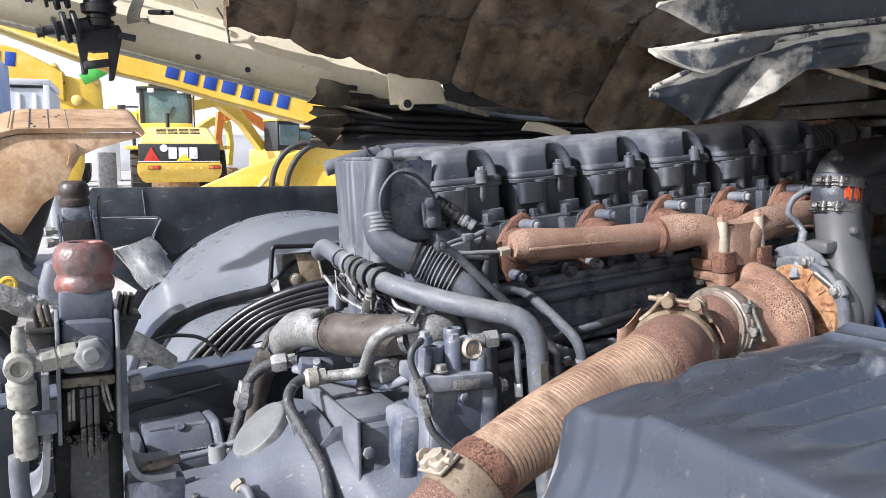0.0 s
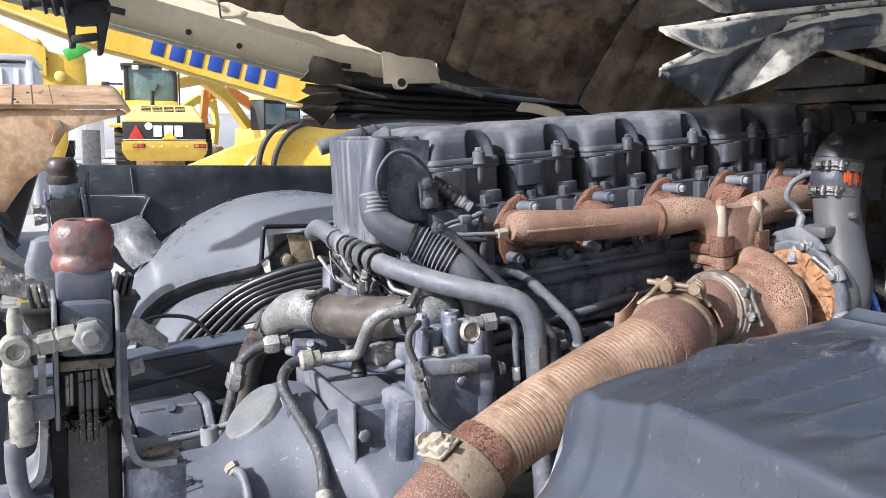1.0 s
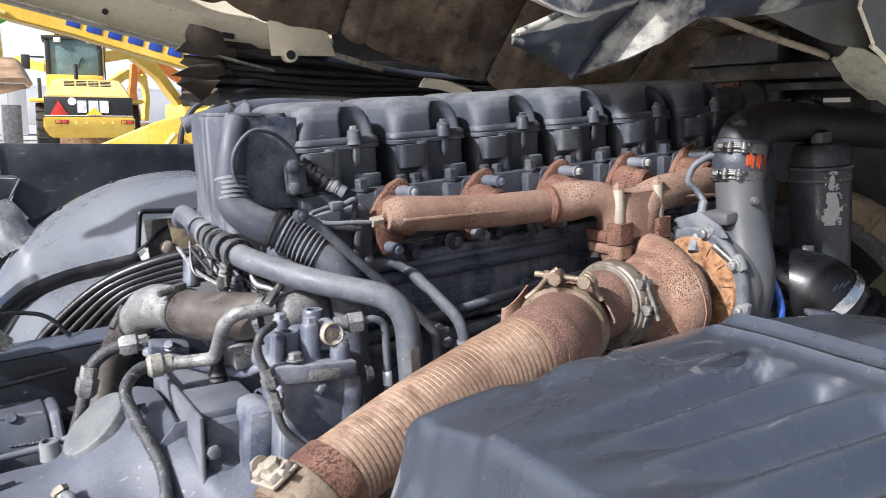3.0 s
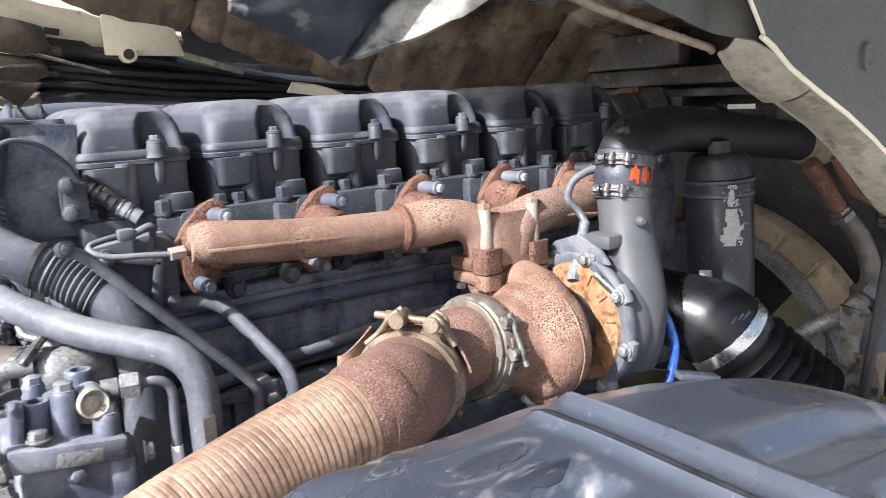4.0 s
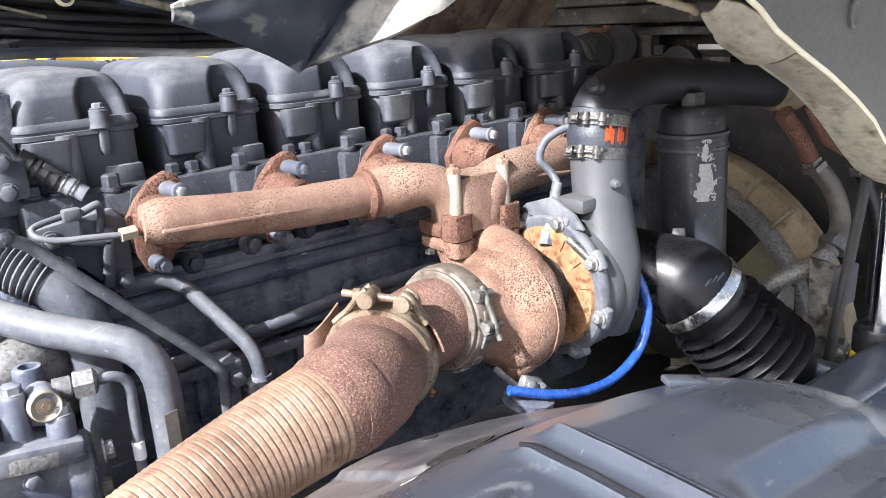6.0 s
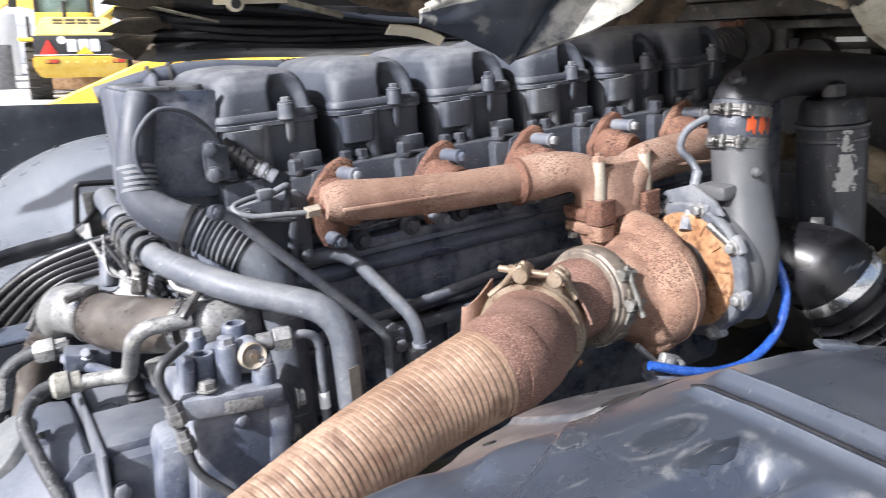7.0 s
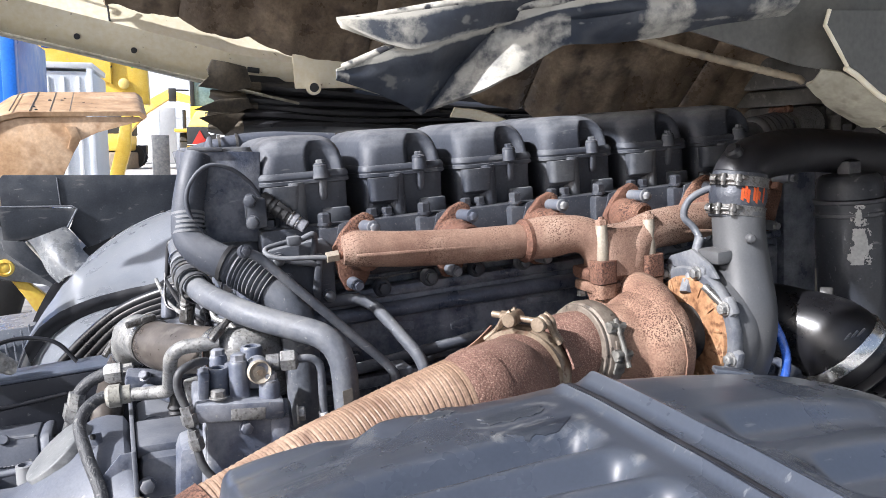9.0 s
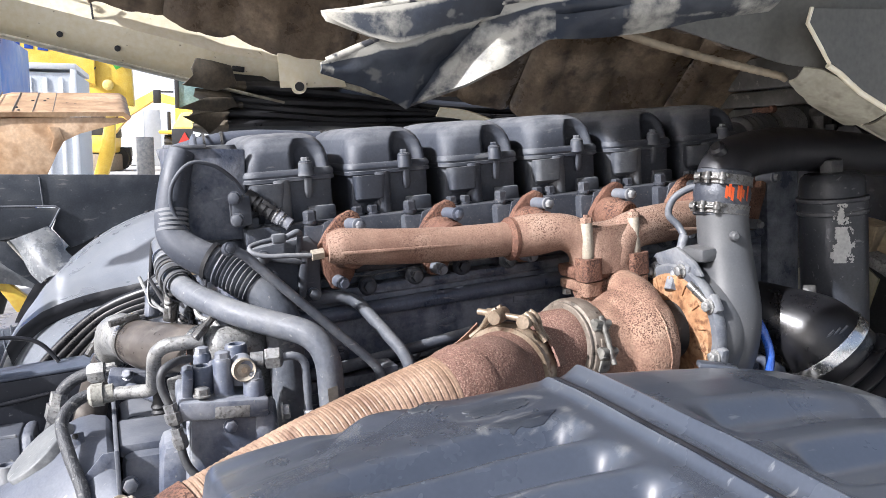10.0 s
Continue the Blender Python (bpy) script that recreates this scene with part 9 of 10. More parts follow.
sheet(bm, lambda u, v: (lerp_table([(0, -0.586), (1, -0.398 - 0.030 * v)], u), 1.213 - 0.002 * math.sin(math.pi * v), -0.088 - 0.024 * u - (0.098 - 0.045 * u) * v), 12, 8, 0.006)
part("folded_wing", bm, FLAPDARK, splash)
bm = B()
plate(bm, [(-0.590, -0.175), (-0.532, -0.186), (-0.460, -0.298), (-0.482, -0.308), (-0.540, -0.255), (-0.588, -0.205)], "y", 1.19, 0.006, 0.002)
part("lower_flap", bm, FLAPDARK, splash)
bm = B()
sheet(bm, lambda u, v: (-0.534 + 0.099 * u + (0.071 - 0.013 * u) * v + 0.006 * math.sin(6 * v), 1.200 - 0.035 * math.sin(math.pi * u) * (0.4 + v) - 0.03 * v, -0.185 + 0.028 * u - (0.117 - 0.023 * u) * v + 0.006 * math.sin(7 * u) * v), 18, 14, 0.003)
part("bent_guide", bm, GUIDE, splash, "scuffed silvery bent guide sheet")
bm = B()
sweep(bm, [Vector((-0.532, 1.193, -0.186)), Vector((-0.500, 1.19, -0.235)), Vector((-0.455, 1.185, -0.300))], 0.004, 8)
part("torn_edge", bm, PALE_EDGE, splash, "pale torn edge")
bm = B()
box(bm, (-0.438, 1.214, -0.062), (0.003, 0.004, 0.075), 0.001)
part("moulded_rib", bm, ARCH_GREY, splash)
bm = B()
sweep(bm, [Vector((-0.582, 1.209, -0.089)), Vector((-0.41, 1.207, -0.104)), Vector((-0.398, 1.206, -0.112)), Vector((-0.428, 1.204, -0.160))], 0.0026, 8)
part("fold_line", bm, ARCH_GREY, splash)

# things behind the far frame: air tank, step, foil-wrapped hose
tank = thing("mudguard_bracket", "tall glossy grey plastic shield behind the chassis rail", "shield", (-0.67, 0.78, -0.6))
bm = B()
loft(bm, [rrect(-0.685, 0.78, 0.048, 0.03, 0.02, -0.62), rrect(-0.685, 0.78, 0.052, 0.034, 0.022, -0.40), rrect(-0.672, 0.78, 0.052, 0.034, 0.022, -0.20), rrect(-0.660, 0.78, 0.045, 0.030, 0.02, -0.150), rrect(-0.658, 0.78, 0.03, 0.02, 0.014, -0.142)])
part("shield", bm, ARCH_GREY, tank)
bm = B()
loft(bm, [rrect(-0.610, 0.80, 0.026, 0.03, 0.015, -0.50), rrect(-0.603, 0.80, 0.028, 0.03, 0.015, -0.30), rrect(-0.595, 0.80, 0.024, 0.03, 0.015, -0.175), rrect(-0.594, 0.80, 0.012, 0.02, 0.008, -0.168)])
part("side_shield", bm, ARCH_GREY, tank)
bm = tube([(-0.625, 0.75, -0.10), (-0.612, 0.74, -0.17), (-0.632, 0.735, -0.25), (-0.64, 0.74, -0.36), (-0.63, 0.75, -0.5)], 0.005, 10)
part("cable", bm, RUBBER, tank)
step = thing("entry_step", "grey plastic ribbed step behind the rail", "step", (-0.62, 1.3, -0.75))
bm = B()
loft(bm, [rrect(-0.62, 1.28, 0.10, 0.14, 0.02, -0.70), rrect(-0.615, 1.28, 0.085, 0.13, 0.02, -0.46), rrect(-0.60, 1.28, 0.06, 0.11, 0.02, -0.41)])
part("body", bm, ARCH_GREY, step)
for i in range(7):
    bm = B()
    box(bm, (-0.67 + 0.02 * i, 1.145, -0.53 + 0.012 * i), (0.005, 0.012, 0.12), 0.002)
    part("rib", bm, ARCH_GREY, step)
batt = thing("battery_box", "grey ribbed plastic box behind the rail", "box", (-0.85, 0.62, -0.7))
bm = B()
box(bm, (-0.86, 0.70, -0.45), (0.28, 0.26, 0.26), 0.02)
part("body", bm, FENDER, batt)
for i in range(8):
    bm = B()
    box(bm, (-0.97 + 0.032 * i, 0.562, -0.45), (0.010, 0.012, 0.20), 0.003)
    part("rib", bm, FENDER, batt)
foil = thing("foil_wrapped_hose", "hose wrapped in crumpled silver foil", "hose", (-0.48, 0.36, -0.33))
bm = B()
path = smooth_path([(-0.80, 0.33, -0.13, 0.020), (-0.735, 0.34, -0.170, 0.021), (-0.70, 0.34, -0.190, 0.018), (-0.665, 0.35, -0.225, 0.023), (-0.60, 0.36, -0.255, 0.024), (-0.54, 0.37, -0.295, 0.020), (-0.50, 0.385, -0.330, 0.013)], 8)
sweep(bm, path, [float(q[3]) for q in path], 24)
for v in bm.verts:
    v.co += Vector((noise.noise(v.co * 90), noise.noise(v.co * 90 + Vector((5, 0, 0))), noise.noise(v.co * 90 + Vector((0, 5, 0))))) * 0.004
part("foil", bm, FOIL, foil, angle=15)
bm = B()
ring_band(bm, (-0.635, 0.354, -0.237), (1, 0.15, -0.5), 0.022, 0.010, 0.003, 20)
part("strap", bm, GRIME, foil)
hose_thing("black_hose", "black ribbed cable conduit at the rail", [(-0.80, 0.30, -0.19), (-0.765, 0.30, -0.24), (-0.745, 0.305, -0.29), (-0.75, 0.31, -0.36), (-0.77, 0.31, -0.45)], 0.017, PLASTIC)
pipe_thing("black_cable", "thin black cable looping over the rail", [(-0.56, 0.42, -0.30), (-0.50, 0.45, -0.285), (-0.43, 0.44, -0.30), (-0.40, 0.43, -0.345)], 0.004, RUBBER, 0.04, 10)

# ---- the yard behind ----
GZ = 0.30
PANELDARK = material("worn_grey_steel", [(0.10, 0.105, 0.112), (0.17, 0.175, 0.18), (0.24, 0.24, 0.235)], 0.5, 0.2, 6, 60, 0.2, speck=(0.34, 0.33, 0.31), speck_scale=20, speck_at=0.68)
I4 = Matrix.Identity(4)


def wthing(name, label, cat, at=(0, 0, GZ), yaw=0.0, group="", kind=""):
    """A thing in the yard; its parts are built round its own foot."""
    ob = new(name)
    ob.matrix_world = pose(*at, 0, 0, yaw)
    BASE[ob.name] = Vector((0, 0, 0))
    return tagged(ob, label, cat, group, kind)


bm = B()
bmesh.ops.create_grid(bm, x_segments=8, y_segments=8, size=900, matrix=Matrix.Translation((0, 0, GZ)))
single("ground", bm, GROUND, "pale grey yard surface of worn asphalt and sand", "ground", (0, 0, 0), kind="structure", frame_m=I4)


def wheel(parent, c, r, w, rim_mat):
    bm = B()
    rev(bm, [(-w / 2, r * 0.62), (-w / 2, r * 0.93), (-w * 0.42, r * 0.985), (w * 0.42, r * 0.985), (w / 2, r * 0.93), (w / 2, r * 0.62)], c, (1, 0, 0), 30)
    for i in range(18):
        a = 2 * math.pi * i / 18
        for s in (-1, 1):
            box(bm, (c[0] + s * w * 0.25, c[1] + r * 0.985 * math.cos(a + 0.12 * s), c[2] + r * 0.985 * math.sin(a + 0.12 * s)), (w * 0.5, r * 0.10, r * 0.05), 0.0, (math.degrees(a), 0, 0))
    t = part("wheel", bm, TYRE, parent)
    bm = B()
    rev(bm, [(-w * 0.46, r * 0.62), (-w * 0.30, r * 0.55), (-w * 0.28, r * 0.2), (-w * 0.36, r * 0.16), (w * 0.36, r * 0.16), (w * 0.28, r * 0.2), (w * 0.30, r * 0.55), (w * 0.46, r * 0.62)], c, (1, 0, 0), 26)
    part("rim", bm, rim_mat, t)


def wheel_loader(at, yaw, s=1.0, detail=True):
    ld = wthing("wheel_loader", "yellow wheel loader seen from behind, with dark decal panel" if detail else "yellow wheel loader parked in the yard", "wheel loader", at, yaw)

    def bx(name, c, d, mat, bev=0.05, rot=None, label="", parent=None):
        bm = B()
        box(bm, [s * v for v in c], [s * v for v in d], s * bev, rot)
        return part(name, bm, mat, parent or ld, label)

    def lf(name, rows, mat, bev=0.04, label=""):
        """A tapered block: rows of (z, half width at the rear, y of the rear, y of the front)."""
        bm = B()
        loft(bm, [[(-w * s, y0 * s, z * s), (w * s, y0 * s, z * s), (w * s, y1 * s, z * s), (-w * s, y1 * s, z * s)] for z, w, y0, y1 in rows])
        bmesh.ops.bevel(bm, geom=bm.edges[:], offset=bev * s, segments=2, affect="EDGES")
        return part(name, bm, mat, ld, label)
    lf("counterweight", [(0.62, 1.02, 0.12, 0.9), (0.88, 1.19, -0.06, 0.9), (1.20, 1.19, -0.10, 0.9)], YELLOW)
    lf("engine_hood", [(1.20, 1.14, 0.02, 2.3), (1.76, 1.13, 0.03, 2.3), (2.02, 1.00, 0.30, 2.3), (2.24, 0.90, 0.85, 2.3), (2.28, 0.84, 1.0, 2.2)], YELLOW_PALE, 0.05)
    bx("pale_line", (0, -0.012, 1.235), (2.30, 0.03, 0.025), CONT_WHITE, 0.004)
    dec = bx("decal_panel", (0, 0.02, 1.475), (2.30, 0.05, 0.55), MBLACK, 0.01, label="black panel with a pale block mark and red triangle")
    # red warning triangle and plain pale mark
    bm = B()
    plate(bm, [(-1.02 * s, 1.24 * s), (-0.55 * s, 1.24 * s), (-0.785 * s, 1.66 * s)], "y", -0.022 * s, 0.012 * s, 0.01 * s)
    part("warning_triangle", bm, REDP, dec, "red reflective triangle")
    bm = B()
    rev(bm, [(0, 0.11 * s), (0.012 * s, 0.11 * s)], (-0.44 * s, -0.006 * s, 1.63 * s), (0, -1, 0), 20)
    part("speed_disc", bm, CONT_WHITE, dec, "round pale disc")
    for x0, w in ((-0.20, 0.24), (0.10, 0.26), (0.38, 0.24)):
        bx("mark_bar", (x0, -0.02, 1.49), (w, 0.012, 0.34), CONT_WHITE, 0.02, parent=dec)
    bm = B()
    plate(bm, [(-0.10 * s, 1.26 * s), (0.34 * s, 1.26 * s), (0.12 * s, 1.46 * s)], "y", -0.038 * s, 0.01 * s)
    part("yellow_wedge", bm, LABELYEL, dec)
    for sx in (-0.72, 0.98):
        bx("tail_light", (sx, -0.10, 1.06), (0.34, 0.03, 0.11), MBLACK, 0.01)
        bx("red_lens", (sx + 0.07, -0.115, 1.06), (0.15, 0.03, 0.08), REDP, 0.01)
        bx("amber_lens", (sx - 0.09, -0.115, 1.06), (0.13, 0.03, 0.08), ORANGEP, 0.01)
    for sx in (-0.35, -0.1, 0.35, 0.6):
        bm = B()
        rev(bm, [(0, 0.035 * s), (0.02 * s, 0.03 * s)], (sx * s, -0.10 * s, 1.04 * s), (0, -1, 0), 10)
        part("bolt", bm, YELLOW_PALE, ld)
    for i in range(4):
        for j in range(4):
            bx("grille_slot", (-0.48 + 0.32 * i, 0.42 + 0.11 * j, 2.073 + 0.044 * j), (0.28, 0.055, 0.02), MBLACK, 0.005, (22, 0, 0))
    bm = B()
    rev(bm, [(0, 0.06 * s), (0.5 * s, 0.06 * s), (0.5 * s, 0.045 * s)], (-0.28 * s, 1.0 * s, 2.2 * s), (0, 0, 1), 14)
    part("exhaust_stack", bm, MBLACK, ld)
    cb = bx("cab_roof", (-0.28, 2.9, 3.53), (1.74, 1.6, 0.10), MBLACK, 0.03)
    bx("roof_panel", (-0.28, 2.95, 3.61), (1.5, 1.4, 0.06), YELLOW_PALE, 0.03, parent=cb)
    bx("wiper", (-0.18, 2.17, 2.70), (0.04, 0.02, 0.60), MBLACK, 0.005, (0, 24, 0))
    for sx in (-0.72, 0.18):
        bx("work_lamp", (sx, 2.12, 3.46), (0.20, 0.12, 0.14), CONT_WHITE, 0.03)
    for sx in (-1.0, 0.44):
        for sy in (2.2, 3.6):
            bx("cab_post", (sx, sy, 2.84), (0.13, 0.12, 1.40), MBLACK, 0.02)
    bx("rear_window", (-0.28, 2.2, 2.90), (1.36, 0.02, 1.16), GLASS, 0.005, label="tinted cab glass")
    bx("front_window", (-0.28, 3.6, 2.90), (1.36, 0.02, 1.16), GLASS, 0.005)
    bx("side_window", (-1.0, 2.9, 2.90), (0.02, 1.3, 1.16), GLASS, 0.005)
    bx("side_window", (0.44, 2.9, 2.90), (0.02, 1.3, 1.16), GLASS, 0.005)
    bx("seat", (-0.28, 2.7, 2.62), (0.5, 0.4, 0.6), MBLACK, 0.1)
    bx("console", (-0.28, 3.3, 2.62), (0.8, 0.3, 0.5), PANELDARK, 0.08)
    bx("sill_rail", (-0.28, 2.17, 2.36), (1.5, 0.06, 0.10), MBLACK, 0.02)
    bx("hand_rail", (0.56, 2.1, 2.9), (0.04, 0.04, 1.2), MBLACK, 0.01)
    bx("cab_base", (-0.28, 2.9, 2.2), (1.6, 1.6, 0.5), YELLOW, 0.06)
    bx("lamp_bar", (-0.28, 2.15, 3.63), (1.0, 0.08, 0.05), MBLACK, 0.01)
    bx("ladder", (-1.28, 2.9, 1.55), (0.10, 0.5, 1.6), MBLACK, 0.02)
    bx("mirror_arm", (-1.35, 2.3, 2.95), (0.5, 0.05, 0.05), MBLACK, 0.01)
    bx("mirror", (-1.6, 2.3, 2.8), (0.24, 0.06, 0.42), MBLACK, 0.03)
    bx("fender", (-1.22, 1.35, 1.66), (0.62, 1.7, 0.10), YELLOW, 0.04)
    bx("fender", (1.22, 1.35, 1.66), (0.62, 1.7, 0.10), YELLOW, 0.04)
    for sx in (-1.10, 1.10):
        wheel(ld, (sx * s, 1.35 * s, 0.78 * s), 0.78 * s, 0.58 * s, YELLOW)
        wheel(ld, (sx * s, 4.4 * s, 0.78 * s), 0.78 * s, 0.58 * s, YELLOW)
    bx("front_frame", (0, 4.2, 1.1), (1.2, 2.0, 0.9), YELLOW, 0.1)
    bx("lift_arm", (-0.6, 5.2, 1.3), (0.2, 2.6, 0.35), YELLOW, 0.05, (-20, 0, 0))
    bx("lift_arm", (0.6, 5.2, 1.3), (0.2, 2.6, 0.35), YELLOW, 0.05, (-20, 0, 0))
    bx("bucket", (0, 6.6, 0.6), (2.9, 0.9, 1.1), BUCKET, 0.1)
    return ld


# main loader: 27 m away
wheel_loader((3.10, 25.55, GZ), -6.0, 1.06)


def boom(name, label, pts, width, thick, at, yaw, mark=None, mat=None):
    """A box-section boom through points (y along, z up, depth) in its own plane."""
    bmn = wthing(name, label, "excavator arm", at, yaw)
    bm = B()
    rings = []
    for x, z, h in pts:
        rings.append([(x, -thick / 2, z - h / 2), (x, thick / 2, z - h / 2), (x, thick / 2, z + h / 2), (x, -thick / 2, z + h / 2)])
    loft(bm, rings)
    bmesh.ops.bevel(bm, geom=bm.edges[:], offset=0.02, segments=1, affect="EDGES")
    part("box_section", bm, mat or YELLOW, bmn)
    if mark:
        x0, z0, x1, z1, h, n = mark
        ang = math.degrees(math.atan2(z1 - z0, x1 - x0))
        for i in range(n):
            f = (i + 0.5) / n
            w = math.hypot(x1 - x0, z1 - z0) / n
            bm = B()
            box(bm, (x0 + (x1 - x0) * f, -thick / 2 - 0.004, z0 + (z1 - z0) * f), (w * (0.74 if i % 2 else 0.66), 0.010, h * (1.0 if i % 3 else 0.94)), 0.004, (0, -ang, 0))
            part("lettering_bar", bm, LOGOBLUE, bmn, "blue lettering bar")
    return bmn


# long boom crossing behind the cab beam
b1 = boom("excavator_boom", "long yellow excavator boom with blue lettering bars", [(-3.2, 4.36, 0.62), (-1.0, 3.55, 0.62), (0.2, 3.115, 0.62), (0.93, 2.945, 0.61), (1.67, 2.733, 0.60), (2.87, 2.41, 0.57), (4.6, 1.95, 0.52), (6.0, 1.58, 0.5)], 0.5, 0.5, (0, 10.9, 0.0), -8.0, mark=(0.86, 2.880, 2.58, 2.440, 0.245, 7))
bm = B()
sweep(bm, [Vector((-3.0, -0.32, 4.75)), Vector((0.2, -0.32, 3.70))], 0.05, 10)
part("hydraulic_tube", bm, MBLACK, b1)
bm = B()
sweep(bm, [Vector((-3.0, -0.27, 4.02)), Vector((0.2, -0.27, 2.86))], 0.03, 10)
part("hydraulic_tube", bm, YELLOW_PALE, b1)
# broad low boom with hydraulic hoses nearer the truck
b2 = boom("excavator_boom", "broad yellow boom lying low behind the truck", [(0.0, 0.92, 0.5), (0.9, 1.28, 0.55), (1.75, 1.52, 0.60), (2.6, 1.53, 0.60), (3.6, 1.45, 0.62), (5.0, 1.40, 0.64)], 0.5, 0.5, (0.4, 7.9, 0.0), -14.0)
for i in range(2):
    bm = tube([(1.18 + 0.14 * i, -0.30, 0.95), (1.16 + 0.15 * i, -0.33, 1.35), (1.24 + 0.17 * i, -0.33, 1.62), (1.42 + 0.18 * i, -0.32, 1.78), (1.75 + 0.2 * i, -0.30, 1.83)], 0.03, 10)
    part("hydraulic_hose", bm, MBLACK, b2)
bm = tube([(0.55, -0.28, 0.7), (1.0, -0.30, 1.3), (1.12, -0.31, 1.45)], 0.025, 10)
part("hydraulic_tube", bm, YELLOW_PALE, b2)
bm = B()
box(bm, (4.6, 0.0, 0.70), (0.7, 0.45, 0.80), 0.05)
part("foot", bm, YELLOW, b2)
# far boom on the left
b3 = boom("excavator_boom", "far yellow boom with small blue lettering bars", [(-6.5, 4.7, 0.9), (-2.5, 4.15, 0.85), (-0.6, 3.72, 0.75), (0.3, 3.30, 0.65)], 0.5, 0.6, (-0.5, 19.5, 0.0), -6.0, mark=(-2.3, 4.02, -0.6, 3.85, 0.30, 6), mat=YELLOW)
bm = B()
plate(bm, [(0.00, 3.80), (0.14, 3.78), (0.30, 3.52), (0.62, 3.45), (1.00, 3.54), (1.06, 3.45), (1.09, 2.52), (0.62, 2.62), (0.50, 2.37), (0.05, 2.90)], "y", -0.2, 0.4, 0.03)
part("elbow", bm, YELLOW, b3)
for x, z, r in ((0.10, 3.72, 0.10), (0.96, 3.46, 0.09), (0.55, 3.0, 0.12)):
    bm = B()
    rev(bm, [(-0.28, r * 0.7), (-0.26, r), (0.26, r), (0.28, r * 0.7)], (x, 0, z), (0, 1, 0), 18)
    part("pivot", bm, YELLOW_PALE, b3)
bm = B()
plate(bm, [(0.50, 2.5), (0.68, 2.55), (0.62, 1.50), (0.26, 0.30), (-0.05, 0.30), (0.30, 1.50)], "y", -0.15, 0.3, 0.03)
part("strut", bm, YELLOW, b3)
bm = B()
sweep(bm, [Vector((-1.5, -0.25, 4.05)), Vector((0.30, -0.25, 3.35))], 0.05, 10)
part("hydraulic_tube", bm, MBLACK, b3)
bm = B()
box(bm, (0.92, -0.30, 3.58), (0.55, 0.03, 0.26), 0.012, (0, -28, 0))
part("green_panel", bm, GREEN, b3, "green painted panel")

# excavator bucket close behind, resting on its arm
bk = wthing("excavator_bucket", "worn tan steel excavator bucket raised on its side", "bucket", (-0.62, 4.75, GZ), 0.0)
outer = [(-0.30, 1.47), (-0.20, 1.495), (0.10, 1.505), (0.50, 1.51), (0.53, 1.485), (0.40, 1.45), (0.24, 1.41), (0.12, 1.35), (0.08, 1.24), (0.03, 1.13), (-0.09, 1.06), (-0.22, 0.86), (-0.36, 0.90), (-0.43, 1.10), (-0.44, 1.30), (-0.385, 1.42)]
bm = B()
plate(bm, outer, "y", -0.16, 0.03, 0.006)
part("side_plate", bm, BUCKET, bk)
bm = B()
plate(bm, [(x, z + 0.17) for x, z in outer], "y", 0.62, 0.03, 0.006)
part("side_plate", bm, BUCKET, bk)
bm = B()
sheet(bm, lambda u, v: (lerp_table([(0, 0.53), (0.10, 0.50), (0.5, -0.20), (0.58, -0.30), (0.66, -0.385), (0.76, -0.44), (0.88, -0.43), (1, -0.36)], u), -0.17 + 0.83 * v,
                        lerp_table([(0, 1.487), (0.10, 1.515), (0.5, 1.50), (0.58, 1.475), (0.66, 1.42), (0.76, 1.30), (0.88, 1.10), (1, 0.90)], u) + 0.17 * v), 40, 8, 0.03)
part("shell", bm, BUCKET, bk, "worn bucket skin with weld seams")
for i in range(5):
    bm = B()
    box(bm, (-0.26 + 0.115 * i, 0.24, 1.618), (0.006, 0.80, 0.008), 0.001, (11.6, 0, 0))
    part("weld_seam", bm, HOSE_BROWN, bk)
random.seed(11)
for i in range(13):
    bm = B()
    cy = -0.12 + 0.6 * random.random()
    rev(bm, [(0, 0.009 + 0.006 * random.random()), (0.006, 0.008)], (-0.15 + 0.62 * random.random(), cy, 1.534 + 0.205 * (cy + 0.17)), (0, -0.2, 1), 7)
    part("stone_chip", bm, MBLACK, bk)
bm = B()
plate(bm, [(0.05, 1.45), (0.12, 1.44), (0.145, 1.36), (0.10, 1.28), (0.06, 1.30), (0.09, 1.38)], "y", -0.175, 0.02, 0.004)
part("wear_patch", bm, BUCKET, bk)
bm = B()
box(bm, (-0.30, 0.25, 0.70), (0.30, 0.26, 1.42), 0.03, (0, 18, 0))
box(bm, (-0.52, 0.25, 0.06), (0.5, 0.4, 0.12), 0.02)
part("link_arm", bm, MBLACK, bk)

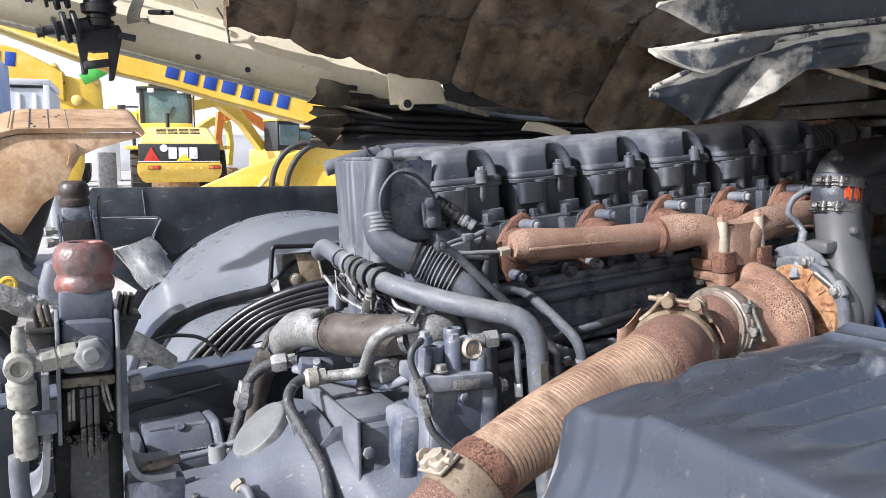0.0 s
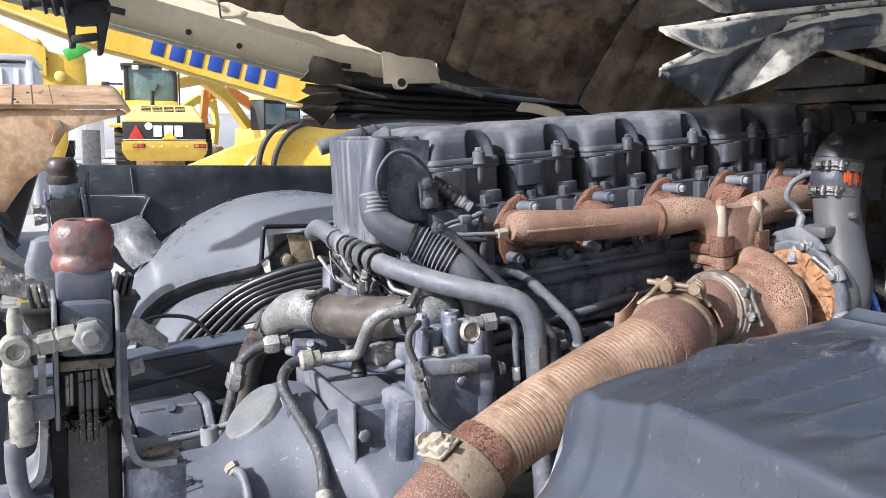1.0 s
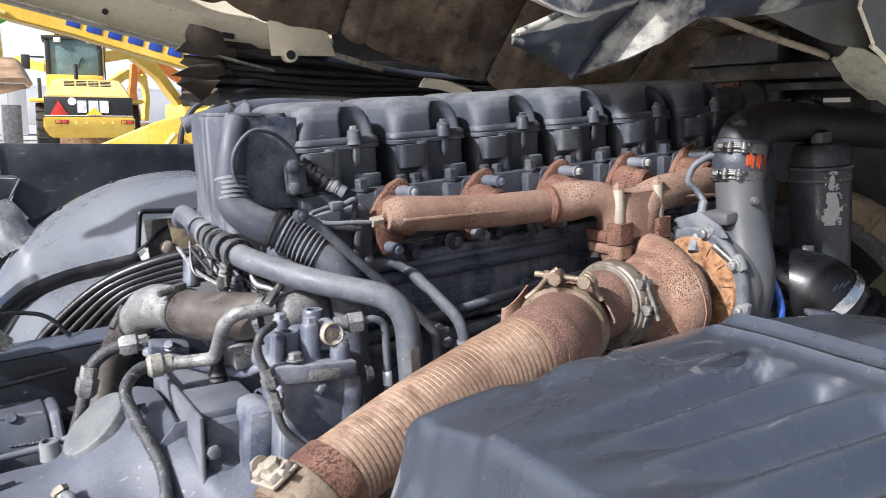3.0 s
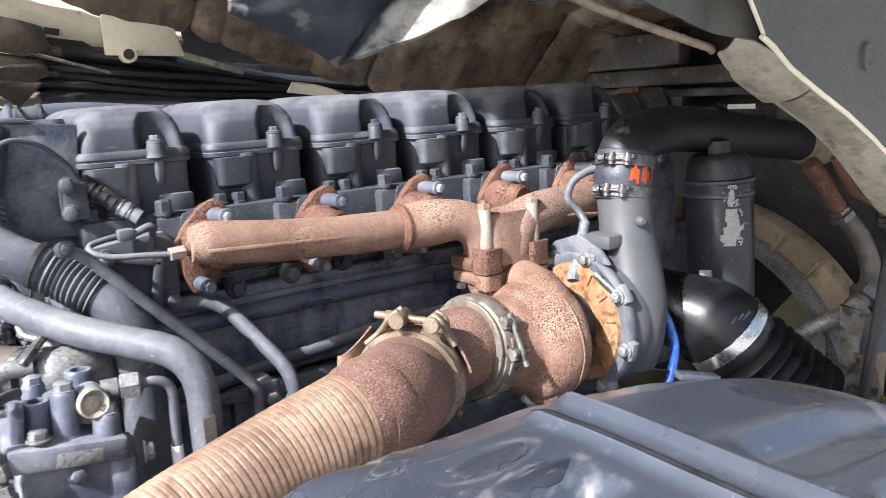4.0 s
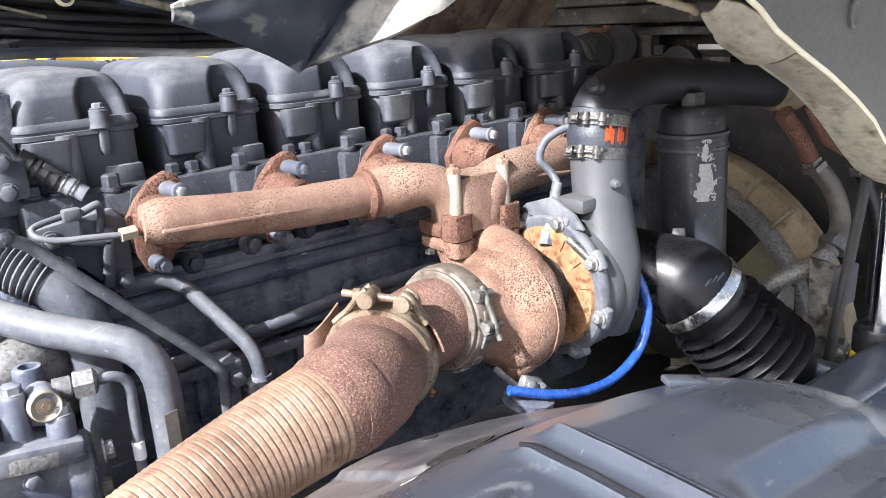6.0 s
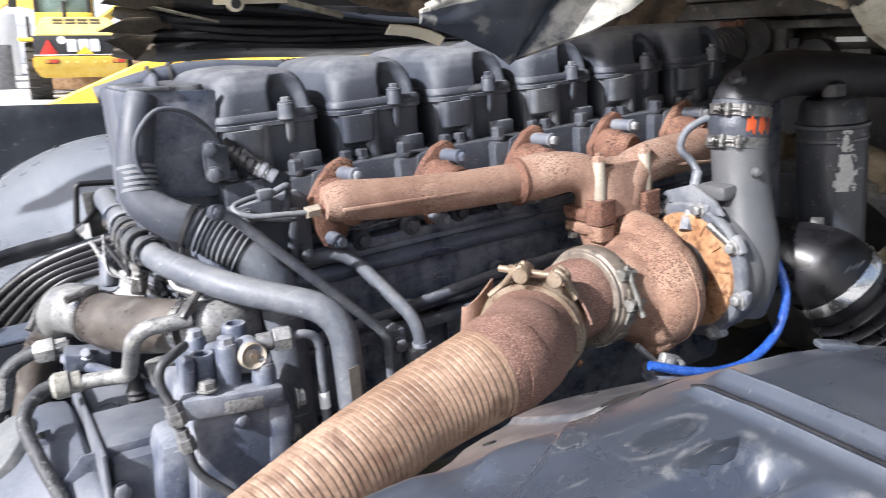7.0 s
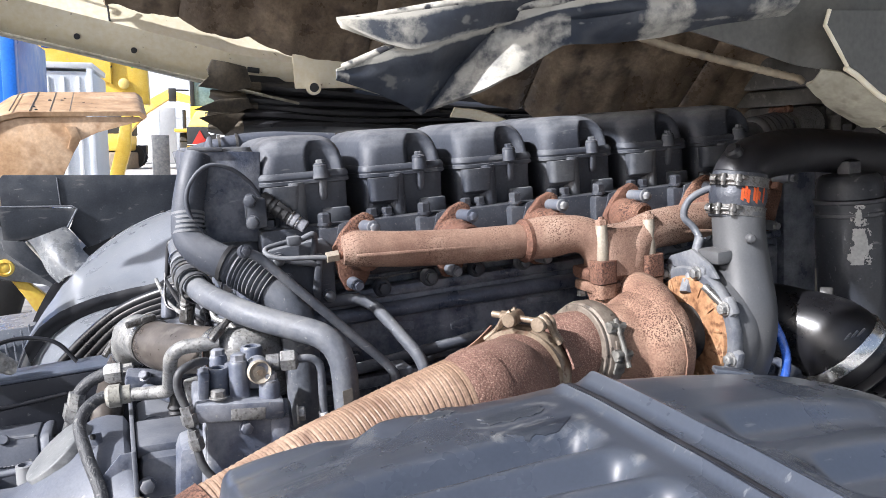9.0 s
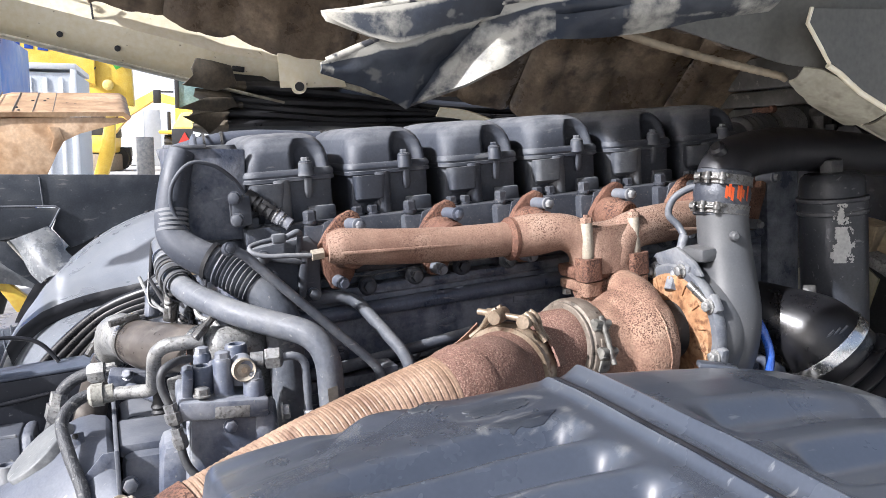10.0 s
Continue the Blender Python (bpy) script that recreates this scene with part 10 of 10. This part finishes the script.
# crawler machine with a grey blade arm and a yellow link, left of the truck
def crawler_track(at, yaw, L, R, n, label):
    trk = wthing("crawler_track", label, "crawler track", at, yaw, group="crawler tracks")
    per = 2 * L + 2 * math.pi * R
    for i in range(n):
        d = per * i / n
        if d < L:
            px, pz, an = -L / 2 + d, 2 * R, 0
        elif d < L + math.pi * R:
            a = (d - L) / R
            px, pz, an = L / 2 + R * math.sin(a), R + R * math.cos(a), math.degrees(a)
        elif d < 2 * L + math.pi * R:
            px, pz, an = L / 2 - (d - L - math.pi * R), 0.0, 180
        else:
            a = (d - 2 * L - math.pi * R) / R
            px, pz, an = -L / 2 - R * math.sin(a), R - R * math.cos(a), 180 + math.degrees(a)
        bm = B()
        w = per / n
        box(bm, (px, 0, pz + 0.05), (w * 0.93, 0.5, 0.03), 0.006, (0, an, 0))
        for sx in (-0.36, 0.0, 0.36):
            ca, sa = math.cos(radians(an)), math.sin(radians(an))
            box(bm, (px + sx * w * ca + 0.028 * sa, 0, pz + 0.05 - sx * w * sa + 0.028 * ca), (0.020, 0.5, 0.035), 0.005, (0, an, 0))
        part("track_shoe", bm, TRACKSTEEL, trk)
    bm = B()
    box(bm, (0, 0.0, R + 0.05), (L, 0.3, R), 0.05)
    part("track_frame", bm, HOSE_BROWN, trk)
    for px in (-L / 2, L / 2):
        bm = B()
        rev(bm, [(-0.2, R * 0.85), (-0.16, R * 0.80), (-0.14, R * 0.35), (-0.24, R * 0.25), (0.2, R * 0.25), (0.2, R * 0.85)], (px, 0, R + 0.05), (0, 1, 0), 30)
        part("idler", bm, BUCKET, trk)
    return trk


crawler_track((-1.98, 3.75, GZ), 0.0, 1.1, 0.36, 26, "dried-mud crawler track with steel shoes")
crawler_track((-2.75, 5.45, GZ), 0.0, 2.1, 0.36, 34, "dried-mud crawler track behind the bucket")
bla = wthing("blade_arm", "grey steel blade arm with a yellow pin boss", "linkage", (0, 4.2, GZ), 0.0)
bm = B()
plate(bm, [(-1.053, 0.90), (-0.855, 0.80), (-0.839, 0.683), (-0.707, 0.569), (-0.55, 0.475), (-0.52, 0.38), (-0.62, 0.455), (-0.713, 0.500), (-0.938, 0.522), (-1.082, 0.607), (-1.45, 0.60), (-1.45, 0.85)], "y", 0.0, 0.09, 0.012)
part("arm", bm, PANELDARK, bla)
bm = B()
rev(bm, [(0.0, 0.052), (0.02, 0.050), (0.024, 0.036), (0.018, 0.030), (0.022, 0.012)], (-0.916, 0.0, 0.60), (0, -1, 0), 28)
part("pin_boss", bm, YELLOW, bla, "round yellow pin boss")
bm = B()
plate(bm, [(-0.896, 0.525), (-0.812, 0.520), (-0.667, 0.370), (-0.600, 0.400), (-0.530, 0.44), (-0.500, 0.40), (-0.600, 0.262), (-0.60, 0.0), (-0.75, 0.0), (-0.742, 0.262), (-0.755, 0.315)], "y", 0.02, 0.06, 0.008)
part("link", bm, YELLOW, bla, "worn yellow link bar")
for z0, z1, h in ((1.18, 0.86, 0.055), (1.11, 0.78, 0.050)):
    bm = B()
    sweep(bm, [Vector((-1.12, 0.2, z0 - 0.08)), Vector((-0.78, 0.2, z1 - 0.12))], h * 0.5, 4)
    part("guard_rail", bm, MBLACK, bla)
bm = B()
box(bm, (-1.30, 0.15, 0.40), (0.2, 0.2, 0.80), 0.03)
part("post", bm, MBLACK, bla)

# blue shipping container with ribbed side, and a white fence before it
ct = wthing("shipping_container", "blue steel shipping container with white code bars", "container", (-2.22, 8.6, GZ), -4.0)
bm = B()
box(bm, (-2.0, 1.25, 1.3), (6.0, 2.36, 2.5), 0.01)
part("body", bm, CONTAINER, ct)
for i in range(36):
    bm = B()
    box(bm, (-4.9 + 0.165 * i, 0.055, 1.3), (0.075, 0.05, 2.36), 0.012)
    part("corrugation", bm, CONTAINER, ct)
for p, d in (((-2.0, 0.03, 0.08), (6.05, 0.12, 0.16)), ((-2.0, 0.03, 2.54), (6.05, 0.12, 0.12)), ((0.97, 0.03, 1.3), (0.14, 0.14, 2.58)), ((-4.97, 0.03, 1.3), (0.14, 0.14, 2.58))):
    bm = B()
    box(bm, p, d, 0.012)
    part("frame_bar", bm, CONTAINER, ct)
for i in range(15):
    if i != 4:
        bm = B()
        box(bm, (0.20 if i < 11 else 0.46, 0.022, 2.42 - 0.145 * (i if i < 11 else i - 11)), (0.060, 0.006, 0.082), 0.008)
        part("code_bar", bm, CONT_WHITE, ct)
bm = B()
box(bm, (0.50, 0.02, 1.42), (0.11, 0.006, 0.16), 0.004)
part("yellow_plate", bm, LABELYEL, ct)
fence = wthing("steel_fence", "white tubular steel fence", "fence", (-3.98, 6.9, GZ), -4.0)
for zz in (0.25, 1.30):
    bm = B()
    box(bm, (0.0, 0, zz), (5.2, 0.04, 0.045), 0.006)
    part("fence_rail", bm, CONT_WHITE, fence)
for i in range(34):
    bm = B()
    box(bm, (-2.5 + 0.15 * i, -0.01, 0.775), (0.032, 0.032, 1.55), 0.004)
    part("picket", bm, CONT_WHITE, fence)

# grey steel cabin, crates and machines further off
def block(name, label, cat, c, d, mat, yaw=0.0, bev=0.03, bits=()):
    ob = wthing(name, label, cat, (c[0], c[1], GZ), yaw)
    bm = B()
    box(bm, (0, 0, c[2]), d, bev)
    part("body", bm, mat, ob)
    for nm, cc, dd, mm in bits:
        bm = B()
        box(bm, cc, dd, 0.01)
        part(nm, bm, mm, ob)
    return ob


block("site_cabin", "grey corrugated site cabin", "cabin", (-1.70, 16.0, 1.3), (2.5, 2.2, 2.6), PANELGREY, -5,
      bits=[("roof_rim", (0, 0, 2.70), (2.5, 2.3, 0.10), CONT_WHITE), ("corner_post", (1.2, -1.1, 1.3), (0.10, 0.10, 2.7), PANELGREY)] + [("panel_rib", (-1.0 + 0.25 * i, -1.11, 1.3), (0.06, 0.03, 2.4), CONT_WHITE) for i in range(9)])
# small backhoe behind with its own wheel
def small_machine(at, yaw, label, cabmat, bodymat):
    m = wthing("compact_excavator", label, "excavator", at, yaw)
    for nm, c, d, mt, bv in (("undercarriage", (0, 0, 0.45), (2.6, 2.2, 0.9), TRACKSTEEL, 0.1), ("superstructure", (0.2, 0, 1.4), (2.8, 2.2, 0.9), bodymat, 0.12), ("engine_cover", (1.0, 0, 2.0), (1.2, 2.1, 0.5), bodymat, 0.1), ("cab", (-0.6, -0.6, 2.4), (1.3, 0.95, 1.3), MBLACK, 0.06), ("cab_glass", (-0.6, -1.085, 2.45), (1.1, 0.03, 0.9), GLASS, 0.01), ("cab_roof", (-0.6, -0.6, 3.1), (1.35, 1.0, 0.1), cabmat, 0.03)):
        bm = B()
        box(bm, c, d, bv)
        part(nm, bm, mt, m)
    bm = B()
    loft(bm, [[(x, y0, z - h / 2), (x, y0 + 0.4, z - h / 2), (x, y0 + 0.4, z + h / 2), (x, y0, z + h / 2)] for x, z, h, y0 in ((-0.8, 1.6, 0.5, 0.1), (-2.2, 3.2, 0.6, 0.1), (-3.4, 3.9, 0.5, 0.1), (-4.6, 3.6, 0.4, 0.1))])
    part("boom", bm, bodymat, m)
    bm = B()
    loft(bm, [[(x, 0.15, z), (x, 0.45, z), (x + 0.35, 0.45, z + 0.1), (x + 0.35, 0.15, z + 0.1)] for x, z in ((-4.9, 3.9), (-5.1, 2.4), (-4.9, 1.0))])
    part("stick", bm, bodymat, m)
    bm = B()
    box(bm, (-4.75, 0.3, 0.55), (0.8, 0.9, 0.7), 0.12)
    part("bucket", bm, BUCKET, m)
    return m


small_machine((9.2, 36.0, GZ), 25, "distant yellow excavator in the yard", YELLOW, YELLOW)
small_machine((12.5, 44.0, GZ), 10, "distant orange and yellow excavator", YELLOW, ORANGEP)
small_machine((6.0, 52.0, GZ), -150, "far yellow excavator with raised arm", YELLOW, YELLOW)
wheel_loader((10.3, 41.0, GZ), -30, 0.8, False)
wheel_loader((15.5, 50.0, GZ), 20, 0.9, False)
small_machine((-0.5, 46.0, GZ), 160, "far yellow excavator behind the cabin", YELLOW, YELLOW)
tr = wthing("tractor", "far machine with a large black tyre beside the cabin", "tractor", (0.80, 47.0, GZ), 80)
for nm, c, d, mt in (("frame", (0.0, 0.9, 1.0), (0.7, 3.2, 0.5), MBLACK), ("hood", (0.0, 1.6, 1.5), (0.7, 1.4, 0.6), PANELGREY)):
    bm = B()
    box(bm, c, d, 0.03)
    part(nm, bm, mt, tr)
wheel(tr, (0.45, 0.0, 0.64), 0.64, 0.4, PANELGREY)
wheel(tr, (-0.45, 0.0, 0.64), 0.64, 0.4, PANELGREY)
wheel(tr, (0.45, 2.2, 0.5), 0.5, 0.3, PANELGREY)
block("grey_bin", "grey steel bin standing beside the loader", "bin", (1.62, 36.0, 0.85), (0.7, 0.7, 1.7), PANELDARK, 0)
block("red_crate", "red machine part on the ground far off", "crate", (8.2, 30.5, 0.65), (1.1, 1.0, 1.3), REDP, 10)
block("white_trailer", "white box trailer far across the yard", "trailer", (2.5, 60.0, 1.9), (2.2, 5.0, 3.8), CONT_WHITE, 5, 0.12, bits=[("door_seam", (0, -2.51, 1.9), (0.05, 0.03, 3.4), PANELGREY)])
block("far_shed", "long pale shed at the edge of the yard", "building", (10.0, 130.0, 2.6), (120.0, 12.0, 5.2), CONT_WHITE, 3, 0.1, bits=[("roof_edge", (0, -6.05, 5.1), (120, 0.3, 0.4), CONT_WHITE)])

# bright hazy sky low over the far end of the yard
HAZE = bpy.data.materials.new("bright_haze")
HAZE.use_nodes = True
hn = HAZE.node_tree.nodes
hn.clear()
he, ho = hn.new("ShaderNodeEmission"), hn.new("ShaderNodeOutputMaterial")
he.inputs["Color"].default_value, he.inputs["Strength"].default_value = (0.97, 0.985, 1.0, 1), 0.72
HAZE.node_tree.links.new(he.outputs[0], ho.inputs[0])
back = wthing("backdrop", "bright white hazy sky above the yard", "sky", (0, 0, GZ), 0.0, kind="structure")
bm = B()
sheet(bm, lambda u, v: (420 * math.sin(radians(-65 + 130 * u)), 420 * math.cos(radians(-65 + 130 * u)), -1 + 92 * v), 40, 4, 1.0)
part("haze", bm, HAZE, back)

# block paving beside the truck, laid in stretcher bond
pave = wthing("block_paving", "grey concrete block paving", "paving", (0, 0, GZ), 0.0, kind="structure")
bmv = B()
box(bmv, (0, 0, 0.002), (0.204, 0.099, 0.012), 0.003)
paver_mesh = finish(bmv, "paver", PAVER)
for j in range(22):
    for i in range(11):
        pv = new("paver", paver_mesh)
        pv.parent = pave
        pv.location = (-2.0 + 0.21 * i + (0.105 if j % 2 else 0.0), 4.55 + 0.105 * j, 0.0015 * noise.noise(Vector((i * 3.1, j * 2.7, 0))) + 0.002)
